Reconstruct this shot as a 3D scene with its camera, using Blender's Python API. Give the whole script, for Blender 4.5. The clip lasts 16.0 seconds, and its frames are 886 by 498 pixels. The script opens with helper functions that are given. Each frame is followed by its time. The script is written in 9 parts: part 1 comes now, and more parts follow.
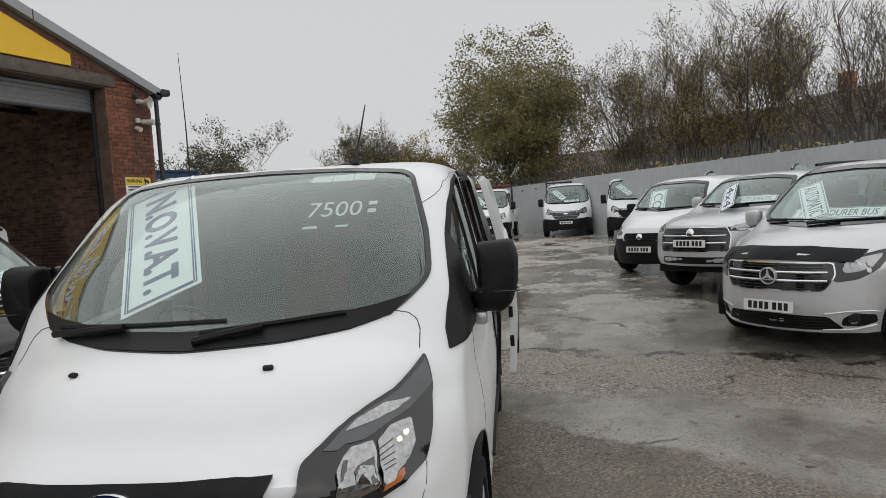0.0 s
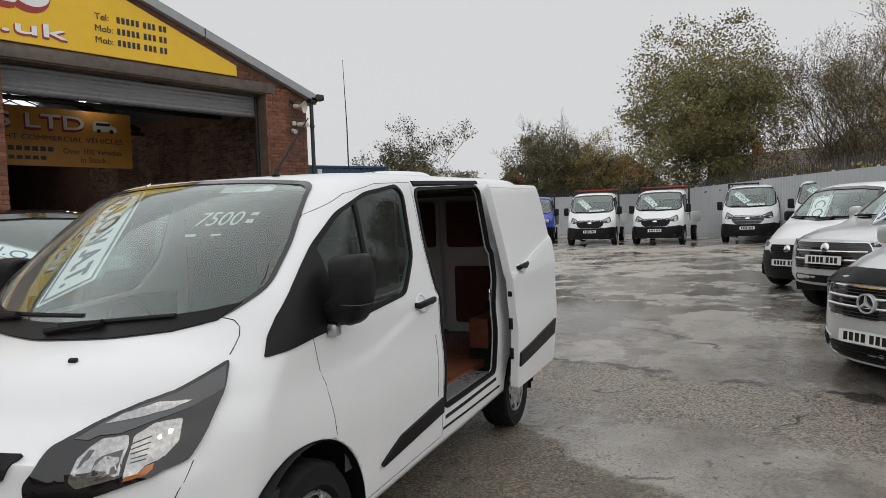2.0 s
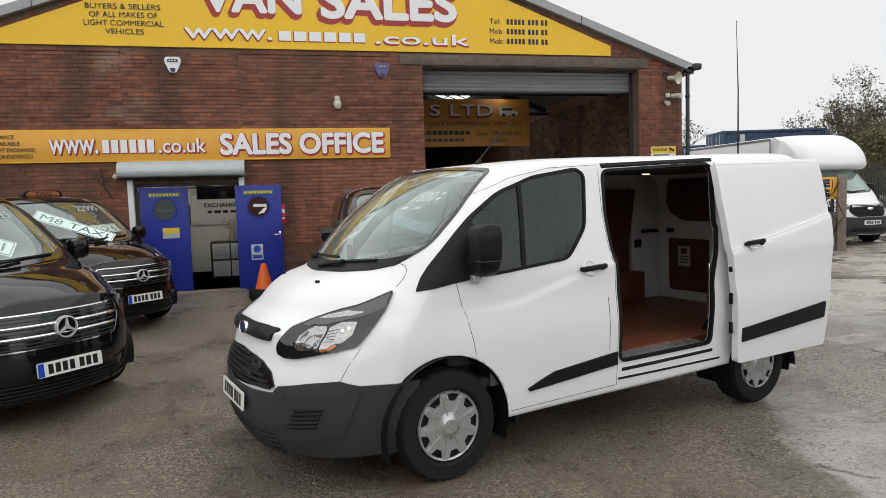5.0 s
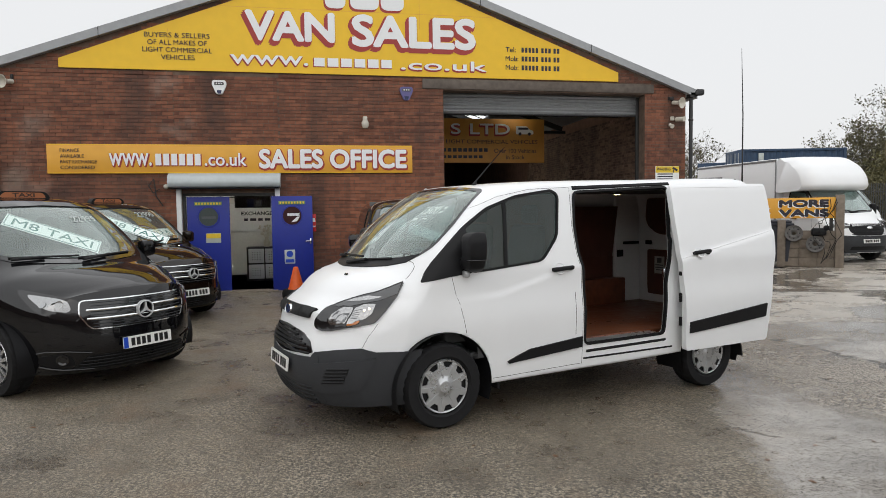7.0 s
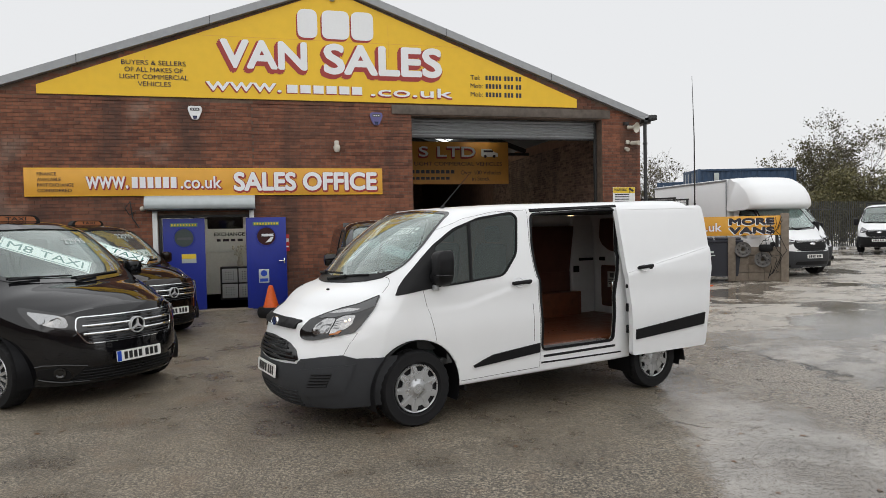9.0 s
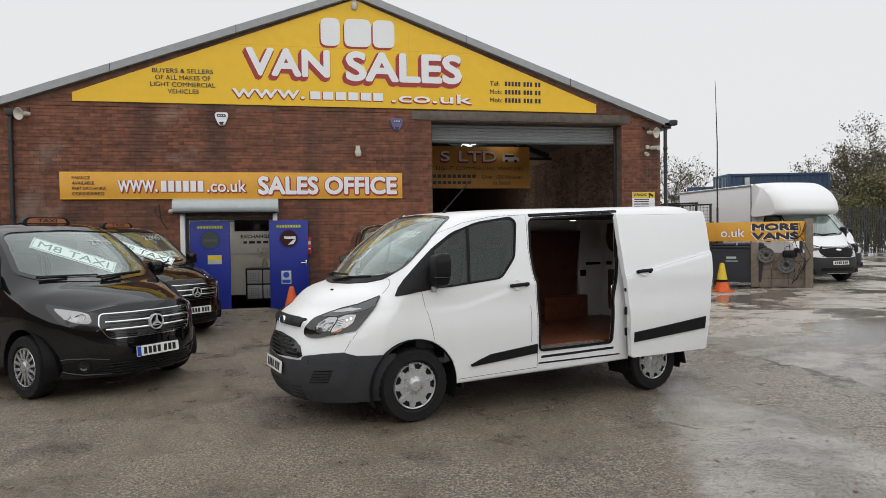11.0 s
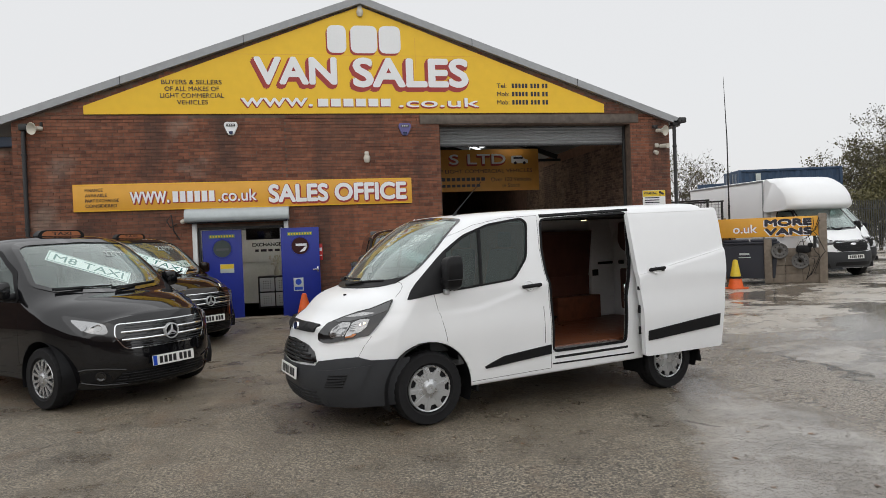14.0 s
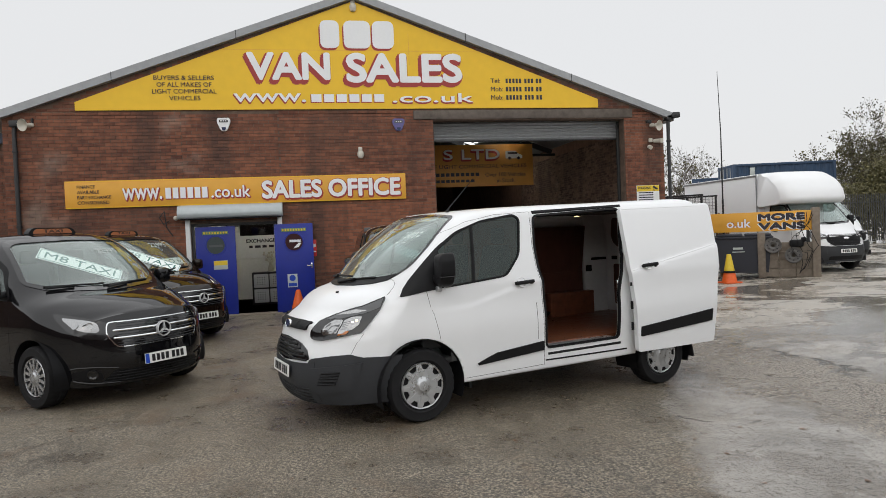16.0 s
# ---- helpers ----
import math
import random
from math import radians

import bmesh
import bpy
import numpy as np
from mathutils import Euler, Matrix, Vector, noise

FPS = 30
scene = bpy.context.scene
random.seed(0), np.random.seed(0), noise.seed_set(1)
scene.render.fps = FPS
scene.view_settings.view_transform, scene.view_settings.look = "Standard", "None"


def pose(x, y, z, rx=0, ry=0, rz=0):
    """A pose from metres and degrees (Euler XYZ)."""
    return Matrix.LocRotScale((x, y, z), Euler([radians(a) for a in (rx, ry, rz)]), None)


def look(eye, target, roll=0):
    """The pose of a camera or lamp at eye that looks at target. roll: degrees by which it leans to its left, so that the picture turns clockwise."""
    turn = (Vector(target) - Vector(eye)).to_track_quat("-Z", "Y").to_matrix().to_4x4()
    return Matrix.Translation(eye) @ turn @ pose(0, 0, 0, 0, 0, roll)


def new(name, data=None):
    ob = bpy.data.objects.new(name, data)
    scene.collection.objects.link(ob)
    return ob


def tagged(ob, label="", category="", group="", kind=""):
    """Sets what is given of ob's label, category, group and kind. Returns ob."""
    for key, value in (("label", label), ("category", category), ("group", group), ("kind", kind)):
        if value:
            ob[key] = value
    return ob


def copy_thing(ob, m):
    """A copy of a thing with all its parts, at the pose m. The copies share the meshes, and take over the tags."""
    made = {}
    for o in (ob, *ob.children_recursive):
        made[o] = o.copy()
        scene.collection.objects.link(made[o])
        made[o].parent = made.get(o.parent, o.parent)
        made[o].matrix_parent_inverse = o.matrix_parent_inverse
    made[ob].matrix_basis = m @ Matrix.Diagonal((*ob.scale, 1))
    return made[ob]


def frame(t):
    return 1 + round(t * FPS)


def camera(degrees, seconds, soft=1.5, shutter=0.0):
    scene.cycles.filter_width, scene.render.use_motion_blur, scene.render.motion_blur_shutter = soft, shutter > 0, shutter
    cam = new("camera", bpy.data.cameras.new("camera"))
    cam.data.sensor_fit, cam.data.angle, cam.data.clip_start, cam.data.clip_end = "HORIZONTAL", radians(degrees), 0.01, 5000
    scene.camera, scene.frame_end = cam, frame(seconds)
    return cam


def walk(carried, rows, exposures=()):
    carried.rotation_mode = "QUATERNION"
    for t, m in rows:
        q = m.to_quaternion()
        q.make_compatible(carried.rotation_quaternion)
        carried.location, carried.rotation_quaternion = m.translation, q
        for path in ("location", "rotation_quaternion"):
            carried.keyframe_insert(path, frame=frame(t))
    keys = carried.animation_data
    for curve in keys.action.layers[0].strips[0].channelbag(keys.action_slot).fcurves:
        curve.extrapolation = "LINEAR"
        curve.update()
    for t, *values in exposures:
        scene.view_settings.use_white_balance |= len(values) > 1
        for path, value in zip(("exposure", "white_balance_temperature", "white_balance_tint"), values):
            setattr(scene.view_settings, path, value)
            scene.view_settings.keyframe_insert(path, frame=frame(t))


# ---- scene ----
cam = camera(67.4, 16.0, soft=0.8)
PATH = [
    (0, (-3.669, -10.768, 1.698), (-1.832, -9.985, 1.58), -3.6),
    (0.5, (-3.537, -11.144, 1.704), (-1.749, -10.251, 1.62), -4.0),
    (1, (-3.408, -11.513, 1.724), (-1.765, -10.385, 1.554), -2.6),
    (1.5, (-3.124, -11.762, 1.703), (-1.548, -10.537, 1.568), -2.7),
    (2, (-2.922, -12.001, 1.708), (-1.392, -10.718, 1.608), -2.0),
    (2.5, (-2.646, -12.336, 1.725), (-1.361, -10.813, 1.562), -1.5),
    (3, (-2.372, -12.433, 1.712), (-1.268, -10.774, 1.545), -2.1),
    (3.5, (-2.118, -12.562, 1.694), (-1.411, -10.695, 1.574), -1.8),
    (4, (-2.045, -12.914, 1.737), (-1.601, -10.973, 1.554), -1.0),
    (4.5, (-2.121, -13.287, 1.723), (-1.628, -11.356, 1.549), -1.2),
    (5, (-2.134, -13.557, 1.717), (-1.673, -11.617, 1.564), -1.8),
    (5.2, (-2.135, -13.746, 1.71), (-1.719, -11.796, 1.557), -0.9),
    (7.3, (-2.238, -14.848, 1.726), (-1.86, -12.888, 1.613), -0.7),
    (7.5, (-2.253, -14.898, 1.717), (-1.896, -12.934, 1.602), -0.4),
    (8, (-2.365, -15.095, 1.73), (-1.94, -13.141, 1.675), -1.0),
    (8.5, (-2.361, -15.237, 1.713), (-1.895, -13.293, 1.654), -1.0),
    (8.7, (-2.391, -15.31, 1.73), (-1.903, -13.371, 1.67), -1.1),
    (10.8, (-2.189, -15.646, 1.764), (-1.757, -13.694, 1.706), -1.6),
    (11, (-2.157, -15.693, 1.74), (-1.761, -13.733, 1.692), -0.8),
    (11.5, (-2.134, -15.679, 1.746), (-1.783, -13.71, 1.736), -1.8),
    (12, (-2.151, -15.703, 1.743), (-1.785, -13.737, 1.738), -1.4),
    (12.5, (-2.16, -15.716, 1.742), (-1.783, -13.752, 1.721), -1.5),
    (13, (-2.151, -15.695, 1.747), (-1.778, -13.73, 1.726), -2.5),
    (13.5, (-2.133, -15.683, 1.743), (-1.763, -13.717, 1.73), -2.4),
    (14, (-2.166, -15.699, 1.728), (-1.801, -13.733, 1.693), -2.2),
    (14.5, (-2.162, -15.698, 1.739), (-1.767, -13.738, 1.683), -1.9),
    (15, (-2.144, -15.701, 1.744), (-1.751, -13.74, 1.703), -2.3),
    (15.5, (-2.14, -15.697, 1.748), (-1.765, -13.732, 1.71), -2.4),
    (16, (-2.136, -15.693, 1.745), (-1.758, -13.729, 1.694), -2.4),
]
EXPOSURES = [(0, 0.0), (2.5, 0.12), (3.5, 0.22), (4.5, 0.40), (5.0, 0.44), (7.5, 0.42), (11, 0.35), (16, 0.35)]
walk(cam, [(t, look(eye, target, roll)) for t, eye, target, roll in PATH], EXPOSURES)

# ---- light ----
world = bpy.data.worlds.new("overcast")
scene.world = world
world.use_nodes = True
wn, wl = world.node_tree.nodes, world.node_tree.links
sky = wn.new("ShaderNodeTexSky")
sky.sky_type, sky.sun_disc = "NISHITA", False
sky.sun_elevation, sky.sun_rotation = radians(38), radians(200)
sky.air_density, sky.dust_density = 1.0, 6.0
grey = wn.new("ShaderNodeMix")
grey.data_type = "RGBA"
grey.inputs[0].default_value = 0.93
wl.new(sky.outputs[0], grey.inputs[6])
grey.inputs[7].default_value = (6.95, 7.0, 7.08, 1)
wl.new(grey.outputs[2], wn["Background"].inputs[0])
wn["Background"].inputs[1].default_value = 0.095
sun = new("sun", bpy.data.lights.new("sun", "SUN"))
sun.data.energy, sun.data.angle, sun.data.color = 1.1, radians(150), (0.97, 0.99, 1.0)
sun.matrix_world = pose(0, 0, 30, 28, 0, -22)


# ---- materials ----
def mat(name, col, rough=0.5, metal=0.0, var=0.12, scale=8.0, bump=0.0, bscale=60.0, coat=0.0, col2=None, rvar=0.0, emit=0.0, island=False, spec=0.5):
    """A surface with variation at two scales, fine relief and uneven gloss."""
    m = bpy.data.materials.new(name)
    m.use_nodes = True
    n, l = m.node_tree.nodes, m.node_tree.links
    b = n["Principled BSDF"]
    b.inputs["Roughness"].default_value, b.inputs["Metallic"].default_value = rough, metal
    b.inputs["Coat Weight"].default_value, b.inputs["Coat Roughness"].default_value = coat, 0.04
    b.inputs["Specular IOR Level"].default_value = spec
    geo = n.new("ShaderNodeNewGeometry")
    co = geo.outputs["Position"]
    n1, n2 = n.new("ShaderNodeTexNoise"), n.new("ShaderNodeTexNoise")
    n1.inputs["Scale"].default_value, n2.inputs["Scale"].default_value = scale * 0.15, scale * 2.5
    n1.inputs["Detail"].default_value = n2.inputs["Detail"].default_value = 5
    l.new(co, n1.inputs["Vector"]), l.new(co, n2.inputs["Vector"])
    add = n.new("ShaderNodeMath")
    add.operation = "ADD"
    l.new(n1.outputs[0], add.inputs[0]), l.new(n2.outputs[0], add.inputs[1])
    src = add.outputs[0]
    if island:
        inf = n.new("ShaderNodeObjectInfo")
        for s in (geo.outputs["Random Per Island"], inf.outputs["Random"]):
            a2 = n.new("ShaderNodeMath")
            a2.operation = "MULTIPLY_ADD"
            a2.inputs[1].default_value = 0.5
            l.new(s, a2.inputs[0]), l.new(src, a2.inputs[2])
            src = a2.outputs[0]
    ramp = n.new("ShaderNodeMapRange")
    ramp.inputs[1].default_value, ramp.inputs[2].default_value = (0.9, 1.7) if island else (0.65, 1.35)
    l.new(src, ramp.inputs[0])
    mix = n.new("ShaderNodeMix")
    mix.data_type = "RGBA"
    l.new(ramp.outputs[0], mix.inputs[0])
    c2 = col2 or tuple(c * (1 + var) for c in col)
    c1 = tuple(c * (1 - var) for c in col)
    mix.inputs[6].default_value, mix.inputs[7].default_value = (*c1, 1), (*c2, 1)
    l.new(mix.outputs[2], b.inputs["Base Color"])
    if rvar:
        rr = n.new("ShaderNodeMapRange")
        rr.inputs[1].default_value, rr.inputs[2].default_value = 0.7, 1.3
        rr.inputs[3].default_value, rr.inputs[4].default_value = max(0.02, rough - rvar), min(1, rough + rvar)
        l.new(add.outputs[0], rr.inputs[0]), l.new(rr.outputs[0], b.inputs["Roughness"])
    if bump:
        n3, bp = n.new("ShaderNodeTexNoise"), n.new("ShaderNodeBump")
        n3.inputs["Scale"].default_value, bp.inputs["Strength"].default_value = bscale, bump
        n3.inputs["Detail"].default_value = 4
        bp.inputs["Distance"].default_value = 0.01
        l.new(co, n3.inputs["Vector"]), l.new(n3.outputs[0], bp.inputs["Height"]), l.new(bp.outputs[0], b.inputs["Normal"])
    if emit:
        b.inputs["Emission Color"].default_value, b.inputs["Emission Strength"].default_value = (*col, 1), emit
    return m


def glass(name, tint, rough=0.02, gloss=0.06, mist=0.0, power=4.0):
    m = bpy.data.materials.new(name)
    m.use_nodes = True
    n, l = m.node_tree.nodes, m.node_tree.links
    n.remove(n["Principled BSDF"])
    tr, gl, mx, fr = n.new("ShaderNodeBsdfTransparent"), n.new("ShaderNodeBsdfGlossy"), n.new("ShaderNodeMixShader"), n.new("ShaderNodeLayerWeight")
    tr.inputs[0].default_value = (*tint, 1)
    gl.inputs[0].default_value = (0.92, 1.0, 0.97, 1)
    gl.inputs["Roughness"].default_value = rough
    fr.inputs[0].default_value = 0.5
    pw, rg2 = n.new("ShaderNodeMath"), n.new("ShaderNodeMapRange")
    pw.operation, pw.inputs[1].default_value = "POWER", power
    rg2.inputs[3].default_value, rg2.inputs[4].default_value = gloss, 0.9
    l.new(fr.outputs["Facing"], pw.inputs[0]), l.new(pw.outputs[0], rg2.inputs[0])
    l.new(rg2.outputs[0], mx.inputs[0]), l.new(tr.outputs[0], mx.inputs[1]), l.new(gl.outputs[0], mx.inputs[2])
    out = mx.outputs[0]
    if mist:
        df, mm, nz, rg = n.new("ShaderNodeBsdfDiffuse"), n.new("ShaderNodeMixShader"), n.new("ShaderNodeTexNoise"), n.new("ShaderNodeMapRange")
        df.inputs[0].default_value = (0.60, 0.69, 0.65, 1)
        nz.inputs["Scale"].default_value, nz.inputs["Detail"].default_value = 3.0, 3
        l.new(n.new("ShaderNodeNewGeometry").outputs["Position"], nz.inputs["Vector"])
        rg.inputs[1].default_value, rg.inputs[2].default_value = 0.3, 0.7
        rg.inputs[3].default_value, rg.inputs[4].default_value = mist * 0.8, mist * 1.2
        l.new(nz.outputs[0], rg.inputs[0]), l.new(rg.outputs[0], mm.inputs[0])
        l.new(out, mm.inputs[1]), l.new(df.outputs[0], mm.inputs[2])
        out = mm.outputs[0]
    l.new(out, n["Material Output"].inputs[0])
    return m


M_WHITE = mat("white_paint", (0.80, 0.81, 0.82), 0.35, var=0.012, scale=2, coat=0.4, spec=0.25)
M_WHITE2 = mat("white_paint_dull", (0.74, 0.75, 0.75), 0.4, var=0.04, coat=0.2, rvar=0.08)
M_BLACK = mat("black_paint", (0.005, 0.005, 0.006), 0.2, var=0.1, coat=1.0, spec=0.0)
M_BROWNBLACK = mat("dark_brown_paint", (0.010, 0.006, 0.004), 0.2, var=0.1, coat=1.0, spec=0.0)
M_SILVER = mat("silver_paint", (0.62, 0.63, 0.64), 0.34, metal=0.4, var=0.04, coat=0.7)
M_BLUE = mat("blue_paint", (0.015, 0.045, 0.42), 0.3, var=0.05, coat=0.8)
M_PLAST = mat("grey_plastic", (0.032, 0.034, 0.038), 0.52, var=0.12, bump=0.12, bscale=400, rvar=0.08, spec=0.35)
M_PLASTB = mat("black_plastic", (0.008, 0.008, 0.009), 0.48, var=0.15, bump=0.08, bscale=400, spec=0.22)
M_GLOSSB = mat("gloss_black", (0.006, 0.006, 0.007), 0.12, var=0.1, coat=0.5)
M_RUBBER = mat("tyre_rubber", (0.011, 0.011, 0.012), 0.75, var=0.2, bump=0.15, bscale=120, spec=0.25)
M_SEAL = mat("rubber_seal", (0.006, 0.006, 0.007), 0.65, var=0.1, spec=0.25)
M_STAR = mat("satin_chrome", (0.66, 0.67, 0.68), 0.3, metal=0.35, var=0.04)
M_HUB = mat("silver_hubcap", (0.50, 0.51, 0.52), 0.30, metal=0.75, var=0.06, rvar=0.08)
M_CHROME = mat("chrome", (0.75, 0.76, 0.77), 0.1, metal=1.0, var=0.03)
M_REFL = mat("lamp_reflector", (0.40, 0.40, 0.40), 0.16, metal=1.0, var=0.3, scale=25, bump=0.35, bscale=14)
M_LAMPGREY = mat("lamp_bezel", (0.10, 0.103, 0.107), 0.3, var=0.08)
M_BULB = mat("lit_bulb", (1.0, 0.66, 0.36), 0.3, emit=5.0)
M_LABEL = mat("faded_label", (0.50, 0.49, 0.45), 0.6)
M_LOADLAMP = mat("lit_load_lamp", (1.0, 0.74, 0.38), 0.3, emit=2.6)
M_BADGE = mat("badge_blue", (0.008, 0.018, 0.07), 0.25)
M_REFD = mat("dull_reflector", (0.36, 0.365, 0.37), 0.22, metal=0.9, var=0.1, scale=30)
M_AMBER = mat("amber_lens", (0.45, 0.15, 0.04), 0.2, var=0.05, coat=0.4)
M_GLASS = glass("window_glass", (0.90, 0.96, 0.94), 0.02, 0.07, 0.078, 2.2)
M_GLASSD = glass("dark_window_glass", (0.17, 0.26, 0.25), 0.02, 0.035, 0.024)
M_INT = mat("dark_trim", (0.085, 0.088, 0.09), 0.7, var=0.15)
M_SEAT = mat("seat_cloth", (0.05, 0.052, 0.058), 0.9, var=0.2, bump=0.3, bscale=300)
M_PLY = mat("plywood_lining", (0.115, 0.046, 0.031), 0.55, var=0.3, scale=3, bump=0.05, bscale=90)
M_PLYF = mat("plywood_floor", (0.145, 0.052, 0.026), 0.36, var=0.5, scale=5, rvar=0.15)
M_PLATEW = mat("plate_white", (0.78, 0.78, 0.75), 0.35, var=0.03)
M_PLATEB = mat("plate_black", (0.01, 0.01, 0.01), 0.4)
M_EUBLUE = mat("plate_blue", (0.01, 0.06, 0.45), 0.35)
M_CARD = mat("sign_card", (0.84, 0.90, 0.885), 0.5, var=0.02)
M_CARDTXT = mat("sign_card_letters", (0.035, 0.055, 0.16), 0.5, var=0.05)
M_CARDGRN = mat("sign_card_green_letters", (0.03, 0.16, 0.14), 0.5, var=0.05)
M_STICK = mat("white_vinyl", (0.46, 0.50, 0.48), 0.5, var=0.03)
M_ORANGE = mat("taxi_orange", (0.42, 0.12, 0.03), 0.35, var=0.1)


def link(name, me, material, parent=None, label="", smooth=True):
    ob = new(name, me)
    if material:
        me.materials.append(material)
    if smooth:
        me.polygons.foreach_set("use_smooth", [True] * len(me.polygons))
        me.set_sharp_from_angle(angle=radians(38))
    if parent:
        ob.parent = parent
    if label:
        tagged(ob, label)
    return ob


def part(name, bm, material, parent=None, label="", smooth=True):
    """Links a bmesh as ONE mesh object under a thing or a part."""
    me = bpy.data.meshes.new(name)
    bmesh.ops.recalc_face_normals(bm, faces=bm.faces)
    bm.to_mesh(me)
    bm.free()
    return link(name, me, material, parent, label, smooth)


def thing(name, m, label, category, group="", kind=""):
    ob = new(name)
    ob.empty_display_size = 0.2
    ob.matrix_world = m
    return tagged(ob, label, category, group, kind)


def B():
    return bmesh.new()


def box(bm, c, s, r=0.0, m=None):
    """A box of centre c and size s, its edges rounded by r."""
    res = bmesh.ops.create_cube(bm, size=1)
    vs = res["verts"]
    for v in vs:
        v.co = Vector((v.co.x * s[0], v.co.y * s[1], v.co.z * s[2]))
    if r:
        es = list({e for v in vs for e in v.link_edges})
        out = bmesh.ops.bevel(bm, geom=es, offset=min(r, min(s) * 0.45), segments=2, affect="EDGES", profile=0.5)
        vs = list({v for f in out["faces"] for v in f.verts} | {v for v in vs if v.is_valid})
    for v in vs:
        v.co = (m @ v.co if m else v.co) + Vector(c)
    return bm


def tube(bm, pts, rad, n=8, cap=True):
    """A round bar through the points; rad: one radius or one for each point."""
    rings = []
    pts = [Vector(p) for p in pts]
    for i, p in enumerate(pts):
        d = (pts[min(i + 1, len(pts) - 1)] - pts[max(i - 1, 0)]).normalized()
        a = d.cross(Vector((0, 0, 1)) if abs(d.z) < 0.95 else Vector((1, 0, 0))).normalized()
        b2 = d.cross(a)
        r = rad[i] if isinstance(rad, (list, tuple)) else rad
        rings.append([bm.verts.new(p + r * (math.cos(2 * math.pi * k / n) * a + math.sin(2 * math.pi * k / n) * b2)) for k in range(n)])
    for r1, r2 in zip(rings, rings[1:]):
        for k in range(n):
            bm.faces.new((r1[k], r1[(k + 1) % n], r2[(k + 1) % n], r2[k]))
    if cap:
        bm.faces.new(rings[0]), bm.faces.new(rings[-1])
    return bm


def lathe(bm, prof, n=32, m=None):
    """Turns the profile of (radius, height) round the local z axis."""
    rings = []
    for r, z in prof:
        ring = []
        for k in range(n if r > 1e-5 else 1):
            a = 2 * math.pi * k / n
            co = Vector((r * math.cos(a), r * math.sin(a), z))
            ring.append(bm.verts.new(m @ co if m else co))
        rings.append(ring)
    for r1, r2 in zip(rings, rings[1:]):
        for k in range(n):
            q = [r1[k % len(r1)], r1[(k + 1) % len(r1)], r2[(k + 1) % len(r2)], r2[k % len(r2)]]
            q = list(dict.fromkeys(q))
            if len(q) > 2:
                bm.faces.new(q)
    return bm


def prism(bm, poly, depth, m=None):
    """The 2D outline in local x, y, pushed out to z = 0 .. depth."""
    lo = [bm.verts.new((x, y, 0)) for x, y in poly]
    f = bm.faces.new(lo)
    up = bmesh.ops.extrude_face_region(bm, geom=[f])
    vs = [v for v in up["geom"] if isinstance(v, bmesh.types.BMVert)]
    for v in vs:
        v.co.z += depth
    if m:
        for v in lo + vs:
            v.co = m @ v.co
    return bm


def text_bm(txt, w, h, depth=0.004, bold=0.0, m=None, spacing=1.0, align="CENTER"):
    """Letters of the built-in font as geometry that fill a box w x h, centred on the local origin, upright in x, y."""
    cu = bpy.data.curves.new("letters", "FONT")
    cu.body, cu.size, cu.offset, cu.extrude, cu.resolution_u = txt, 1.0, bold, 0.0, 4
    cu.align_x, cu.space_character, cu.space_line = align, spacing, 0.95
    tmp = bpy.data.objects.new("letters", cu)
    scene.collection.objects.link(tmp)
    me = bpy.data.meshes.new_from_object(tmp.evaluated_get(bpy.context.evaluated_depsgraph_get()))
    bpy.data.objects.remove(tmp)
    bpy.data.curves.remove(cu)
    bm = bmesh.new()
    bm.from_mesh(me)
    bpy.data.meshes.remove(me)
    xs, ys = [v.co.x for v in bm.verts], [v.co.y for v in bm.verts]
    x0, x1, y0, y1 = min(xs), max(xs), min(ys), max(ys)
    for v in bm.verts:
        v.co = Vector(((v.co.x - (x0 + x1) / 2) * w / (x1 - x0), (v.co.y - (y0 + y1) / 2) * h / (y1 - y0), 0))
    if depth:
        up = bmesh.ops.extrude_face_region(bm, geom=list(bm.faces))
        for v in up["geom"]:
            if isinstance(v, bmesh.types.BMVert):
                v.co.z += depth
    if m:
        bmesh.ops.transform(bm, matrix=m, verts=bm.verts)
    return bm


def fat_text(txt, w, h, depth, sp, m, align="CENTER"):
    """Bold letters: the plain ones laid over each other with small shifts."""
    out = bmesh.new()
    for i in range(8):
        a = 2 * math.pi * i / 8
        bm = text_bm(txt, w - 2 * sp, h - 2 * sp, depth + 0.0003 * i, 0.0, m @ Matrix.Translation((sp * math.cos(a), sp * math.sin(a), 0)), align=align)
        me = bpy.data.meshes.new("letters")
        bm.to_mesh(me)
        bm.free()
        out.from_mesh(me)
        bpy.data.meshes.remove(me)
    return out


def upright(x, y, z):
    """A frame whose x, y lie on a wall, facing S (-y), with z out of it."""
    return Matrix(((1, 0, 0, x), (0, 0, -1, y), (0, 1, 0, z), (0, 0, 0, 1)))


def smooth01(a, b, x):
    t = min(1.0, max(0.0, (x - a) / (b - a)))
    return t * t * (3 - 2 * t)


def ground_z(x, y):
    """The lie of the yard: a shallow dip behind the van, rising towards the far fence."""
    dip = 0.045 - 0.08 * smooth01(-1.5, 1.8, x)
    rise = 0.25 * smooth01(2.2, 7.0, x) + 0.05 * smooth01(10, 24, x)
    near = smooth01(-6, -2.5, y)
    return (dip + rise) * (1 - near) + (0.05 + 0.10 * smooth01(8, 14, x) + 0.09 * smooth01(15, 26, x)) * near


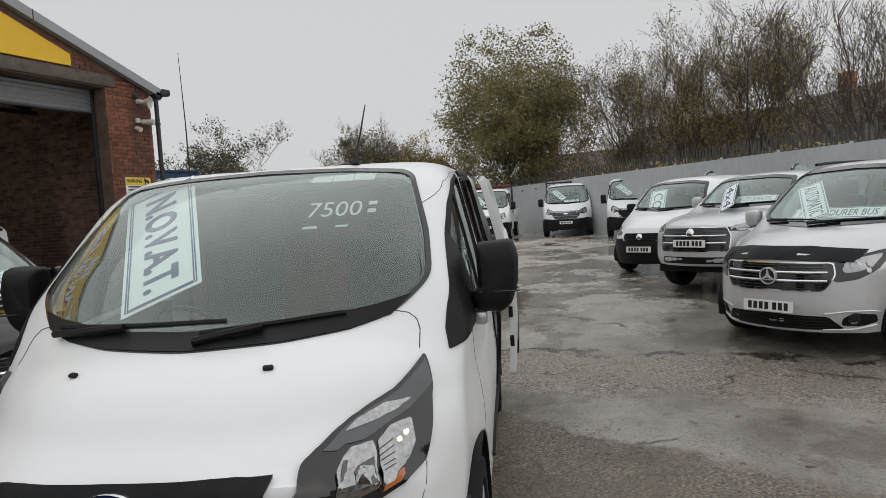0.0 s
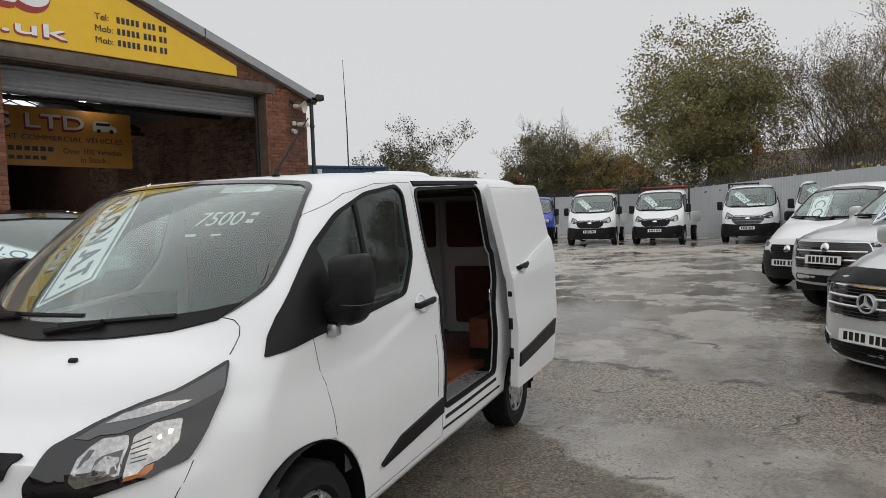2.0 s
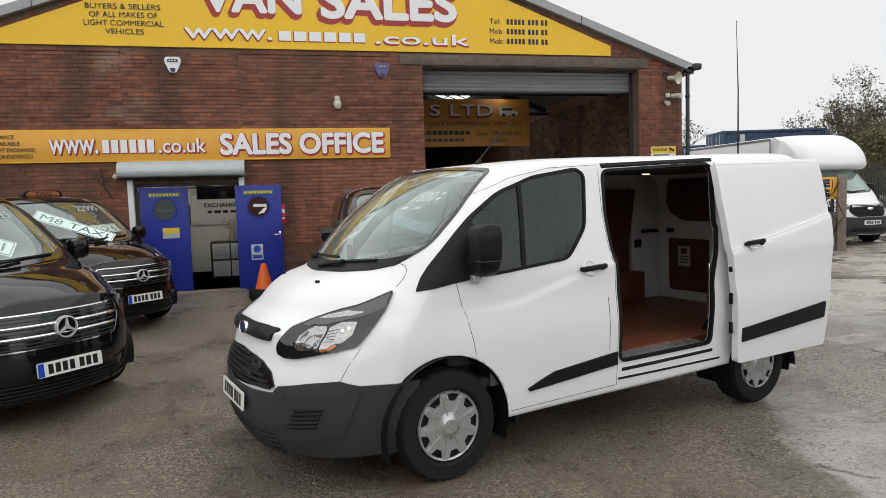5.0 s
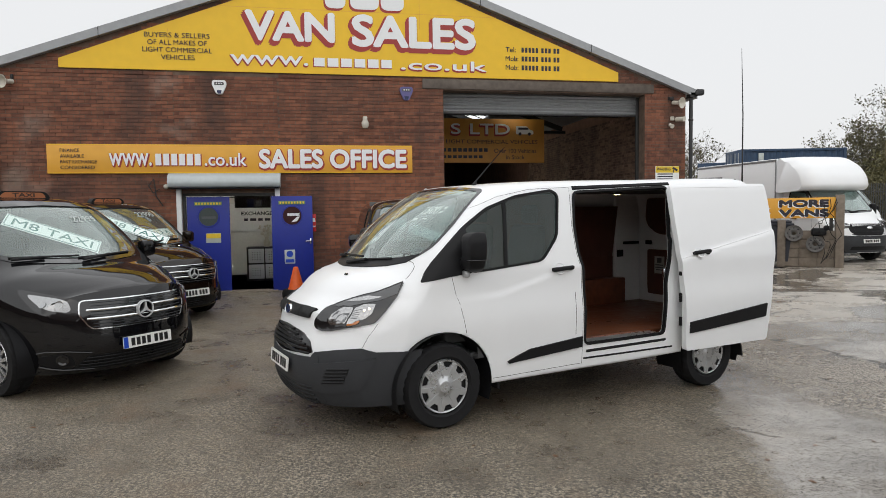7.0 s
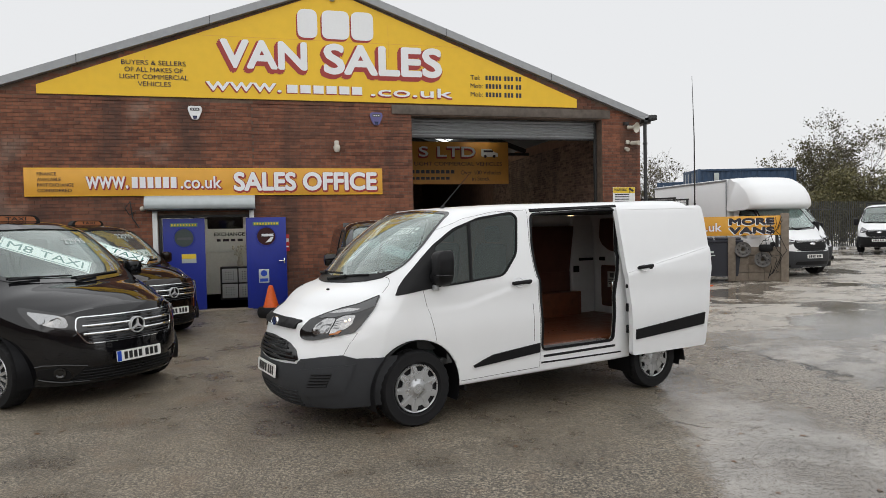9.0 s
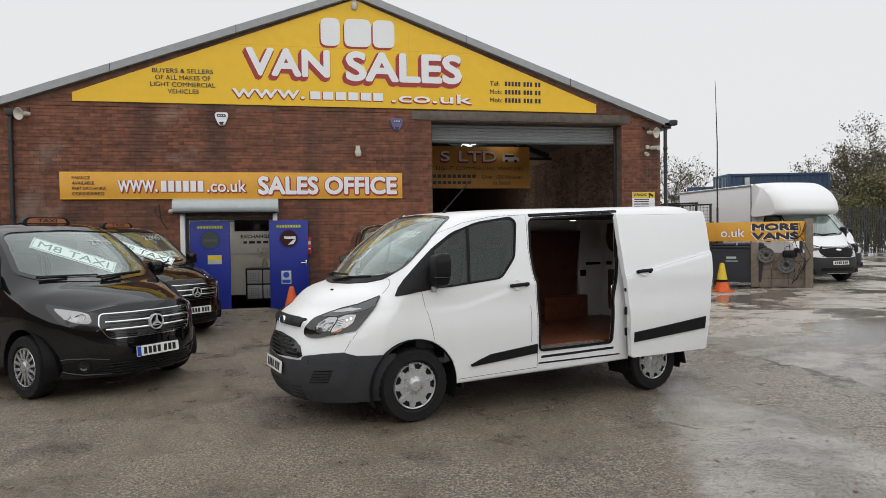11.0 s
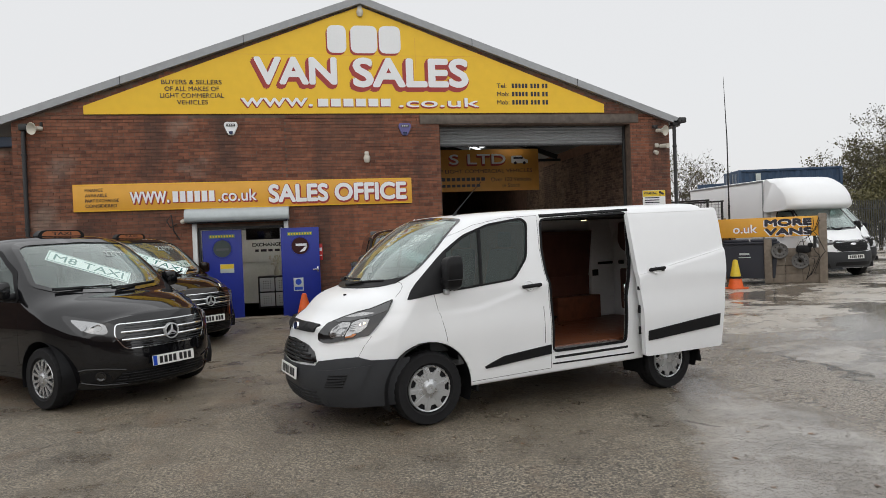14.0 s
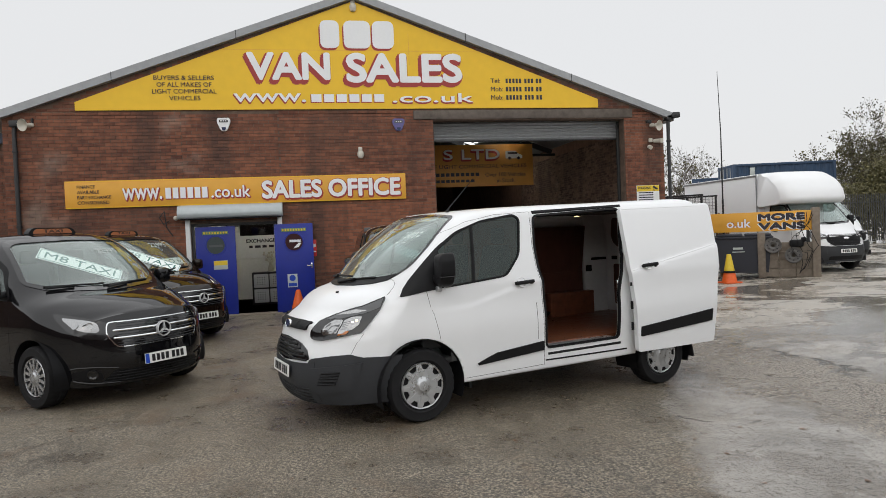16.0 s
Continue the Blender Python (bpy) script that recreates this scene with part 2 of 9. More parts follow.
# ---- vehicles: one loft for every body ----
def curve(pts):
    """A smooth, monotone curve through (x, y) points, for arrays."""
    xs, ys = np.array([p[0] for p in pts], float), np.array([p[1] for p in pts], float)
    h, d = np.diff(xs), np.diff(ys) / np.diff(xs)
    s = np.zeros(len(xs))
    s[0], s[-1] = d[0], d[-1]
    for i in range(1, len(xs) - 1):
        if d[i - 1] * d[i] > 0:
            w1, w2 = 2 * h[i] + h[i - 1], h[i] + 2 * h[i - 1]
            s[i] = (w1 + w2) / (w1 / d[i - 1] + w2 / d[i])

    def f(x):
        x = np.clip(np.asarray(x, float), xs[0], xs[-1])
        i = np.clip(np.searchsorted(xs, x) - 1, 0, len(xs) - 2)
        t = (x - xs[i]) / h[i]
        return (1 + 2 * t) * (1 - t) ** 2 * ys[i] + t * (1 - t) ** 2 * h[i] * s[i] + t * t * (3 - 2 * t) * ys[i + 1] + t * t * (t - 1) * h[i] * s[i + 1]
    return f


from mathutils.bvhtree import BVHTree


def inside(poly, x, y):
    c = False
    for (x1, y1), (x2, y2) in zip(poly, poly[1:] + poly[:1]):
        if (y1 > y) != (y2 > y) and x < (x2 - x1) * (y - y1) / (y2 - y1) + x1:
            c = not c
    return c


def grow(poly, d):
    """The outline moved out by d (in: minus)."""
    n = len(poly)
    area = sum(poly[i][0] * poly[(i + 1) % n][1] - poly[(i + 1) % n][0] * poly[i][1] for i in range(n))
    sg = 1 if area > 0 else -1
    out = []
    for i in range(n):
        a, b, c = Vector(poly[i - 1]), Vector(poly[i]), Vector(poly[(i + 1) % n])
        e1, e2 = (b - a).normalized(), (c - b).normalized()
        n1, n2 = Vector((e1.y, -e1.x)) * sg, Vector((e2.y, -e2.x)) * sg
        k = (n1 + n2)
        k = k / max(0.35, k.dot(n1)) if k.length > 1e-6 else n1
        out.append(tuple(b + k * d))
    return out


def rounded(poly, r=0.05, n=3):
    """The outline with its corners rounded."""
    out = []
    m = len(poly)
    for i in range(m):
        a, b, c = Vector(poly[i - 1]), Vector(poly[i]), Vector(poly[(i + 1) % m])
        q = min(r, (a - b).length * 0.45, (c - b).length * 0.45)
        p0, p1 = b + (a - b).normalized() * q, b + (c - b).normalized() * q
        for k in range(n + 1):
            t = k / n
            out.append(tuple(p0 * (1 - t) ** 2 + b * 2 * t * (1 - t) + p1 * t * t))
    return out


class Body:
    """A lofted body shell. u runs back from the nose, v to the left, z up; local x = axle - u."""

    def __init__(self, s):
        self.s, self.fa = s, s["axles"][0]
        top, wid, bot, tum = curve(s["top"]), curve(s["width"]), curve(s["bot"]), curve(s["tum"])
        z0f, pf, nose, tail = curve(s["z0"]), curve(s["p"]), curve(s["nose"]), curve(s["tail"])
        L, n1, n2, nu, nc = s["L"], s.get("n1", 26), s.get("n2", 30), s.get("nu", 120), s.get("nc", 30)
        us = np.linspace(0, L, nu)
        U, V, Z = np.zeros((nu, n1 + n2)), np.zeros((nu, n1 + n2)), np.zeros((nu, n1 + n2))
        for i, u in enumerate(us):
            ht, w, zb, z0, p = top(u), wid(u), bot(u), z0f(u), pf(u)
            z0 = min(z0, ht - 0.1)
            zl = np.linspace(zb, z0, n1, endpoint=False)
            th = np.linspace(0, math.pi / 2, n2)
            cs, sn = np.clip(np.cos(th), 0, 1) ** (2 / p), np.sin(th) ** (2 / p)
            zu = z0 + (ht - z0) * sn
            vu = w * tum(zu) * cs
            htw = top(np.clip(u - s["wrap"] * (vu / 0.9) ** 2, 0, L))
            zu = z0 + (np.maximum(htw, z0 + 0.03) - z0) * sn
            V[i], Z[i] = np.concatenate([w * tum(zl), vu]), np.concatenate([zl, zu])
            if s.get("crease"):
                zc = np.interp(u, *zip(*s["crease"]))
                V[i] += s.get("step", 0.012) * np.clip((zc - Z[i]) / 0.024 + 0.5, 0, 1) * np.clip((V[i] - 0.5) * 6, 0, 1) * np.interp(u, [0.95, 1.4, 2.2, 2.7], [0.0, 0.45, 0.6, 1.0])
            U[i] = u
        self.W0 = V[0].max()

        def nz(v, z):
            return nose(z) + s["bow"] * (np.abs(v) / self.W0) ** s["bowk"]

        def tz(v, z):
            return tail(z) + s.get("tbow", 0.08) * (np.abs(v) / 0.95) ** 4
        fade, tf = np.clip(1 - U / s["fade"], 0, 1) ** 1.3, np.clip(1 - (L - U) / 0.5, 0, 1) ** 1.5
        U = U + nz(V, Z) * fade - tz(V, Z) * tf
        n = n1 + n2
        verts, faces = [], []
        idx = {}

        def add(u, v, z):
            verts.append((self.fa - u, v, z))
            return len(verts) - 1
        ring = [[add(U[i, j], V[i, j], Z[i, j]) for j in range(n)] + [add(U[i, j], -V[i, j], Z[i, j]) for j in range(n - 2, -1, -1)] for i in range(nu)]
        for r1, r2 in zip(ring, ring[1:]):
            for k in range(2 * n - 2):
                faces.append((r1[k], r2[k], r2[k + 1], r1[k + 1]))
        for i, f in ((0, nz), (nu - 1, None)):
            rows = []
            for j in range(n - 1):
                row = [ring[i][j]]
                for k in range(1, nc):
                    v = V[i, j] * (1 - 2 * k / nc)
                    u = nz(v, Z[i, j]) if i == 0 else L - tz(v, Z[i, j])
                    row.append(add(float(u), v, Z[i, j]))
                row.append(ring[i][2 * n - 2 - j])
                rows.append(row)
            for a, b in zip(rows, rows[1:]):
                for k in range(nc):
                    q = (a[k], b[k], b[k + 1], a[k + 1])
                    faces.append(q if i == 0 else q[::-1])
            for k in range(nc):
                q = (rows[-1][k], ring[i][n - 1], rows[-1][k + 1])
                faces.append(q if i == 0 else q[::-1])
        self.verts, self.faces = verts, faces
        self.bvh = BVHTree.FromPolygons(verts, faces)

    def ray(self, p, d, far=4.0):
        hit, nor, _, _ = self.bvh.ray_cast(Vector(p) - Vector(d) * far, Vector(d))
        if hit is None:
            hit, nor, _, _ = self.bvh.find_nearest(Vector(p))
        return hit, (nor if nor.dot(Vector(d)) < 0 else -nor)

    def plane(self, side, a, b):
        """The ray of a 2D point: L, R: (u, z); F: (v, z); T: (u, v)."""
        if side in "LR":
            sg = 1 if side == "L" else -1
            return Vector((self.fa - a, 0.9 * sg, b)), Vector((0, -sg, 0))
        if side == "F":
            return Vector((self.fa, a, b)), Vector((-1, 0, 0))
        if side == "B":
            return Vector((self.fa - self.s["L"], a, b)), Vector((1, 0, 0))
        if side == "T":
            return Vector((self.fa - a, b, 1.0)), Vector((0, 0, -1))
        sg = 1 if side[0] == "l" else -1
        an = radians(float(side[1:]))
        d = Vector((-math.cos(an), -sg * math.sin(an), 0))
        ax = Vector((-math.sin(an), sg * math.cos(an), 0))
        return Vector((self.fa, 0, b)) + ax * a, d

    def panel(self, name, poly, side, off, material, parent, grid=0.09, skirt=0.012, label="", hole=None, keep=False, smooth_it=0):
        """An outline laid on the shell, off above it, with edges turned in."""
        bm = B()
        if hole:
            o = [bm.verts.new((x, y, 0)) for x, y in poly]
            i2 = [bm.verts.new((x, y, 0)) for x, y in hole]
            for k in range(len(o)):
                bm.faces.new((o[k], o[(k + 1) % len(o)], i2[(k + 1) % len(o)], i2[k]))
        else:
            f = bm.faces.new([bm.verts.new((x, y, 0)) for x, y in poly])
            bmesh.ops.triangulate(bm, faces=[f])
        xs, ys = [p[0] for p in poly], [p[1] for p in poly]
        for ax, (lo, hi) in enumerate(((min(xs), max(xs)), (min(ys), max(ys)))):
            k = max(1, int((hi - lo) / grid))
            for i in range(1, k):
                c = lo + (hi - lo) * i / k
                bmesh.ops.bisect_plane(bm, geom=bm.verts[:] + bm.edges[:] + bm.faces[:], plane_co=(c, 0, 0) if ax == 0 else (0, c, 0), plane_no=(1, 0, 0) if ax == 0 else (0, 1, 0), dist=1e-5)
        bm.normal_update()
        nor = {}
        soft = [v for v in bm.verts if not v.is_boundary]
        for v in bm.verts:
            p, d = self.plane(side, v.co.x, v.co.y)
            hit, nn = self.ray(p, d)
            v.co = hit + nn * off
            nor[v] = nn
        if smooth_it:
            for _ in range(smooth_it):
                bmesh.ops.smooth_vert(bm, verts=soft, factor=0.5, use_axis_x=True, use_axis_y=True, use_axis_z=True)
        if skirt:
            be = [e for e in bm.edges if len(e.link_faces) == 1]
            src = {v for e in be for v in e.verts}
            down = {v: bm.verts.new(v.co - nor[v] * skirt) for v in src}
            for e in be:
                a, b = e.verts
                bm.faces.new((a, b, down[b], down[a]))
        if keep:
            return bm
        return part(name, bm, material, parent, label)

    def line(self, bm, pts, side, r=0.004, off=0.0, step=0.06, n=6):
        """A bar or shut line along 2D points on the shell."""
        path = []
        for (x1, y1), (x2, y2) in zip(pts, pts[1:]):
            k = max(1, int(math.hypot(x2 - x1, y2 - y1) / step))
            for i in range(k + (1 if (x2, y2) == pts[-1] else 0)):
                p, d = self.plane(side, x1 + (x2 - x1) * i / k, y1 + (y2 - y1) * i / k)
                hit, nn = self.ray(p, d)
                path.append(hit + nn * off)
        return tube(bm, path, r, n)

    def shell(self, holes, arches, material, parent, name="body"):
        """The skin with its openings, cut along their outlines. holes: (side, outline); arches: (u, z, radius)."""
        me = bpy.data.meshes.new(name)
        me.from_pydata(self.verts, [], self.faces)
        bm = B()
        bm.from_mesh(me)
        fa = self.fa
        cuts = list(holes)
        for u, z, r in arches:
            ring = [(u + r * math.cos(2 * math.pi * k / 36), z + r * math.sin(2 * math.pi * k / 36)) for k in range(36)]
            cuts += [("L", ring), ("R", ring)]
        flat = {"L": lambda c: (fa - c.x, c.z), "R": lambda c: (fa - c.x, c.z), "F": lambda c: (c.y, c.z)}
        own = {"L": lambda c: c.y > 0.45, "R": lambda c: c.y < -0.45, "F": lambda c: fa - c.x < self.s["cut"] and c.z > self.s["cutz"]}
        for side, poly in cuts:
            to, mine = flat[side], own[side]
            x0, x1 = min(p[0] for p in poly) - 0.1, max(p[0] for p in poly) + 0.1
            y0, y1 = min(p[1] for p in poly) - 0.1, max(p[1] for p in poly) + 0.1
            near = []
            for f in bm.faces:
                c = f.calc_center_median()
                if mine(c):
                    q = to(c)
                    if x0 < q[0] < x1 and y0 < q[1] < y1:
                        near.append(f)
            for a, b2 in zip(poly, poly[1:] + poly[:1]):
                if math.hypot(a[0] - b2[0], a[1] - b2[1]) < 1e-5:
                    continue
                lx, hx, ly, hy = min(a[0], b2[0]), max(a[0], b2[0]), min(a[1], b2[1]), max(a[1], b2[1])
                hit = []
                for f in near:
                    qs = [to(v.co) for v in f.verts]
                    if min(q[0] for q in qs) <= hx and max(q[0] for q in qs) >= lx and min(q[1] for q in qs) <= hy and max(q[1] for q in qs) >= ly:
                        hit.append(f)
                if not hit:
                    continue
                nx, ny = b2[1] - a[1], a[0] - b2[0]
                no = (-nx, 0, ny) if side in "LR" else (0, nx, ny)
                co = (fa - a[0], 0, a[1]) if side in "LR" else (0, a[0], a[1])
                es, vs = {e for f in hit for e in f.edges}, {v for f in hit for v in f.verts}
                res = bmesh.ops.bisect_plane(bm, geom=list(vs) + list(es) + hit, plane_co=co, plane_no=no, dist=1e-5)
                near = list({f for f in near if f.is_valid} | {f for f in res["geom"] if isinstance(f, bmesh.types.BMFace)})
            dead = []
            for f in near:
                c = f.calc_center_median()
                if inside(poly, *to(c)):
                    dead.append(f)
            bmesh.ops.delete(bm, geom=dead, context="FACES")
        bm.to_mesh(me)
        bm.free()
        return link(name, me, material, parent)


def wheel_parts(parent, x, y, z, r, rim, width, side, cap_mat, spokes=7, holes=True, star=0):
    """One wheel with tyre, rim and trim, outer face towards side (+1: left)."""
    base = Matrix.Translation((x, y, z)) @ Matrix.Rotation(radians(-90 * side), 4, "X")
    w = new("wheel")
    w.parent = parent
    bm = B()
    hw = width / 2
    lathe(bm, [(rim, -hw * 0.9), (r * 0.93, -hw), (r * 0.985, -hw * 0.78), (r, -hw * 0.5), (r, -hw * 0.2), (r * 0.97, -hw * 0.15), (r * 0.97, hw * 0.15), (r, hw * 0.2), (r, hw * 0.5), (r * 0.985, hw * 0.78), (r * 0.93, hw), (r * 0.9, hw), (rim + 0.03, hw * 0.98), (rim + 0.02, hw * 1.0), (rim, hw * 0.8), (rim * 0.97, hw * 0.3)], 90, base)
    inv = base.inverted()
    for v in bm.verts:
        p = inv @ v.co
        k = round(math.atan2(p.y, p.x) / (2 * math.pi) * 90 + (2.0 if p.z > 0 else 0))
        if math.hypot(p.x, p.y) > r * 0.98 and k % 3 == 0:
            v.co = base @ Vector((p.x * 0.975, p.y * 0.975, p.z))
    part("tyre", bm, M_RUBBER, w)
    bm = B()
    lathe(bm, [(rim * 0.99, hw * 0.2), (rim * 0.97, hw * 0.82), (rim * 0.9, hw * 0.84), (rim * 0.86, hw * 0.72), (0.0, hw * 0.66)], 40, base)
    part("rim", bm, M_PLASTB if holes else cap_mat, w)
    bm = B()
    lathe(bm, [(rim * 0.985, hw * 0.80), (rim * 0.95, hw * 0.92), (rim * 0.90, hw * 0.88), (rim * 0.885, hw * 0.74)], 48, base)
    lathe(bm, [(rim * 0.42, hw * 0.74), (rim * 0.40, hw * 0.90), (rim * 0.22, hw * 0.98), (rim * 0.2, hw * 1.02), (0.0, hw * 1.03)], 32, base)
    if star:
        tips = []
        for k in range(star):
            a = 2 * math.pi * k / star
            h = math.pi / star
            tips += [(rim * 0.93, a - 0.12), (rim * 0.93, a + 0.12), (rim * 0.70, a + h - 0.13), (rim * 0.70, a + h + 0.13)]
        prism(bm, [(q * math.cos(a), q * math.sin(a)) for q, a in tips], hw * 0.12, base @ Matrix.Translation((0, 0, hw * 0.78)))
        for k in range(star):
            mm = base @ Matrix.Rotation(2 * math.pi * k / star, 4, "Z")
            prism(bm, [(rim * 0.12, -0.004), (rim * 0.9, -0.010), (rim * 0.9, 0.010), (rim * 0.12, 0.004)], hw * 0.16, mm @ Matrix.Translation((0, 0, hw * 0.78)))
    for k in range(0 if star else spokes):
        a = 2 * math.pi * k / spokes
        for off, wd in ((-0.13, 0.13), (0.13, 0.13)) if holes else ((0, 0.26),):
            mm = base @ Matrix.Rotation(a + off * 1.2, 4, "Z")
            q = [(rim * 0.36, -wd * rim * 0.5), (rim * 0.9, -wd * rim * 0.62 + off * rim * 0.5), (rim * 0.9, wd * rim * 0.62 + off * rim * 0.5), (rim * 0.36, wd * rim * 0.5)]
            prism(bm, q, hw * 0.14, mm @ Matrix.Translation((0, 0, hw * 0.74)))
    part("wheel_trim", bm, cap_mat, w, "silver plastic wheel trim")
    return w


def plate_parts(parent, at, w=0.52, h=0.111, eu=False, tilt=0.0, marks=7, yaw=0.0):
    """A number plate with bars in place of its characters."""
    m = Matrix.Translation(at) @ Matrix.Rotation(radians(yaw), 4, "Z") @ Matrix.Rotation(radians(-tilt), 4, "Y") @ Matrix(((0, 0, 1, 0), (1, 0, 0, 0), (0, 1, 0, 0), (0, 0, 0, 1)))
    bm = B()
    prism(bm, rounded([(-w / 2, -h / 2), (w / 2, -h / 2), (w / 2, h / 2), (-w / 2, h / 2)], 0.012), 0.008, m)
    p = part("number_plate", bm, M_PLATEW, parent, "white number plate with dark bars")
    x = -w * (0.36 if eu else 0.42)
    step = w * (0.8 if eu else 0.84) / 7.4
    for k in range(marks):
        bm = B()
        xk, hw, hh = x + step * (k + 0.5 + (0.4 if k > 3 else 0)), step * 0.34, h * 0.33
        prism(bm, [(xk - hw, -hh), (xk + hw, -hh), (xk + hw, hh), (xk - hw, hh)], 0.0105, m)
        part("plate_bar", bm, M_PLATEB, p)
    if eu:
        bm = B()
        prism(bm, [(-w / 2 + 0.004, -h / 2 + 0.004), (-w / 2 + 0.05, -h / 2 + 0.004), (-w / 2 + 0.05, h / 2 - 0.004), (-w / 2 + 0.004, h / 2 - 0.004)], 0.0095, m)
        part("plate_band", bm, M_EUBLUE, p)
    return p


def seats(parent, fa, u, zs, half):
    for v in (half * 0.5, -half * 0.5):
        bm = B()
        box(bm, (fa - u, v, zs), (0.5, 0.48, 0.16), 0.05)
        box(bm, (fa - u - 0.27, v, zs + 0.36), (0.14, 0.46, 0.62), 0.06, Matrix.Rotation(radians(-12), 4, "Y"))
        box(bm, (fa - u - 0.36, v, zs + 0.76), (0.1, 0.26, 0.18), 0.045)
        part("seat", bm, M_SEAT, parent)


def card(body, parent, corners, txt, txtmat, label, frame_bars=True, tw=0.8, th=0.5, name="price_sign", bold=0.0):
    """A card standing behind the windscreen, by its corners (u, v, z): lower left, lower right, upper left as read."""
    a, b, c = (Vector((body.fa - u, v, z)) for u, v, z in corners)
    ex, ey = b - a, c - a
    w, h = ex.length, ey.length
    ex.normalize()
    ez = ex.cross(ey).normalized()
    ey = ez.cross(ex)
    o = a + ex * w / 2 + ey * h / 2
    m = Matrix(((ex.x, ey.x, ez.x, o.x), (ex.y, ey.y, ez.y, o.y), (ex.z, ey.z, ez.z, o.z), (0, 0, 0, 1)))
    bm = B()
    prism(bm, [(-w / 2, -h / 2), (w / 2, -h / 2), (w / 2, h / 2), (-w / 2, h / 2)], 0.003, m)
    s = part(name, bm, M_CARD, parent, label)
    bm = text_bm(txt, w * tw, h * th, 0.002, bold, m @ Matrix.Translation((0, 0, 0.004)))
    if frame_bars:
        for k in (0.055, 0.085):
            q = min(w, h) * k
            x, y, t = w / 2 - q, h / 2 - q, min(w, h) * 0.008
            for cx, cy, sx, sy in ((0, y, x, t), (0, -y, x, t), (x, 0, t, y), (-x, 0, t, y)):
                prism(bm, [(cx - sx, cy - sy), (cx + sx, cy - sy), (cx + sx, cy + sy), (cx - sx, cy + sy)], 0.002, m @ Matrix.Translation((0, 0, 0.004)))
    part("letters", bm, txtmat, s)
    return s


def screen_text(body, parent, txt, v0, z0, w, h, material=None):
    """White vinyl figures on the windscreen, laid on the glass."""
    bm = text_bm(txt, w, h, 0, 0.0)
    for v in bm.verts:
        p, d = body.plane("F", v0 + v.co.x, z0 + v.co.y)
        hit, nn = body.ray(p, d)
        v.co = hit + nn * 0.004
    return part("screen_figures", bm, material or M_STICK, parent, "white price figures on the glass")


VAN = dict(L=4.97, axles=(0.99, 3.923), wrap=0.12, bow=0.40, bowk=3.2, crease=[(0.9, 1.02), (1.5, 1.06), (2.0, 1.19), (2.264, 1.253), (3.62, 1.485), (4.97, 1.70)], fade=1.0, cut=1.7, cutz=1.2, step=0.018, tbow=0.2, nu=170, n1=64, n2=40, nc=44,
           top=[(0, 0.975), (0.06, 1.045), (0.13, 1.115), (0.228, 1.185), (0.345, 1.235), (0.54, 1.28), (0.65, 1.335), (0.75, 1.41), (1.0, 1.605), (1.25, 1.79), (1.40, 1.885), (1.6, 1.945), (2.2, 1.978), (3.2, 1.998), (4.5, 2.025), (4.97, 2.0)],
           width=[(0, 0.83), (0.3, 0.935), (0.8, 0.952), (1.2, 0.985), (1.5, 1.0), (4.0, 1.0), (4.97, 0.96)],
           bot=[(0, 0.26), (0.5, 0.27), (1.3, 0.345), (3.3, 0.36), (4.97, 0.42)],
           tum=[(0.2, 0.94), (0.4, 0.97), (0.6, 0.985), (0.85, 1.0), (1.1, 0.985), (1.22, 0.985), (1.35, 0.965), (1.65, 0.90), (1.9, 0.84), (2.05, 0.80)],
           z0=[(0, 0.78), (0.4, 0.90), (0.8, 1.08), (1.1, 1.30), (1.5, 1.62), (2.0, 1.76), (4.97, 1.80)],
           p=[(0, 2.5), (0.6, 3.1), (1.0, 4.1), (1.4, 4.8), (2.0, 7.5), (4.97, 7.5)],
           nose=[(0.2, 0.12), (0.35, 0.03), (0.5, 0.0), (0.65, 0.01), (0.8, 0.05), (0.88, 0.068), (0.94, 0.075), (1.0, 0.10), (1.06, 0.15)],
           tail=[(0.3, 0.0), (0.9, 0.0), (1.4, 0.06), (2.0, 0.2)])


def mirror_parts(parent, body, side, u, v, z, size=(0.14, 0.2, 0.3), material=None):
    """A door mirror on its arm."""
    sg = 1 if side == "L" else -1
    bm = B()
    x = body.fa - u
    box(bm, (x, sg * (v + size[1] * 0.5), z), size, 0.05, Matrix.Rotation(radians(sg * 8), 4, "Z"))
    mir = part("door_mirror", bm, material or M_PLASTB, parent)
    bm = B()
    box(bm, (x, sg * (v - 0.02), z - size[2] * 0.36), (0.09, 0.2, 0.07), 0.025, Matrix.Rotation(radians(-sg * 12), 4, "X"))
    part("mirror_arm", bm, M_PLASTB, mir)
    bm = B()
    box(bm, (x - size[0] * 0.5, sg * (v + size[1] * 0.5), z), (0.008, size[1] * 0.8, size[2] * 0.8), 0.002, Matrix.Rotation(radians(sg * 8), 4, "Z"))
    part("mirror_glass", bm, M_CHROME, mir)
    return mir


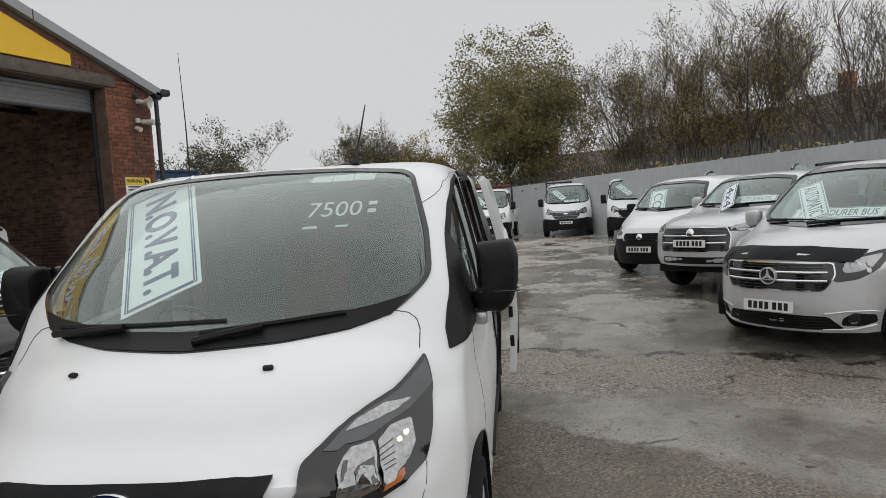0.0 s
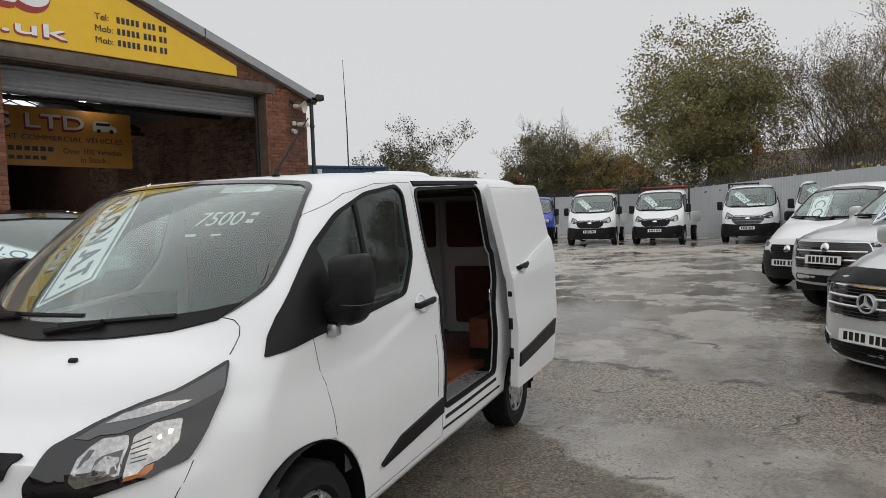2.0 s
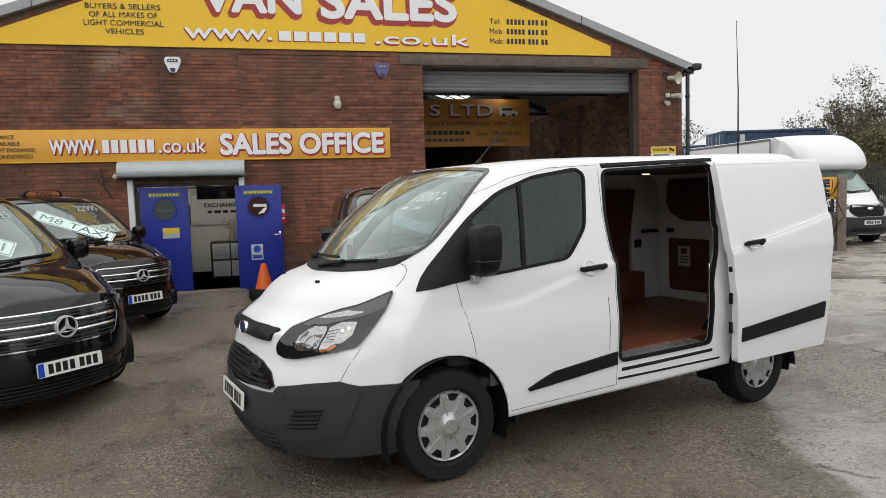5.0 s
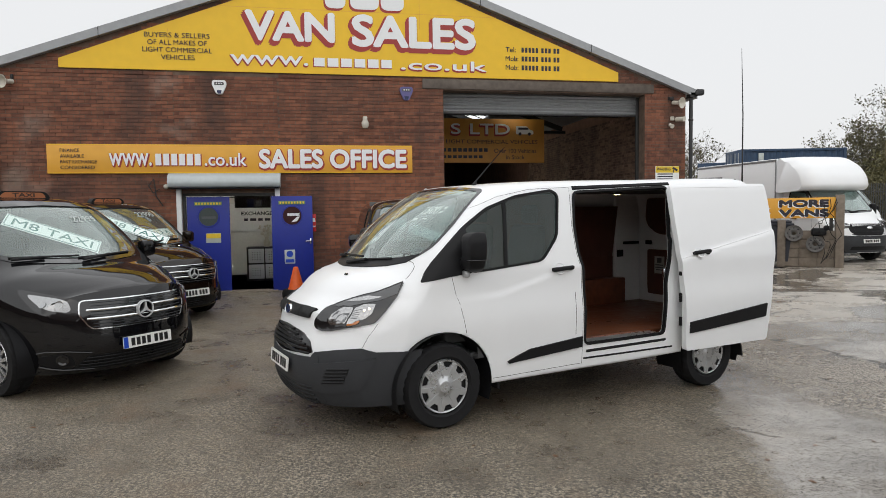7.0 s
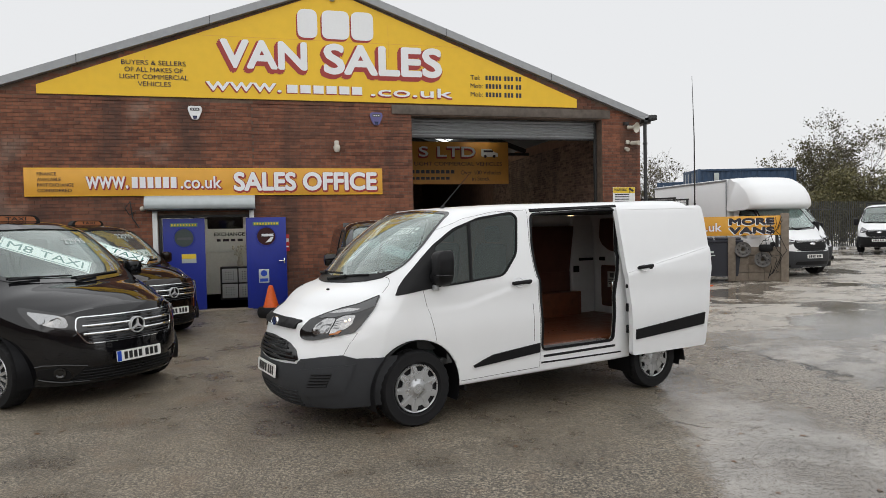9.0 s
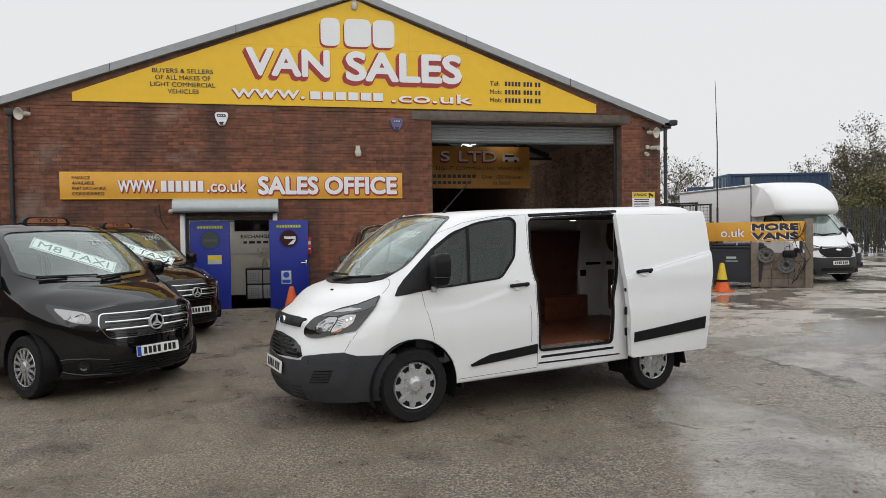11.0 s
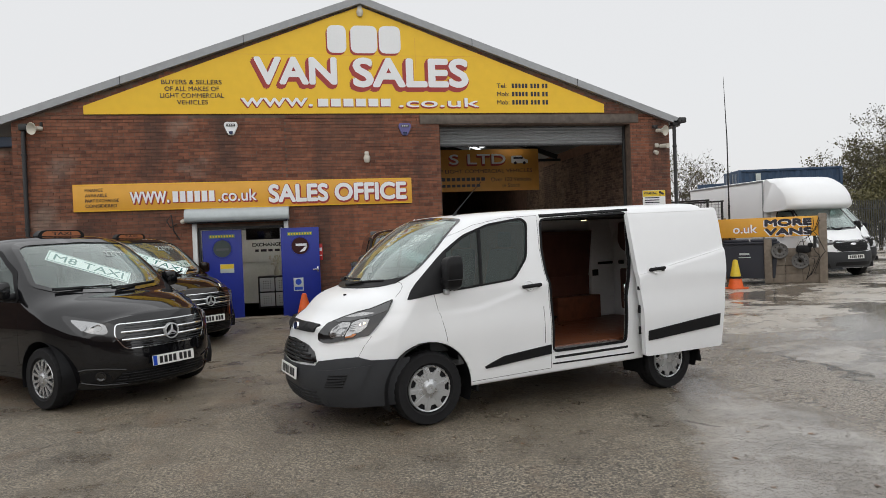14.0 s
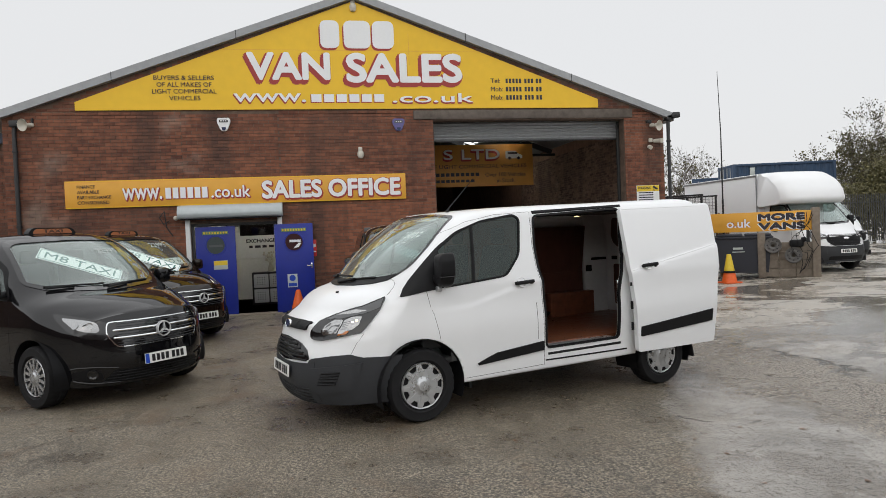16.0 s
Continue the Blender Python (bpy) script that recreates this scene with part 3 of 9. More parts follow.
def van_mirror(parent, body, side, u, v, z):
    """A tall door mirror: the main housing, a wide-angle foot below it and an arm to the door."""
    sg = 1 if side == "L" else -1
    x = body.fa - u
    out = rounded([(0.0, 0.30), (0.155, 0.31), (0.178, 0.24), (0.172, 0.13), (0.14, 0.035), (0.09, 0.0), (-0.02, 0.02), (-0.035, 0.06), (-0.03, 0.098), (0.004, 0.102)], 0.022, 4)
    cx, cz = 0.09, 0.15
    bm = B()
    rings = []
    for dx, k in ((-0.055, 0.95), (-0.045, 1.0), (0.02, 1.0), (0.055, 0.93), (0.075, 0.78), (0.082, 0.5)):
        rings.append([bm.verts.new((x + dx - 0.03 * ((p - cx) * k + cx), sg * (v + (p - cx) * k + cx), z + (q - cz) * k + cz)) for p, q in out])
    for r1, r2 in zip(rings, rings[1:]):
        for k in range(len(out)):
            bm.faces.new((r1[k], r1[(k + 1) % len(out)], r2[(k + 1) % len(out)], r2[k]))
    bm.faces.new(rings[0]), bm.faces.new(rings[-1])
    mir = part("door_mirror", bm, M_PLASTB, parent, "tall black door mirror")
    for nm, q in (("mirror_glass", [(0.02, 0.125), (0.155, 0.125), (0.14, 0.285), (0.018, 0.28)]), ("wide_angle_glass", [(0.02, 0.03), (0.105, 0.025), (0.145, 0.095), (0.02, 0.09)])):
        bm = B()
        prism(bm, rounded(q, 0.02), 0.004, Matrix.Translation((x - 0.064, sg * v, z)) @ Matrix(((-0.0, 0, -1, 0), (sg, 0, 0, 0), (0, 1, 0, 0), (0, 0, 0, 1))))
        part(nm, bm, M_CHROME, mir)
    bm = B()
    prism(bm, rounded([(-0.10, -0.03), (0.05, 0.015), (0.05, 0.075), (-0.10, 0.105)], 0.02), 0.075, Matrix.Translation((x - 0.03, sg * v, z)) @ Matrix(((0, 0, 1, 0), (sg, 0, 0, 0), (0, 1, 0, 0), (0, 0, 0, 1))))
    box(bm, (x + 0.01, sg * (v + 0.09), z + 0.098), (0.14, 0.17, 0.008), 0.003)
    part("mirror_arm", bm, M_GLOSSB, mir)
    return mir


def wiper(parent, body, a, b, side="F"):
    bm = B()
    body.line(bm, [a, b], side, 0.011, 0.014, 0.06)
    p = part("wiper", bm, M_PLASTB, parent)
    bm = B()
    mid = ((a[0] * 0.55 + b[0] * 0.45), (a[1] * 0.55 + b[1] * 0.45) - 0.012)
    body.line(bm, [(a[0], a[1] - 0.03), mid], side, 0.015, 0.028, 0.06)
    part("wiper_arm", bm, M_PLASTB, p)


def handle(parent, body, side, u, z, dy=0.0, dx=0.0, w=0.22, cup=False):
    bm = B()
    p, d = body.plane(side, u, z)
    hit, nn = body.ray(p, d)
    hit = hit + Vector((-dx, dy, 0))
    box(bm, hit + nn * 0.03, (w, 0.028, 0.036), 0.012, Matrix.Rotation(radians(3), 4, "Y"))
    for k in (-1, 1):
        box(bm, hit + nn * 0.01 + Vector((k * w * 0.38, 0, 0)), (0.03, 0.04, 0.03), 0.008)
    part("door_handle", bm, M_PLASTB, parent)
    if cup:
        bm = B()
        lathe(bm, [(0.056, -0.004), (0.052, 0.004), (0.046, 0.005), (0.04, -0.002), (0.0, -0.004)], 24, Matrix.Translation(hit + nn * 0.004 + Vector((0.02, 0, 0.008))) @ nn.to_track_quat("Z", "Y").to_matrix().to_4x4())
        part("handle_cup", bm, M_WHITE, parent)


def hero():
    b = Body(VAN)
    fa = b.fa
    th = math.degrees(math.atan2(-0.309, -0.951)) - 0.9
    nx, ny = 0.309, -0.951
    van = thing("panel_van", pose(-1.213 - 1.0 * nx, -9.89 - 1.0 * ny + 0.025, 0, 0, 0, th), "white panel van with its side door slid open on wet tarmac", "van")
    half = [(0.339, 1.277), (0.539, 1.294), (0.678, 1.327), (0.755, 1.387), (0.812, 1.447), (0.785, 1.62), (0.70, 1.865), (0.65, 1.892), (0.4, 1.912)]
    screen = rounded([(0, 1.268), *half, (0, 1.925), *[(-v, z) for v, z in half[::-1]]], 0.05)
    win = rounded([(1.215, 1.252), (1.215, 1.572), (1.30, 1.632), (1.446, 1.732), (1.718, 1.826), (2.10, 1.878), (2.155, 1.84), (2.085, 1.5), (1.91, 1.31), (1.36, 1.26)], 0.05)
    opening = rounded([(2.335, 1.868), (2.9, 1.893), (3.44, 1.918), (3.495, 1.88), (3.456, 1.752), (3.394, 1.446), (3.293, 1.02), (3.276, 0.565), (2.34, 0.565), (2.325, 1.22), (2.295, 1.38), (2.29, 1.58)], 0.05)
    shell = b.shell([("F", grow(screen, -0.006)), ("L", grow(win, 0.006)), ("R", grow(win, 0.006)), ("L", grow(opening, 0.0))], [(0.985, 0.375, 0.42), (3.923, 0.33, 0.41)], M_WHITE, van)
    solid = shell.modifiers.new("thickness", "SOLIDIFY")
    solid.thickness, solid.offset = 0.035, -1
    # glass and its seals
    bm = b.panel("windscreen", screen, "F", -0.004, None, None, 0.04, 0, keep=True)
    for v in bm.verts:
        q = min(1.0, max(0.0, (v.co.z - 1.268) / 0.657))
        v.co += Vector((0.59, 0, 0.8)) * 0.055 * max(0.0, 1 - (v.co.y / 0.8) ** 2) * 4 * q * (1 - q)
    part("windscreen", bm, M_GLASS, van, "curved tinted windscreen").visible_shadow = False
    ws = grow(screen, 0.006)
    b.panel("windscreen_border", ws, "F", 0.006, M_GLOSSB, van, 0.03, 0.016, hole=grow(ws, -0.018))
    ch = [(0.339, 1.272), (0.539, 1.289), (0.678, 1.322), (0.745, 1.385), (0.62, 1.358), (0.35, 1.325)]
    cowl = [(0, 1.263), *ch, (0, 1.316), *[(-v, z) for v, z in ch[::-1]]]
    b.panel("scuttle", cowl, "F", 0.009, M_PLASTB, van, 0.035, 0.014)
    for sd in "LR":
        b.panel("side_window", grow(win, 0.008), sd, -0.004, M_GLASSD, van, 0.05, 0).visible_shadow = False
        o = grow(win, 0.016)
        b.panel("window_seal", o, sd, 0.006, M_SEAL, van, 0.03, 0.016, hole=grow(o, -0.019))
        b.panel("window_divider", [(1.53, 1.265), (1.562, 1.265), (1.622, 1.805), (1.592, 1.795)], sd, 0.004, M_SEAL, van, 0.04, 0.012)
        b.panel("mirror_sail", rounded([(0.83, 1.178), (0.872, 1.252), (0.925, 1.322), (0.985, 1.386), (1.05, 1.446), (1.12, 1.508), (1.19, 1.568), (1.235, 1.606), (1.235, 1.238), (1.04, 1.215)], 0.012), sd, 0.007, M_PLASTB, van, 0.03, 0.02)
        van_mirror(van, b, sd, 1.20, 0.985, 1.25)
        for seam in ([(2.30, 1.912), (1.875, 1.892), (1.562, 1.833), (1.318, 1.735), (1.076, 1.552), (0.97, 1.45)],
                     [(1.06, 1.23), (1.096, 1.077), (1.124, 1.006), (1.157, 0.864), (1.174, 0.775)],
                     [(2.30, 1.912), (2.267, 1.576), (2.274, 1.381), (2.301, 1.224), (2.316, 0.63), (2.316, 0.40), (1.42, 0.385)],
                     [(0.38, 0.71), (0.43, 0.80), (0.50, 0.885)]):
            bm = B()
            b.line(bm, seam, sd, 0.0022, -0.001, 0.03)
            part("shut_line", bm, M_SEAL, van)
        b.panel("rub_strip", [(1.548, 0.508), (1.65, 0.548), (1.764, 0.586), (2.308, 0.637), (2.308, 0.547), (1.56, 0.49)], sd, 0.014, M_PLASTB, van, 0.05, 0.02)
        handle(van, b, sd, 2.10, 1.22, cup=True)
        for u0, z0, r in ((0.985, 0.375, 0.42), (3.923, 0.33, 0.41)):
            bm = B()
            sg = 1 if sd == "L" else -1
            pr = [(r - 0.004, 0.012), (r - 0.006, -0.03), (r - 0.002, -0.3)]
            vs = [[bm.verts.new((fa - u0 - rr * math.cos(a), sg * (0.97 + zz), z0 + rr * math.sin(a))) for rr, zz in pr] for a in [math.pi * (-0.12 + 1.24 * k / 28) for k in range(29)]]
            for r1, r2 in zip(vs, vs[1:]):
                for k in range(2):
                    bm.faces.new((r1[k], r1[k + 1], r2[k + 1], r2[k]))
            part("arch_liner", bm, M_PLASTB, van)
        # headlamp, seen as a dark bezel with two reflectors and a lit bulb
        sg = "l45" if sd == "L" else "r45"
        hl = rounded(HL, 0.02)
        lamp = b.panel("headlamp", hl, sg, 0.018, M_GLOSSB, van, 0.03, 0.026, "headlamp with clear lens and chrome reflectors")
        b.panel("lamp_brow", HL_BROW, sg, 0.021, M_LAMPGREY, lamp, 0.03, 0.004)
        for nm, poly, mt in (("indicator", HL_IND, M_REFL), ("reflector", HL_R1, M_REFL), ("reflector", HL_R2, M_REFL)):
            b.panel(nm, rounded(poly, 0.008), sg, 0.023, mt, lamp, 0.02, 0.004)
        b.panel("side_marker", HL_AMBER, sg, 0.024, M_AMBER, lamp, 0.02, 0.004, "amber strip under the reflector")
        # flat grey patches put the reflector's darker reflections into colour
        for poly in HL_DARK_REFL:
            b.panel("reflector_facet", poly, sg, 0.0245, M_LAMPGREY, lamp, 0.02, 0.001)
        for poly in HL_BULB:
            b.panel("bulb", rounded(poly, 0.006), sg, 0.027, M_BULB, lamp, 0.02, 0.004)
        for k in range(5):
            t = 0.12 + 0.19 * k
            a = (0.735 + 0.008 * t, 0.90 + 0.075 * t)
            c = (0.780 + 0.03 * t, 0.905 + 0.085 * t)
            bm = B()
            b.line(bm, [a, c], sg, 0.002, 0.024, 0.04)
            part("lamp_rib", bm, M_LAMPGREY, lamp)
        b.panel("bumper_corner", BUMPER, sg, 0.014, M_PLAST, van, 0.035, 0.03)
        b.panel("fog_panel", FOG, sg, 0.026, M_PLAST, van, 0.035, 0.014)
        bm = B()
        for k in range(5):
            z = 0.45 + 0.024 * k
            b.line(bm, [(0.525 + 0.011 * k, z), (0.70 + 0.011 * k, z + 0.01)], sg, 0.009, 0.028, 0.05)
        part("fog_slat", bm, M_PLASTB, van)
        bm = B()
        b.line(bm, [(2.235, 1.02), (2.24, 0.66)], sd, 0.0022, 0.0)
        part("flap_seam", bm, M_SEAL, van)
        sg2 = 1 if sd == "L" else -1
        bm = B()
        box(bm, (fa - 1.17, sg2 * 0.995, 1.235), (0.05, 0.05, 0.055), 0.012)
        part("mirror_lamp", bm, M_HUB, van, "clear lens under the mirror arm")
    # nose
    b.panel("bumper", [(-0.57, 0.25), (0.57, 0.25), (0.57, 0.64), (0.52, 0.655), (0.50, 0.625), (0, 0.60), (-0.50, 0.625), (-0.52, 0.655), (-0.57, 0.64)], "F", 0.017, M_PLAST, van, 0.035, 0.03, "grey plastic front bumper")
    g = [(-0.51, 0.655), (0, 0.61), (0.51, 0.655), (0.46, 0.74), (0.36, 0.79), (0.27, 0.807), (0, 0.82), (-0.27, 0.807), (-0.36, 0.79), (-0.46, 0.74)]
    gr = b.panel("grille", rounded(g, 0.02), "F", 0.010, M_GLOSSB, van, 0.03, 0.016)
    bm = B()
    for k in range(6):
        z = 0.65 + 0.03 * k
        w = 0.48 - 0.012 * k - 0.009 * k * k
        b.line(bm, [(-w, z), (w, z)], "F", 0.009, 0.014, 0.08)
    part("grille_bar", bm, M_PLASTB, gr)
    bm = B()
    for k in range(5):
        b.line(bm, [(-0.5, 0.275 + 0.03 * k), (0.5, 0.275 + 0.03 * k)], "F", 0.008, 0.018, 0.08)
    part("intake_slat", bm, M_PLASTB, gr)
    b.panel("upper_grille", [(-0.405, 0.910), (-0.118, 0.908), (0.118, 0.908), (0.405, 0.910), (0.43, 0.973), (0.277, 0.981), (0, 0.983), (-0.277, 0.981), (-0.43, 0.973)], "F", 0.020, M_PLASTB, van, 0.03, 0.03)
    hit, nn = b.ray(*b.plane("F", 0, 0.938))
    bm = B()
    q = nn.to_track_quat("Z", "Y").to_matrix().to_4x4()
    lathe(bm, [(0.0, 0.02), (0.045, 0.018), (0.052, 0.008), (0.055, -0.01)], 28, Matrix.Translation(hit + nn * 0.011) @ q @ Matrix.Diagonal((1.45, 0.72, 1, 1)))
    badge = part("badge", bm, M_BADGE, van, "dark blue oval badge with chrome rim")
    bm = B()
    lathe(bm, [(0.050, 0.014), (0.054, 0.02), (0.058, 0.012), (0.058, -0.01)], 28, Matrix.Translation(hit + nn * 0.011) @ q @ Matrix.Diagonal((1.45, 0.72, 1, 1)))
    part("badge_rim", bm, M_CHROME, badge)
    plate_parts(van, (fa + 0.03, 0, 0.53), eu=False, tilt=4)
    for sg in (1, -1):
        bm = B()
        b.line(bm, [(0.754, sg * 0.785), (0.818, sg * 0.782), (0.838, sg * 0.77), (0.842, sg * 0.74), (0.824, sg * 0.678)], "T", 0.002, 0.0, 0.012)
        part("bonnet_shut_line", bm, M_SEAL, van)
    for v in (0.335, -0.335):
        hit, nn = b.ray(*b.plane("T", 0.44, v))
        bm = B()
        box(bm, hit + nn * 0.006, (0.035, 0.02, 0.014), 0.006, nn.to_track_quat("Z", "Y").to_matrix().to_4x4())
        part("washer_jet", bm, M_PLASTB, van)
    wiper(van, b, (0.02, 1.302), (0.52, 1.338))
    wiper(van, b, (-0.60, 1.328), (0.10, 1.335))
    hit, nn = b.ray(*b.plane("T", 1.61, 0.40))
    bm = B()
    tube(bm, [hit, hit + Vector((-0.02, 0, 0.04)), hit + Vector((-0.32, 0.0, 0.34))], [0.024, 0.007, 0.003], 8)
    part("roof_aerial", bm, M_PLASTB, van)
    # side door, slid back along its rail
    dx, dy = 1.10, 0.135
    door = rounded([(2.28, 1.935), (2.265, 1.66), (2.265, 1.28), (2.29, 1.02), (2.34, 0.40), (3.472, 0.395), (3.52, 0.92), (3.60, 1.39), (3.63, 1.80), (3.625, 1.955)], 0.03)
    sl = new("sliding_door")
    sl.parent = van
    for nm, poly, off, mt, sk in (("door_skin", door, 0.0, M_WHITE, 0.055), ("rub_strip", [(2.366, 0.567), (3.42, 0.636), (3.43, 0.767), (2.366, 0.67)], 0.014, M_PLASTB, 0.02)):
        bm = b.panel(nm, poly, "L", off, mt, None, 0.025, sk, keep=True)
        for v in bm.verts:
            v.co += Vector((-dx, dy, 0))
        part(nm, bm, mt, sl, "white sliding door skin" if nm == "door_skin" else "")
    bm = b.panel("x", grow(door, -0.03), "L", -0.05, M_WHITE, None, 0.12, 0, keep=True)
    for v in bm.verts:
        v.co += Vector((-dx, dy, 0))
    part("door_inner_panel", bm, M_WHITE2, sl)
    bm = B()
    b.line(bm, [(2.30, 1.905), (3.60, 1.925)], "L", 0.003, 0.0, 0.08, 6)
    for v in bm.verts:
        v.co += Vector((-dx, dy, 0))
    part("door_crease", bm, M_WHITE, sl)
    bm = B()
    b.line(bm, [(2.29, 1.262), (3.58, 1.484)], "L", 0.006, -0.001, 0.05, 6)
    for v in bm.verts:
        v.co += Vector((-dx, dy, 0))
    part("swage_line", bm, M_WHITE, sl)
    handle(sl, b, "L", 2.52, 1.293, dy, dx, cup=True)
    for k, z in enumerate((1.12, 0.90, 0.68)):
        bm = B()
        box(bm, (fa - 3.382, 1.10, z), (0.014, 0.032, 0.085 if k else 0.04), 0.006)
        part("door_latch", bm, M_PLASTB, sl)
    # door frame, rails and step
    for pts, r, off in (([(2.335, 1.905), (3.52, 1.952)], 0.024, -0.010), ([(2.36, 0.50), (3.30, 0.505)], 0.014, -0.006), ([(2.33, 0.44), (3.39, 0.43)], 0.009, -0.002)):
        bm = B()
        b.line(bm, pts, "L", r, off, 0.1)
        part("door_rail", bm, M_SEAL, van, "black door rail")
    o = grow(opening, 0.012)
    b.panel("door_seal", o, "L", 0.008, M_SEAL, van, 0.04, 0.03, hole=grow(o, -0.02))
    for k in range(4):
        bm = B()
        box(bm, (fa - 3.37 - 0.03, 0.965, 1.22 - 0.09 * k), (0.06, 0.02, 0.035), 0.006)
        part("door_catch", bm, M_CHROME, van)
    bm = B()
    box(bm, (fa - 3.34, 0.965, 1.12), (0.09, 0.03, 0.09), 0.01)
    part("lock_plate", bm, M_CHROME, van)
    bm = B()
    box(bm, (fa - 2.81, 0.86, 0.548), (0.95, 0.18, 0.03), 0.008)
    part("door_step", bm, M_HUB, van, "bright metal door step")
    # load space
    bm = B()
    box(bm, (fa - 3.52, 0.0, 0.55), (2.6, 1.62, 0.05), 0.004)
    part("load_floor", bm, M_PLYF, van, "worn varnished plywood floor")
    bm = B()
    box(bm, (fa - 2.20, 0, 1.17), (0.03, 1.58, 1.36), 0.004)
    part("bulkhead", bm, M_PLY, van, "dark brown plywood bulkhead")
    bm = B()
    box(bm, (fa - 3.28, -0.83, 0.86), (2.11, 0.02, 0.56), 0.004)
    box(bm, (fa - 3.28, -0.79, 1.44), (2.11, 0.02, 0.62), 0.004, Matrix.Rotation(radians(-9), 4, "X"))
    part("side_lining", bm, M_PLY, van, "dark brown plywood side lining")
    bm = B()
    box(bm, (fa - 4.54, -0.80, 1.22), (0.40, 0.06, 1.32), 0.03)
    pil = part("rear_pillar", bm, M_WHITE2, van, "white inner rear pillar")
    bm = B()
    box(bm, (fa - 4.58, -0.762, 1.295), (0.26, 0.012, 0.035), 0.006)
    part("check_strap", bm, M_PLASTB, pil)
    bm = B()
    box(bm, (fa - 4.40, -0.762, 1.17), (0.10, 0.012, 0.085), 0.01)
    part("latch_plate", bm, M_PLASTB, pil)
    bm = B()
    box(bm, (fa - 3.5, 0, 1.90), (2.5, 1.3, 0.02), 0.004)
    part("roof_lining", bm, M_INT, van)
    bm = B()
    box(bm, (fa - 3.30, 0.36, 1.872), (0.085, 0.06, 0.018), 0.006)
    lamp_body = part("load_lamp", bm, M_PLASTB, van, "small lamp on the load space ceiling")
    bm = B()
    box(bm, (fa - 3.30, 0.36, 1.862), (0.055, 0.035, 0.008), 0.003)
    part("lamp_lens", bm, M_LOADLAMP, lamp_body, "lit warm lens")
    for sg in (1, -1):
        bm = B()
        box(bm, (fa - 4.03, sg * 0.74, 0.72), (0.72, 0.16, 0.32), 0.01)
        part("wheel_box", bm, M_PLYF, van, "plywood wheel box")
        bm = B()
        box(bm, (fa - 4.76, sg * 0.40, 1.2), (0.05, 0.76, 1.3), 0.03)
        rd = part("rear_door", bm, M_WHITE2, van, "white inner face of the rear door")
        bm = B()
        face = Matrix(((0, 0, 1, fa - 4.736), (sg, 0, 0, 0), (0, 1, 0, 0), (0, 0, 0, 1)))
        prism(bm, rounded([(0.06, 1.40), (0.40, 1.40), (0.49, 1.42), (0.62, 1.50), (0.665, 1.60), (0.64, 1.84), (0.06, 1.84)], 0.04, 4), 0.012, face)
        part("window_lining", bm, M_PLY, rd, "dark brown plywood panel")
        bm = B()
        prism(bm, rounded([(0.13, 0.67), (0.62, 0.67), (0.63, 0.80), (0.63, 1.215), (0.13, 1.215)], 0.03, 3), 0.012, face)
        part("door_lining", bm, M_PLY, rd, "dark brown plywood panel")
        bm = B()
        box(bm, (fa - 4.73, sg * 0.615, 1.30), (0.02, 0.10, 0.05), 0.008)
        part("door_lock", bm, M_PLASTB, rd)
    bm = B()
    box(bm, (fa - 4.721, -0.43, 1.03), (0.004, 0.155, 0.21), 0.001)
    lab = part("warning_label", bm, M_LABEL, rd, "faded white warning label")
    for z, w, h in ((1.085, 0.07, 0.06), (1.03, 0.12, 0.012), (1.0, 0.12, 0.012), (0.97, 0.10, 0.012)):
        bm = B()
        box(bm, (fa - 4.7175, -0.43, z), (0.003, w, h))
        part("label_bar", bm, M_INT, lab)
    bm = B()
    box(bm, (fa - 2.5, 0, 0.44), (4.2, 1.5, 0.12), 0.02)
    box(bm, (fa - 0.5, 0, 0.40), (0.7, 1.1, 0.2), 0.02)
    part("underbody", bm, M_PLASTB, van)
    # cab
    bm = B()
    box(bm, (fa - 1.0, 0, 1.12), (0.52, 1.62, 0.22), 0.08, Matrix.Rotation(radians(8), 4, "Y"))
    box(bm, (fa - 1.22, 0, 0.9), (0.3, 1.6, 0.5), 0.06)
    box(bm, (fa - 1.7, 0, 0.55), (1.1, 1.7, 0.06), 0.02)
    part("dashboard", bm, M_INT, van)
    for sd in "LR":
        b.panel("door_card", [(1.30, 0.55), (2.24, 0.55), (2.24, 1.26), (1.93, 1.285), (1.35, 1.235), (1.25, 1.225)], sd, -0.045, M_INT, van, 0.08, 0, "dark door lining")
    b.panel("headlining", [(1.50, -0.66), (2.18, -0.70), (2.18, 0.70), (1.50, 0.66)], "T", -0.05, M_INT, van, 0.1, 0, "grey headlining")
    bm = B()
    ring = [Vector((fa - 1.42, -0.42, 1.16)) + Matrix.Rotation(radians(-62), 3, "Y") @ Vector((0.18 * math.cos(a), 0.18 * math.sin(a), 0)) for a in [2 * math.pi * k / 24 for k in range(25)]]
    tube(bm, ring, 0.014, 6, False)
    box(bm, (fa - 1.40, -0.42, 1.15), (0.06, 0.3, 0.05), 0.02)
    part("steering_wheel", bm, M_PLASTB, van)
    seats(van, fa, 1.85, 0.92, 0.85)
    for u0, z in ((0.985, 0.375), (3.923, 0.302)):
        for sg in (1, -1):
            wheel_parts(van, fa - u0, sg * 0.865, z, 0.333, 0.215, 0.215, sg, M_HUB, 7, True, 9)
            bm = B()
            box(bm, (fa - u0 - 0.47, sg * 0.87, z + 0.03), (0.02, 0.2, 0.24), 0.006, Matrix.Rotation(radians(12), 4, "Y"))
            part("mud_flap", bm, M_RUBBER, van)
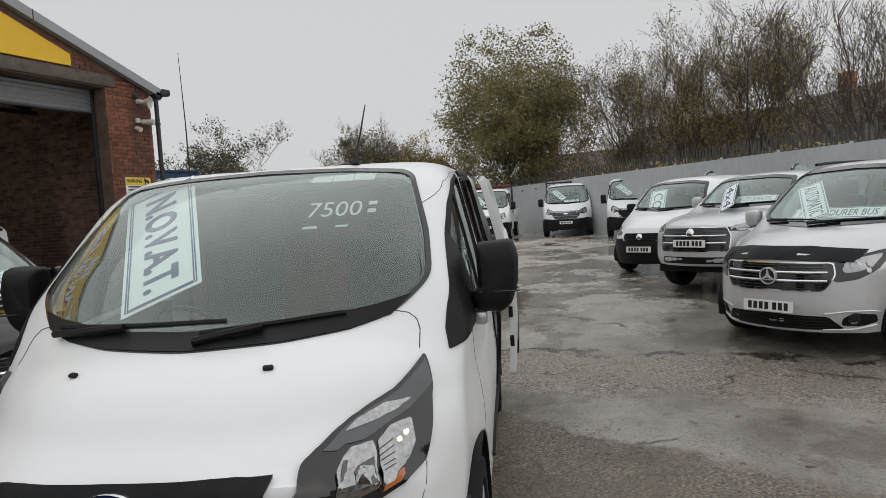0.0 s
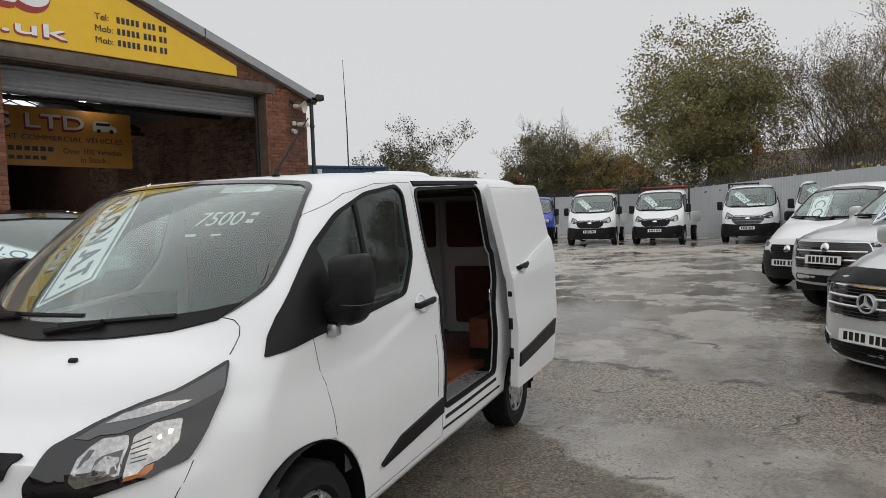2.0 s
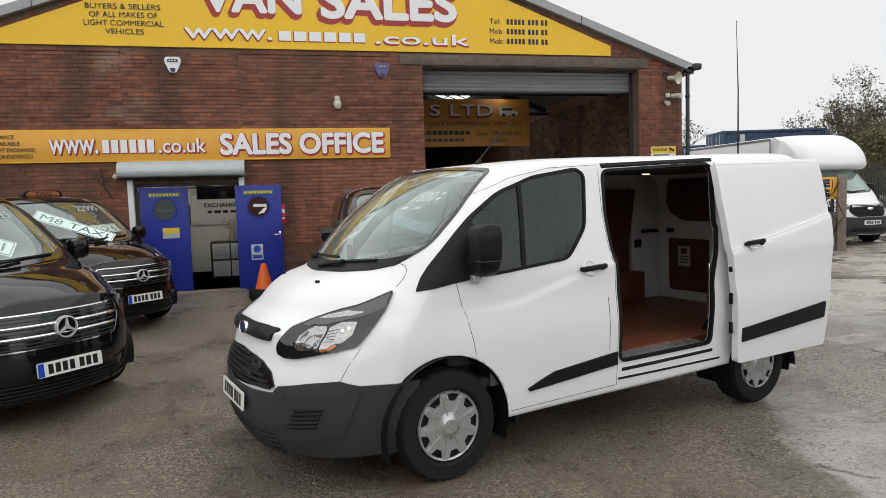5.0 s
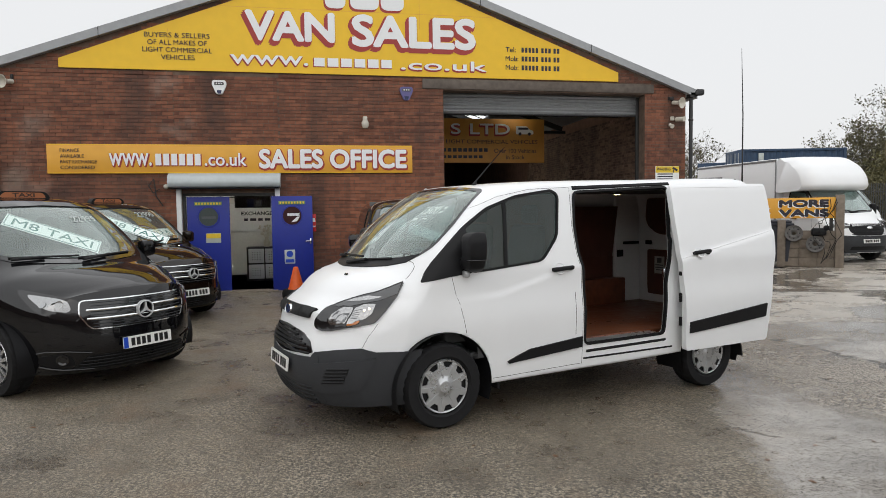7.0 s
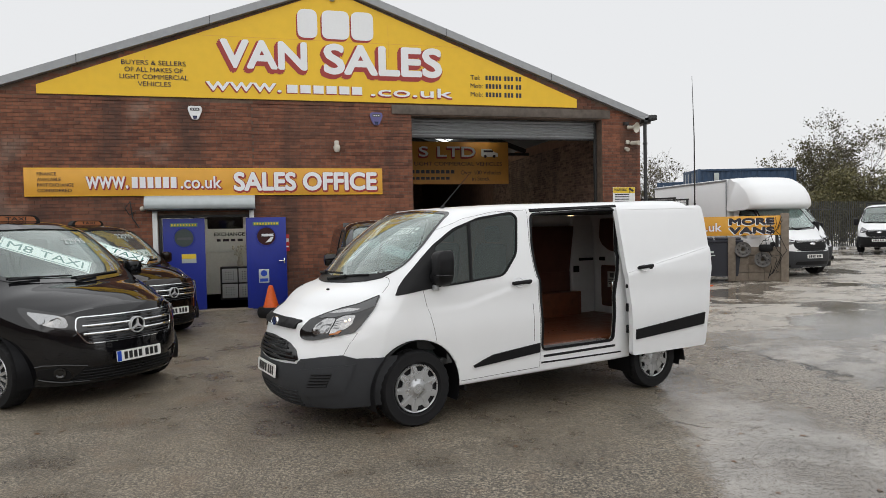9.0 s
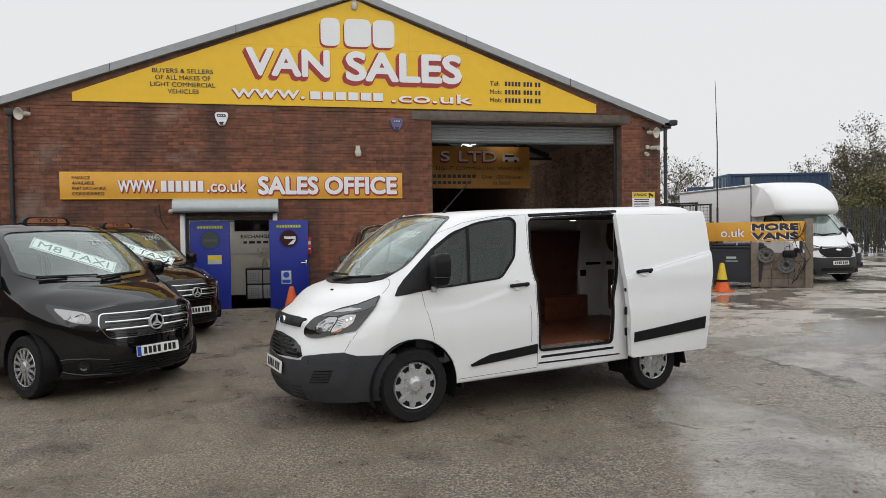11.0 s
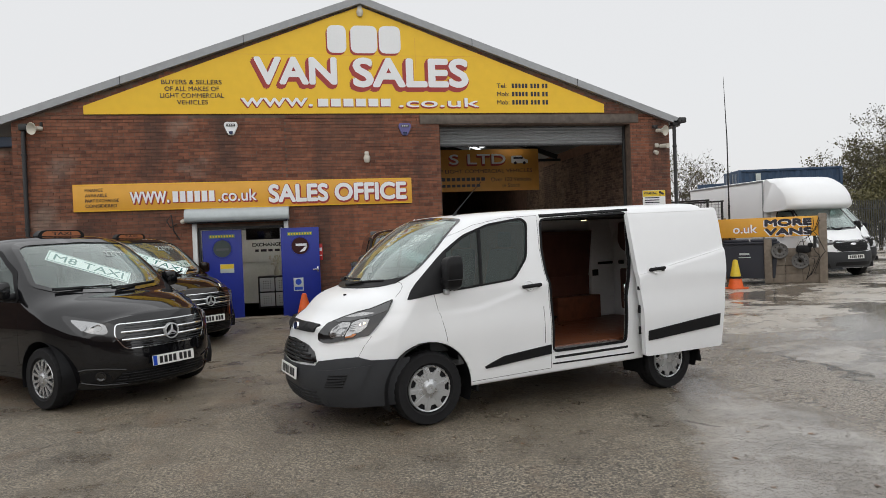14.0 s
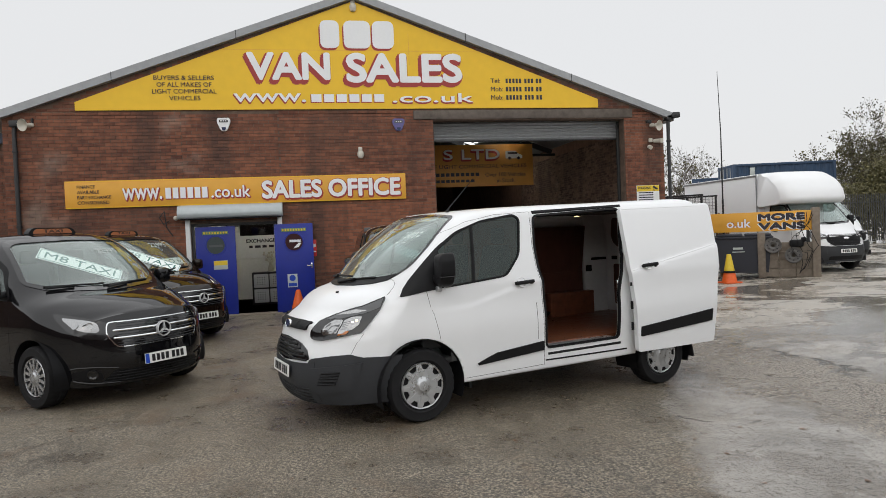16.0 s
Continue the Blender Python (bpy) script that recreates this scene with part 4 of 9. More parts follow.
    # signs on and behind the glass
    card(b, van, NOVAT, "N.O.V.A.T.", M_CARDTXT, "white card with dark blue letters behind the windscreen", tw=0.82, th=0.46, bold=0.03)
    screen_text(b, van, "7500", 0.395, 1.727, 0.225, 0.062)
    for v0, z, w, h in ((0.55, 1.745, 0.035, 0.016), (0.55, 1.712, 0.035, 0.016), (0.31, 1.655, 0.06, 0.010), (0.44, 1.655, 0.05, 0.008)):
        b.panel("screen_mark", [(v0 - w / 2, z - h / 2), (v0 + w / 2, z - h / 2), (v0 + w / 2, z + h / 2), (v0 - w / 2, z + h / 2)], "F", 0.004, M_STICK, van, 0.1, 0)
    for v0 in (0.25, 0.345, 0.44):
        b.panel("permit_sticker", [(v0, 1.852), (v0 + 0.09, 1.851), (v0 + 0.09, 1.882), (v0, 1.883)], "F", 0.005, M_STICK, van, 0.1, 0)
    return van, b


# outlines on the corner of the nose: across the diagonal, and up
HL = [(0.502, 0.985), (0.43, 0.90), (0.43, 0.858), (0.444, 0.839), (0.49, 0.825), (0.574, 0.826), (0.74, 0.86), (0.915, 0.887), (0.98, 0.965), (1.047, 1.07), (1.062, 1.102), (1.086, 1.184), (0.895, 1.112), (0.785, 1.088), (0.661, 1.046), (0.564, 1.009)]
HL_BROW = [(0.575, 0.998), (0.661, 1.034), (0.785, 1.076), (0.895, 1.10), (1.07, 1.165), (1.054, 1.095), (0.924, 1.042), (0.816, 1.022), (0.714, 1.0), (0.65, 1.002), (0.616, 0.992)]
HL_IND = [(0.663, 1.028), (0.715, 1.049), (0.832, 1.079), (0.947, 1.071), (0.883, 1.051), (0.779, 1.036)]
HL_R1 = [(0.560, 0.90), (0.575, 0.935), (0.62, 0.972), (0.66, 0.992), (0.738, 0.992), (0.735, 0.965), (0.70, 0.888), (0.58, 0.872)]
HL_R2 = [(0.712, 0.882), (0.745, 0.965), (0.752, 0.988), (0.82, 1.015), (0.908, 1.018), (0.89, 0.955), (0.825, 0.905)]
# outlines of the dark reflections painted on the inner reflector
HL_DARK_REFL = [[(0.605, 0.905), (0.655, 0.945), (0.72, 0.955), (0.698, 0.905)], [(0.575, 0.915), (0.595, 0.91), (0.635, 0.965), (0.62, 0.966)]]
HL_AMBER = [(0.712, 0.872), (0.80, 0.885), (0.806, 0.898), (0.722, 0.888)]
HL_BULB = [[(0.856, 0.978), (0.872, 0.979), (0.874, 0.992), (0.858, 0.992)], [(0.822, 0.968), (0.836, 0.968), (0.838, 0.98), (0.824, 0.98)]]
BUMPER = [(0.42, 0.25), (1.12, 0.275), (1.11, 0.38), (1.125, 0.5), (1.16, 0.60), (1.235, 0.682), (1.135, 0.677), (0.936, 0.678), (0.83, 0.71), (0.65, 0.695), (0.45, 0.666), (0.42, 0.62)]
FOG = [(0.457, 0.584), (0.62, 0.60), (0.935, 0.637), (0.88, 0.50), (0.83, 0.41), (0.613, 0.362), (0.426, 0.367)]
NOVAT = [(1.49, -0.716, 1.815), (0.83, -0.398, 1.345), (1.47, -0.378, 1.882)]
MPV = dict(L=5.14, axles=(0.90, 4.10), wrap=0.16, bow=0.36, bowk=2.6, fade=1.0, cut=2.1, cutz=1.15, nu=110, n1=26, n2=28, nc=30, H=1.91,
           top=[(0, 0.985), (0.12, 1.05), (0.5, 1.145), (0.85, 1.205), (1.0, 1.26), (1.3, 1.50), (1.6, 1.72), (1.8, 1.83), (2.1, 1.885), (3.4, 1.91), (4.6, 1.89), (5.14, 1.83)],
           width=[(0, 0.78), (0.3, 0.88), (0.8, 0.95), (1.5, 0.964), (4.3, 0.964), (5.14, 0.92)],
           bot=[(0, 0.22), (0.5, 0.23), (1.4, 0.30), (4.0, 0.32), (5.14, 0.36)],
           tum=[(0.2, 0.93), (0.4, 0.97), (0.6, 0.99), (0.85, 1.0), (1.05, 0.985), (1.2, 0.96), (1.5, 0.90), (1.8, 0.82), (2.0, 0.78)],
           z0=[(0, 0.74), (0.5, 0.88), (1.0, 1.0), (1.4, 1.25), (1.8, 1.52), (2.3, 1.66), (5.14, 1.64)],
           p=[(0, 2.6), (0.8, 2.9), (1.3, 3.2), (2.0, 3.4), (5.14, 3.4)],
           nose=[(0.2, 0.10), (0.35, 0.03), (0.5, 0.0), (0.7, 0.01), (0.85, 0.035), (0.95, 0.07), (1.05, 0.14)],
           tail=[(0.3, 0.0), (0.9, 0.0), (1.4, 0.08), (1.9, 0.3)],
           screen=[(-0.62, 1.235), (0, 1.205), (0.62, 1.235), (0.80, 1.315), (0.70, 1.75), (0.60, 1.80), (0.0, 1.825), (-0.60, 1.80), (-0.70, 1.75), (-0.80, 1.315)],
           win=[(1.32, 1.16), (1.55, 1.47), (1.95, 1.70), (2.42, 1.735), (2.47, 1.18)],
           win2=[(2.58, 1.18), (2.56, 1.74), (3.72, 1.745), (3.78, 1.18)],
           lamp=[(0.52, 0.90), (0.475, 0.75), (0.52, 0.71), (0.70, 0.735), (0.90, 0.825), (1.04, 0.96), (1.06, 1.005), (0.93, 0.985), (0.75, 0.95)],
           arch=(0.40, 0.34), wr=0.335)


def grille_bars(b, parent, half, zs, material, r=0.012, taper=0.0):
    for k, z in enumerate(zs):
        bm = B()
        w = half - taper * k
        b.line(bm, [(-w, z), (w, z)], "F", r, 0.012, 0.09)
        part("grille_bar", bm, material, parent)


def star_badge(b, parent, z, r=0.085):
    hit, nn = b.ray(*b.plane("F", 0, z))
    q = Matrix.Translation(hit + nn * 0.03) @ (Matrix(((0, 0, 1, 0), (1, 0, 0, 0), (0, 1, 0, 0), (0, 0, 0, 1))))
    bm = B()
    lathe(bm, [(r * 0.86, 0.0), (r * 0.88, 0.014), (r, 0.012), (r, -0.03)], 28, q)
    for k in range(3):
        m = q @ Matrix.Rotation(radians(90 + 120 * k), 4, "Z")
        prism(bm, [(0, -r * 0.17), (r * 0.9, -r * 0.03), (r * 0.9, r * 0.03), (0, r * 0.17)], 0.014, m)
    bd = part("badge", bm, M_STAR, parent, "round chrome badge")
    bm = B()
    lathe(bm, [(0, -0.004), (r * 0.87, -0.002), (r * 0.87, -0.03)], 28, q)
    part("badge_back", bm, M_GLOSSB, bd)


def motor(spec, m, label, category, paint, group="", bumper=None, lower=None, grille="bars", eu=False, badge=None, glass_mat=None, win2=True, win2_mat=None, trim=None, spokes=7, name="van", cards=(), price=None, rails=False, mirror=None, plate_z=None, front_extra=None, holes=True, seats_on=True):
    """A parked vehicle out of its spec. cards: (corners, words, letters' material)."""
    b = Body(spec)
    fa, L = b.fa, spec["L"]
    car = thing(name, m, label, category, group)
    screen, win = rounded(spec["screen"], 0.05), rounded(spec["win"], 0.06)
    hl = [("F", grow(screen, -0.012)), ("L", grow(win, -0.015)), ("R", grow(win, -0.015))]
    w2 = rounded(spec["win2"], 0.06) if win2 and spec.get("win2") else None
    if w2:
        hl += [("L", grow(w2, -0.015)), ("R", grow(w2, -0.015))]
    ar, az = spec["arch"]
    axles = [a for a in spec["axles"] if a < L]
    b.shell(hl, [(a, az, ar) for a in axles], paint, car)
    gm = glass_mat or M_GLASS
    b.panel("windscreen", screen, "F", -0.004, gm, car, 0.07, 0).visible_shadow = False
    o = grow(screen, 0.015)
    b.panel("windscreen_border", o, "F", 0.006, M_GLOSSB, car, 0.05, 0.014, hole=grow(o, -0.045))
    for sd in "LR":
        b.panel("side_window", win, sd, -0.003, M_GLASSD, car, 0.16, 0).visible_shadow = False
        o = grow(win, 0.02)
        b.panel("window_seal", o, sd, 0.006, M_SEAL, car, 0.07, 0.014, hole=grow(o, -0.038))
        if w2:
            b.panel("side_window", w2, sd, -0.003, win2_mat or M_GLASSD, car, 0.2, 0).visible_shadow = False
            o = grow(w2, 0.02)
            b.panel("window_seal", o, sd, 0.006, M_SEAL, car, 0.1, 0.014, hole=grow(o, -0.038))
        bm = B()
        ux = spec["win"][-1][0] + 0.05
        uf = spec["win"][0][0] - 0.02
        zt = spec["win"][-1][1] + 0.6
        b.line(bm, [(ux, spec["win"][-2][1] + 0.05), (ux, 0.36), (uf + 0.05, 0.36), (uf, 1.0), (uf, spec["win"][0][1])], sd, 0.004, -0.002, 0.12)
        if w2:
            b.line(bm, [(spec["win2"][-1][0] + 0.06, 1.75), (spec["win2"][-1][0] + 0.06, 0.42)], sd, 0.004, -0.002, 0.12)
        part("shut_line", bm, M_SEAL, car)
        mirror_parts(car, b, sd, spec["win"][0][0] + 0.12, spec["width"][3][1] * 1.0, spec["win"][0][1] + 0.12, mirror or (0.13, 0.2, 0.2), paint if not bumper else M_PLASTB)
        handle(car, b, sd, ux - 0.16, spec["win"][0][1] - 0.12, w=0.2)
        dg = "l45" if sd == "L" else "r45"
        lp = b.panel("headlamp", rounded(spec["lamp"], 0.03), dg, 0.005, M_GLOSSB, car, 0.07, 0.012, "clear headlamp with chrome reflectors")
        cx = sum(p[0] for p in spec["lamp"]) / len(spec["lamp"])
        cz = sum(p[1] for p in spec["lamp"]) / len(spec["lamp"])
        inner = [((x - cx) * 0.66 + cx, (z - cz) * 0.55 + cz + 0.015) for x, z in spec["lamp"]]
        b.panel("reflector", rounded(inner, 0.03), dg, 0.009, M_REFD, lp, 0.04, 0.004)
        for q in (0.25, 0.62):
            bm = B()
            k = len(inner)
            px = min(p[0] for p in inner) * (1 - q) + max(p[0] for p in inner) * q
            hit, nn = b.ray(*b.plane(dg, px, cz))
            lathe(bm, [(0.032, 0.0), (0.035, 0.008), (0.02, 0.004), (0.0, 0.01)], 16, Matrix.Translation(hit + nn * 0.008) @ nn.to_track_quat("Z", "Y").to_matrix().to_4x4())
            part("lamp_unit", bm, M_REFD, lp)
        if bumper:
            b.panel("bumper_corner", spec["bump"], dg, 0.012, bumper, car, 0.1, 0.02)
        if lower:
            hit, nn = b.ray(*b.plane(dg, 0.66, 0.36))
            bm = B()
            lathe(bm, [(0.055, 0.012), (0.045, 0.014), (0.03, 0.004), (0.0, 0.008)], 18, Matrix.Translation(hit) @ nn.to_track_quat("Z", "Y").to_matrix().to_4x4())
            part("fog_lamp", bm, M_GLOSSB, car)
            b.panel("fog_recess", rounded([(0.56, 0.30), (0.72, 0.29), (0.88, 0.33), (0.86, 0.40), (0.66, 0.42), (0.57, 0.37)], 0.02), dg, 0.004, M_PLASTB, car, 0.05, 0.01)
            bm = B()
            b.line(bm, [(0.42, 0.255), (0.66, 0.262), (0.86, 0.30)], dg, 0.010, 0.008, 0.06)
            b.line(bm, [(0.42, 0.41), (0.60, 0.435), (0.80, 0.44), (0.90, 0.42)], dg, 0.009, 0.004, 0.06)
            part("lower_lip", bm, paint, car)
        sg = 1 if sd == "L" else -1
        for u0 in axles:
            bm = B()
            wv = spec["width"][3][1] - 0.02
            vs = [[bm.verts.new((fa - u0 - rr * math.cos(a), sg * (wv + zz), az + rr * math.sin(a))) for rr, zz in ((ar - 0.002, 0.0), (ar - 0.004, -0.03), (ar, -0.3))] for a in [math.pi * (-0.1 + 1.2 * k / 20) for k in range(21)]]
            for r1, r2 in zip(vs, vs[1:]):
                for k in range(2):
                    bm.faces.new((r1[k], r1[k + 1], r2[k + 1], r2[k]))
            part("arch_liner", bm, M_PLASTB, car)
    if bumper:
        b.panel("bumper", spec["bumpf"], "F", 0.014, bumper, car, 0.1, 0.02)
    gp = spec["grille"]
    gr = b.panel("grille", rounded(gp, 0.04), "F", 0.006, M_PLASTB if grille == "mesh" else M_GLOSSB, car, 0.08, 0.012, "black grille")
    gz0, gz1 = min(p[1] for p in gp), max(p[1] for p in gp)
    gw = max(p[0] for p in gp) * 0.90
    if grille == "bars":
        grille_bars(b, gr, gw, [gz0 + (gz1 - gz0) * k for k in (0.36, 0.66)], trim or M_CHROME, 0.012)
        rim = rounded(gp, 0.04)
        b.panel("grille_surround", grow(rim, 0.004), "F", 0.010, trim or M_CHROME, gr, 0.06, 0.01, hole=grow(rim, -0.006))
        bm = B()
        for k in range(9):
            z = gz0 + (gz1 - gz0) * (k + 0.7) / 9.6
            b.line(bm, [(-gw * 0.93, z), (gw * 0.93, z)], "F", 0.004, 0.008, 0.1, 4)
        part("grille_mesh", bm, M_PLAST, gr)
    elif grille == "mesh":
        grille_bars(b, gr, gw, [gz0 + (gz1 - gz0) * (k + 0.5) / 5 for k in range(5)], trim or M_PLASTB, 0.009)
    b.panel("lower_intake", rounded(spec["intake"], 0.03), "F", 0.018 if bumper else 0.006, M_PLASTB, car, 0.1, 0.012)
    if lower:
        for k in range(4):
            bm = B()
            w = 0.57 - 0.02 * k
            b.line(bm, [(-w, 0.275 + 0.03 * k), (w, 0.275 + 0.03 * k)], "F", 0.006, 0.010, 0.1)
            part("intake_slat", bm, M_PLASTB, car)
    if badge == "star":
        star_badge(b, gr, (gz0 + gz1) / 2)
    elif badge:
        hit, nn = b.ray(*b.plane("F", 0, badge[0]))
        bm = B()
        lathe(bm, [(0.0, 0.02), (0.05, 0.018), (0.062, 0.01), (0.064, -0.02)], 20, Matrix.Translation(hit + nn * 0.016) @ nn.to_track_quat("Z", "Y").to_matrix().to_4x4() @ Matrix.Diagonal((badge[1], badge[2], 1, 1)))
        part("badge", bm, badge[3], gr)
    pz = plate_z or spec["plate"]
    hit, nn = b.ray(*b.plane("F", 0, pz))
    plate_parts(car, hit + Vector((0.028, 0, 0)), eu=eu, tilt=5)
    sc = spec["screen"]
    zb = sc[1][1]
    wiper(car, b, (-0.08, zb + 0.03), (0.58, zb + 0.055))
    wiper(car, b, (-0.66, zb + 0.06), (-0.05, zb + 0.05))
    # inside
    bm = B()
    us = spec["win"][0][0]
    hw = spec["width"][3][1]
    box(bm, (fa - us - 0.02, 0, zb - 0.10), (0.5, hw * 1.7, 0.2), 0.06, Matrix.Rotation(radians(8), 4, "Y"))
    box(bm, (fa - us - 1.4, 0, 0.5), (2.6, hw * 1.7, 0.06), 0.02)
    box(bm, (fa - us - 0.25, 0, zb - 0.35), (0.25, hw * 1.65, 0.5), 0.05)
    if not w2:
        box(bm, (fa - spec["win"][-1][0] - 0.12, 0, 1.2), (0.04, hw * 1.6, 1.3), 0.01)
    part("cab_interior", bm, M_INT, car)
    if seats_on:
        seats(car, fa, us + 0.75, zb - 0.38, hw * 0.9)
        if w2:
            seats(car, fa, us + 1.9, zb - 0.38, hw * 0.9)
    bm = B()
    box(bm, (fa - L * 0.5, 0, 0.36), (L * 0.84, hw * 1.5, 0.14), 0.02)
    part("underbody", bm, M_PLASTB, car)
    r = spec["wr"]
    for i, a in enumerate(spec["axles"]):
        for sg in (1, -1):
            wheel_parts(car, fa - a, sg * (hw - 0.125), r, r, r * 0.64, 0.21, sg, trim_mat(spec), spokes, holes)
    for corners, words, tm in cards:
        card(b, car, corners, words, tm, "white card with lettering behind the windscreen", frame_bars=True, tw=0.84, th=0.55)
    if price:
        screen_text(b, car, price[0], price[1], price[2], price[3], price[4])
    if rails:
        bm = B()
        for sg in (1, -1):
            b.line(bm, [(2.1, sg * 0.62), (4.4, sg * 0.62)], "T", 0.02, 0.05, 0.2)
        part("roof_rail", bm, M_PLASTB, car)
    if front_extra:
        front_extra(b, car)
    return car, b


def trim_mat(spec):
    return spec.get("capmat", M_HUB)


MPV.update(grille=[(-0.48, 0.63), (0.48, 0.63), (0.56, 0.77), (0.54, 0.895), (-0.54, 0.895), (-0.56, 0.77)],
           intake=[(-0.60, 0.255), (0, 0.245), (0.60, 0.255), (0.50, 0.385), (0, 0.395), (-0.50, 0.385)], plate=0.47)
CAB = dict(L=2.35, axles=(0.97, 4.45), wrap=0.10, bow=0.34, bowk=2.8, fade=0.9, cut=1.7, cutz=1.3, nu=64, n1=26, n2=26, nc=28,
           top=[(0, 1.06), (0.12, 1.14), (0.45, 1.30), (0.62, 1.37), (0.78, 1.50), (1.05, 1.78), (1.3, 2.02), (1.45, 2.13), (1.65, 2.21), (2.0, 2.245), (2.35, 2.24)],
           width=[(0, 0.84), (0.3, 0.95), (0.8, 1.01), (1.3, 1.03), (2.35, 1.03)],
           bot=[(0, 0.28), (0.5, 0.29), (1.3, 0.42), (2.35, 0.44)],
           tum=[(0.2, 0.95), (0.5, 0.985), (0.9, 1.0), (1.25, 0.98), (1.5, 0.95), (2.0, 0.89), (2.3, 0.85)],
           z0=[(0, 0.9), (0.4, 1.0), (0.8, 1.2), (1.1, 1.45), (1.5, 1.8), (2.35, 1.95)],
           p=[(0, 3.0), (0.8, 3.6), (1.4, 4.6), (2.35, 5.0)],
           nose=[(0.2, 0.1), (0.4, 0.02), (0.55, 0.0), (0.7, 0.01), (0.95, 0.07), (1.1, 0.14), (1.2, 0.2)],
           tail=[(0.3, 0.0), (2.3, 0.02)],
           screen=[(-0.74, 1.395), (0, 1.37), (0.74, 1.395), (0.90, 1.48), (0.82, 2.05), (0.76, 2.10), (0.3, 2.135), (-0.3, 2.135), (-0.76, 2.10), (-0.82, 2.05), (-0.90, 1.48)],
           win=[(1.02, 1.33), (1.12, 1.62), (1.42, 1.97), (1.98, 2.03), (2.06, 1.42), (1.8, 1.34)],
           lamp=[(0.50, 1.06), (0.51, 0.96), (0.70, 0.93), (0.90, 0.97), (0.97, 1.10), (0.99, 1.20), (0.80, 1.15)],
           grille=[(-0.40, 0.75), (0.40, 0.75), (0.54, 0.86), (0.56, 0.96), (0.48, 1.07), (-0.48, 1.07), (-0.56, 0.96), (-0.54, 0.86)],
           intake=[(-0.55, 0.36), (0.55, 0.36), (0.52, 0.46), (-0.52, 0.46)], plate=0.60,
           bump=[(0.40, 0.27), (1.14, 0.30), (1.13, 0.5), (1.2, 0.74), (0.90, 0.78), (0.40, 0.74)],
           bumpf=[(-0.58, 0.27), (0.58, 0.27), (0.58, 0.74), (-0.58, 0.74)],
           arch=(0.42, 0.38), wr=0.345)
PICKUP = dict(L=5.3, axles=(0.95, 3.95), wrap=0.12, bow=0.32, bowk=2.6, fade=1.0, cut=2.2, cutz=1.2, nu=110, n1=24, n2=26, nc=30,
              top=[(0, 1.02), (0.15, 1.08), (0.6, 1.15), (1.15, 1.21), (1.32, 1.27), (1.6, 1.47), (1.9, 1.67), (2.1, 1.745), (2.5, 1.78), (3.2, 1.75), (3.45, 1.66), (3.6, 1.45), (3.75, 1.40), (5.3, 1.40)],
              width=[(0, 0.78), (0.3, 0.86), (0.8, 0.90), (1.5, 0.905), (5.3, 0.88)],
              bot=[(0, 0.42), (0.5, 0.44), (1.5, 0.5), (4.0, 0.52), (5.3, 0.55)],
              tum=[(0.3, 0.94), (0.6, 0.98), (0.9, 1.0), (1.15, 0.98), (1.3, 0.94), (1.6, 0.84), (1.8, 0.78)],
              z0=[(0, 0.85), (0.6, 0.98), (1.3, 1.1), (1.7, 1.3), (2.1, 1.5), (3.3, 1.5), (3.7, 1.3), (5.3, 1.3)],
              p=[(0, 3.0), (1.0, 3.4), (1.6, 3.2), (5.3, 3.4)],
              nose=[(0.4, 0.08), (0.55, 0.0), (0.8, 0.02), (1.0, 0.08), (1.1, 0.14)], tail=[(0.3, 0.0), (1.4, 0.02)],
              screen=[(-0.60, 1.265), (0, 1.235), (0.60, 1.265), (0.72, 1.33), (0.62, 1.66), (0.3, 1.70), (-0.3, 1.70), (-0.62, 1.66), (-0.72, 1.33)],
              win=[(1.75, 1.20), (1.95, 1.48), (2.2, 1.63), (2.55, 1.66), (2.6, 1.22)], win2=[(2.68, 1.22), (2.66, 1.66), (3.1, 1.64), (3.38, 1.30)],
              lamp=[(0.42, 0.97), (0.46, 0.93), (0.70, 0.925), (0.93, 0.99), (0.97, 1.05), (0.70, 1.02)],
              grille=[(-0.54, 0.64), (0.54, 0.64), (0.56, 0.86), (0.50, 0.985), (-0.50, 0.985), (-0.56, 0.86)],
              intake=[(-0.55, 0.46), (0.55, 0.46), (0.50, 0.56), (-0.50, 0.56)], plate=0.76, arch=(0.44, 0.40), wr=0.38)
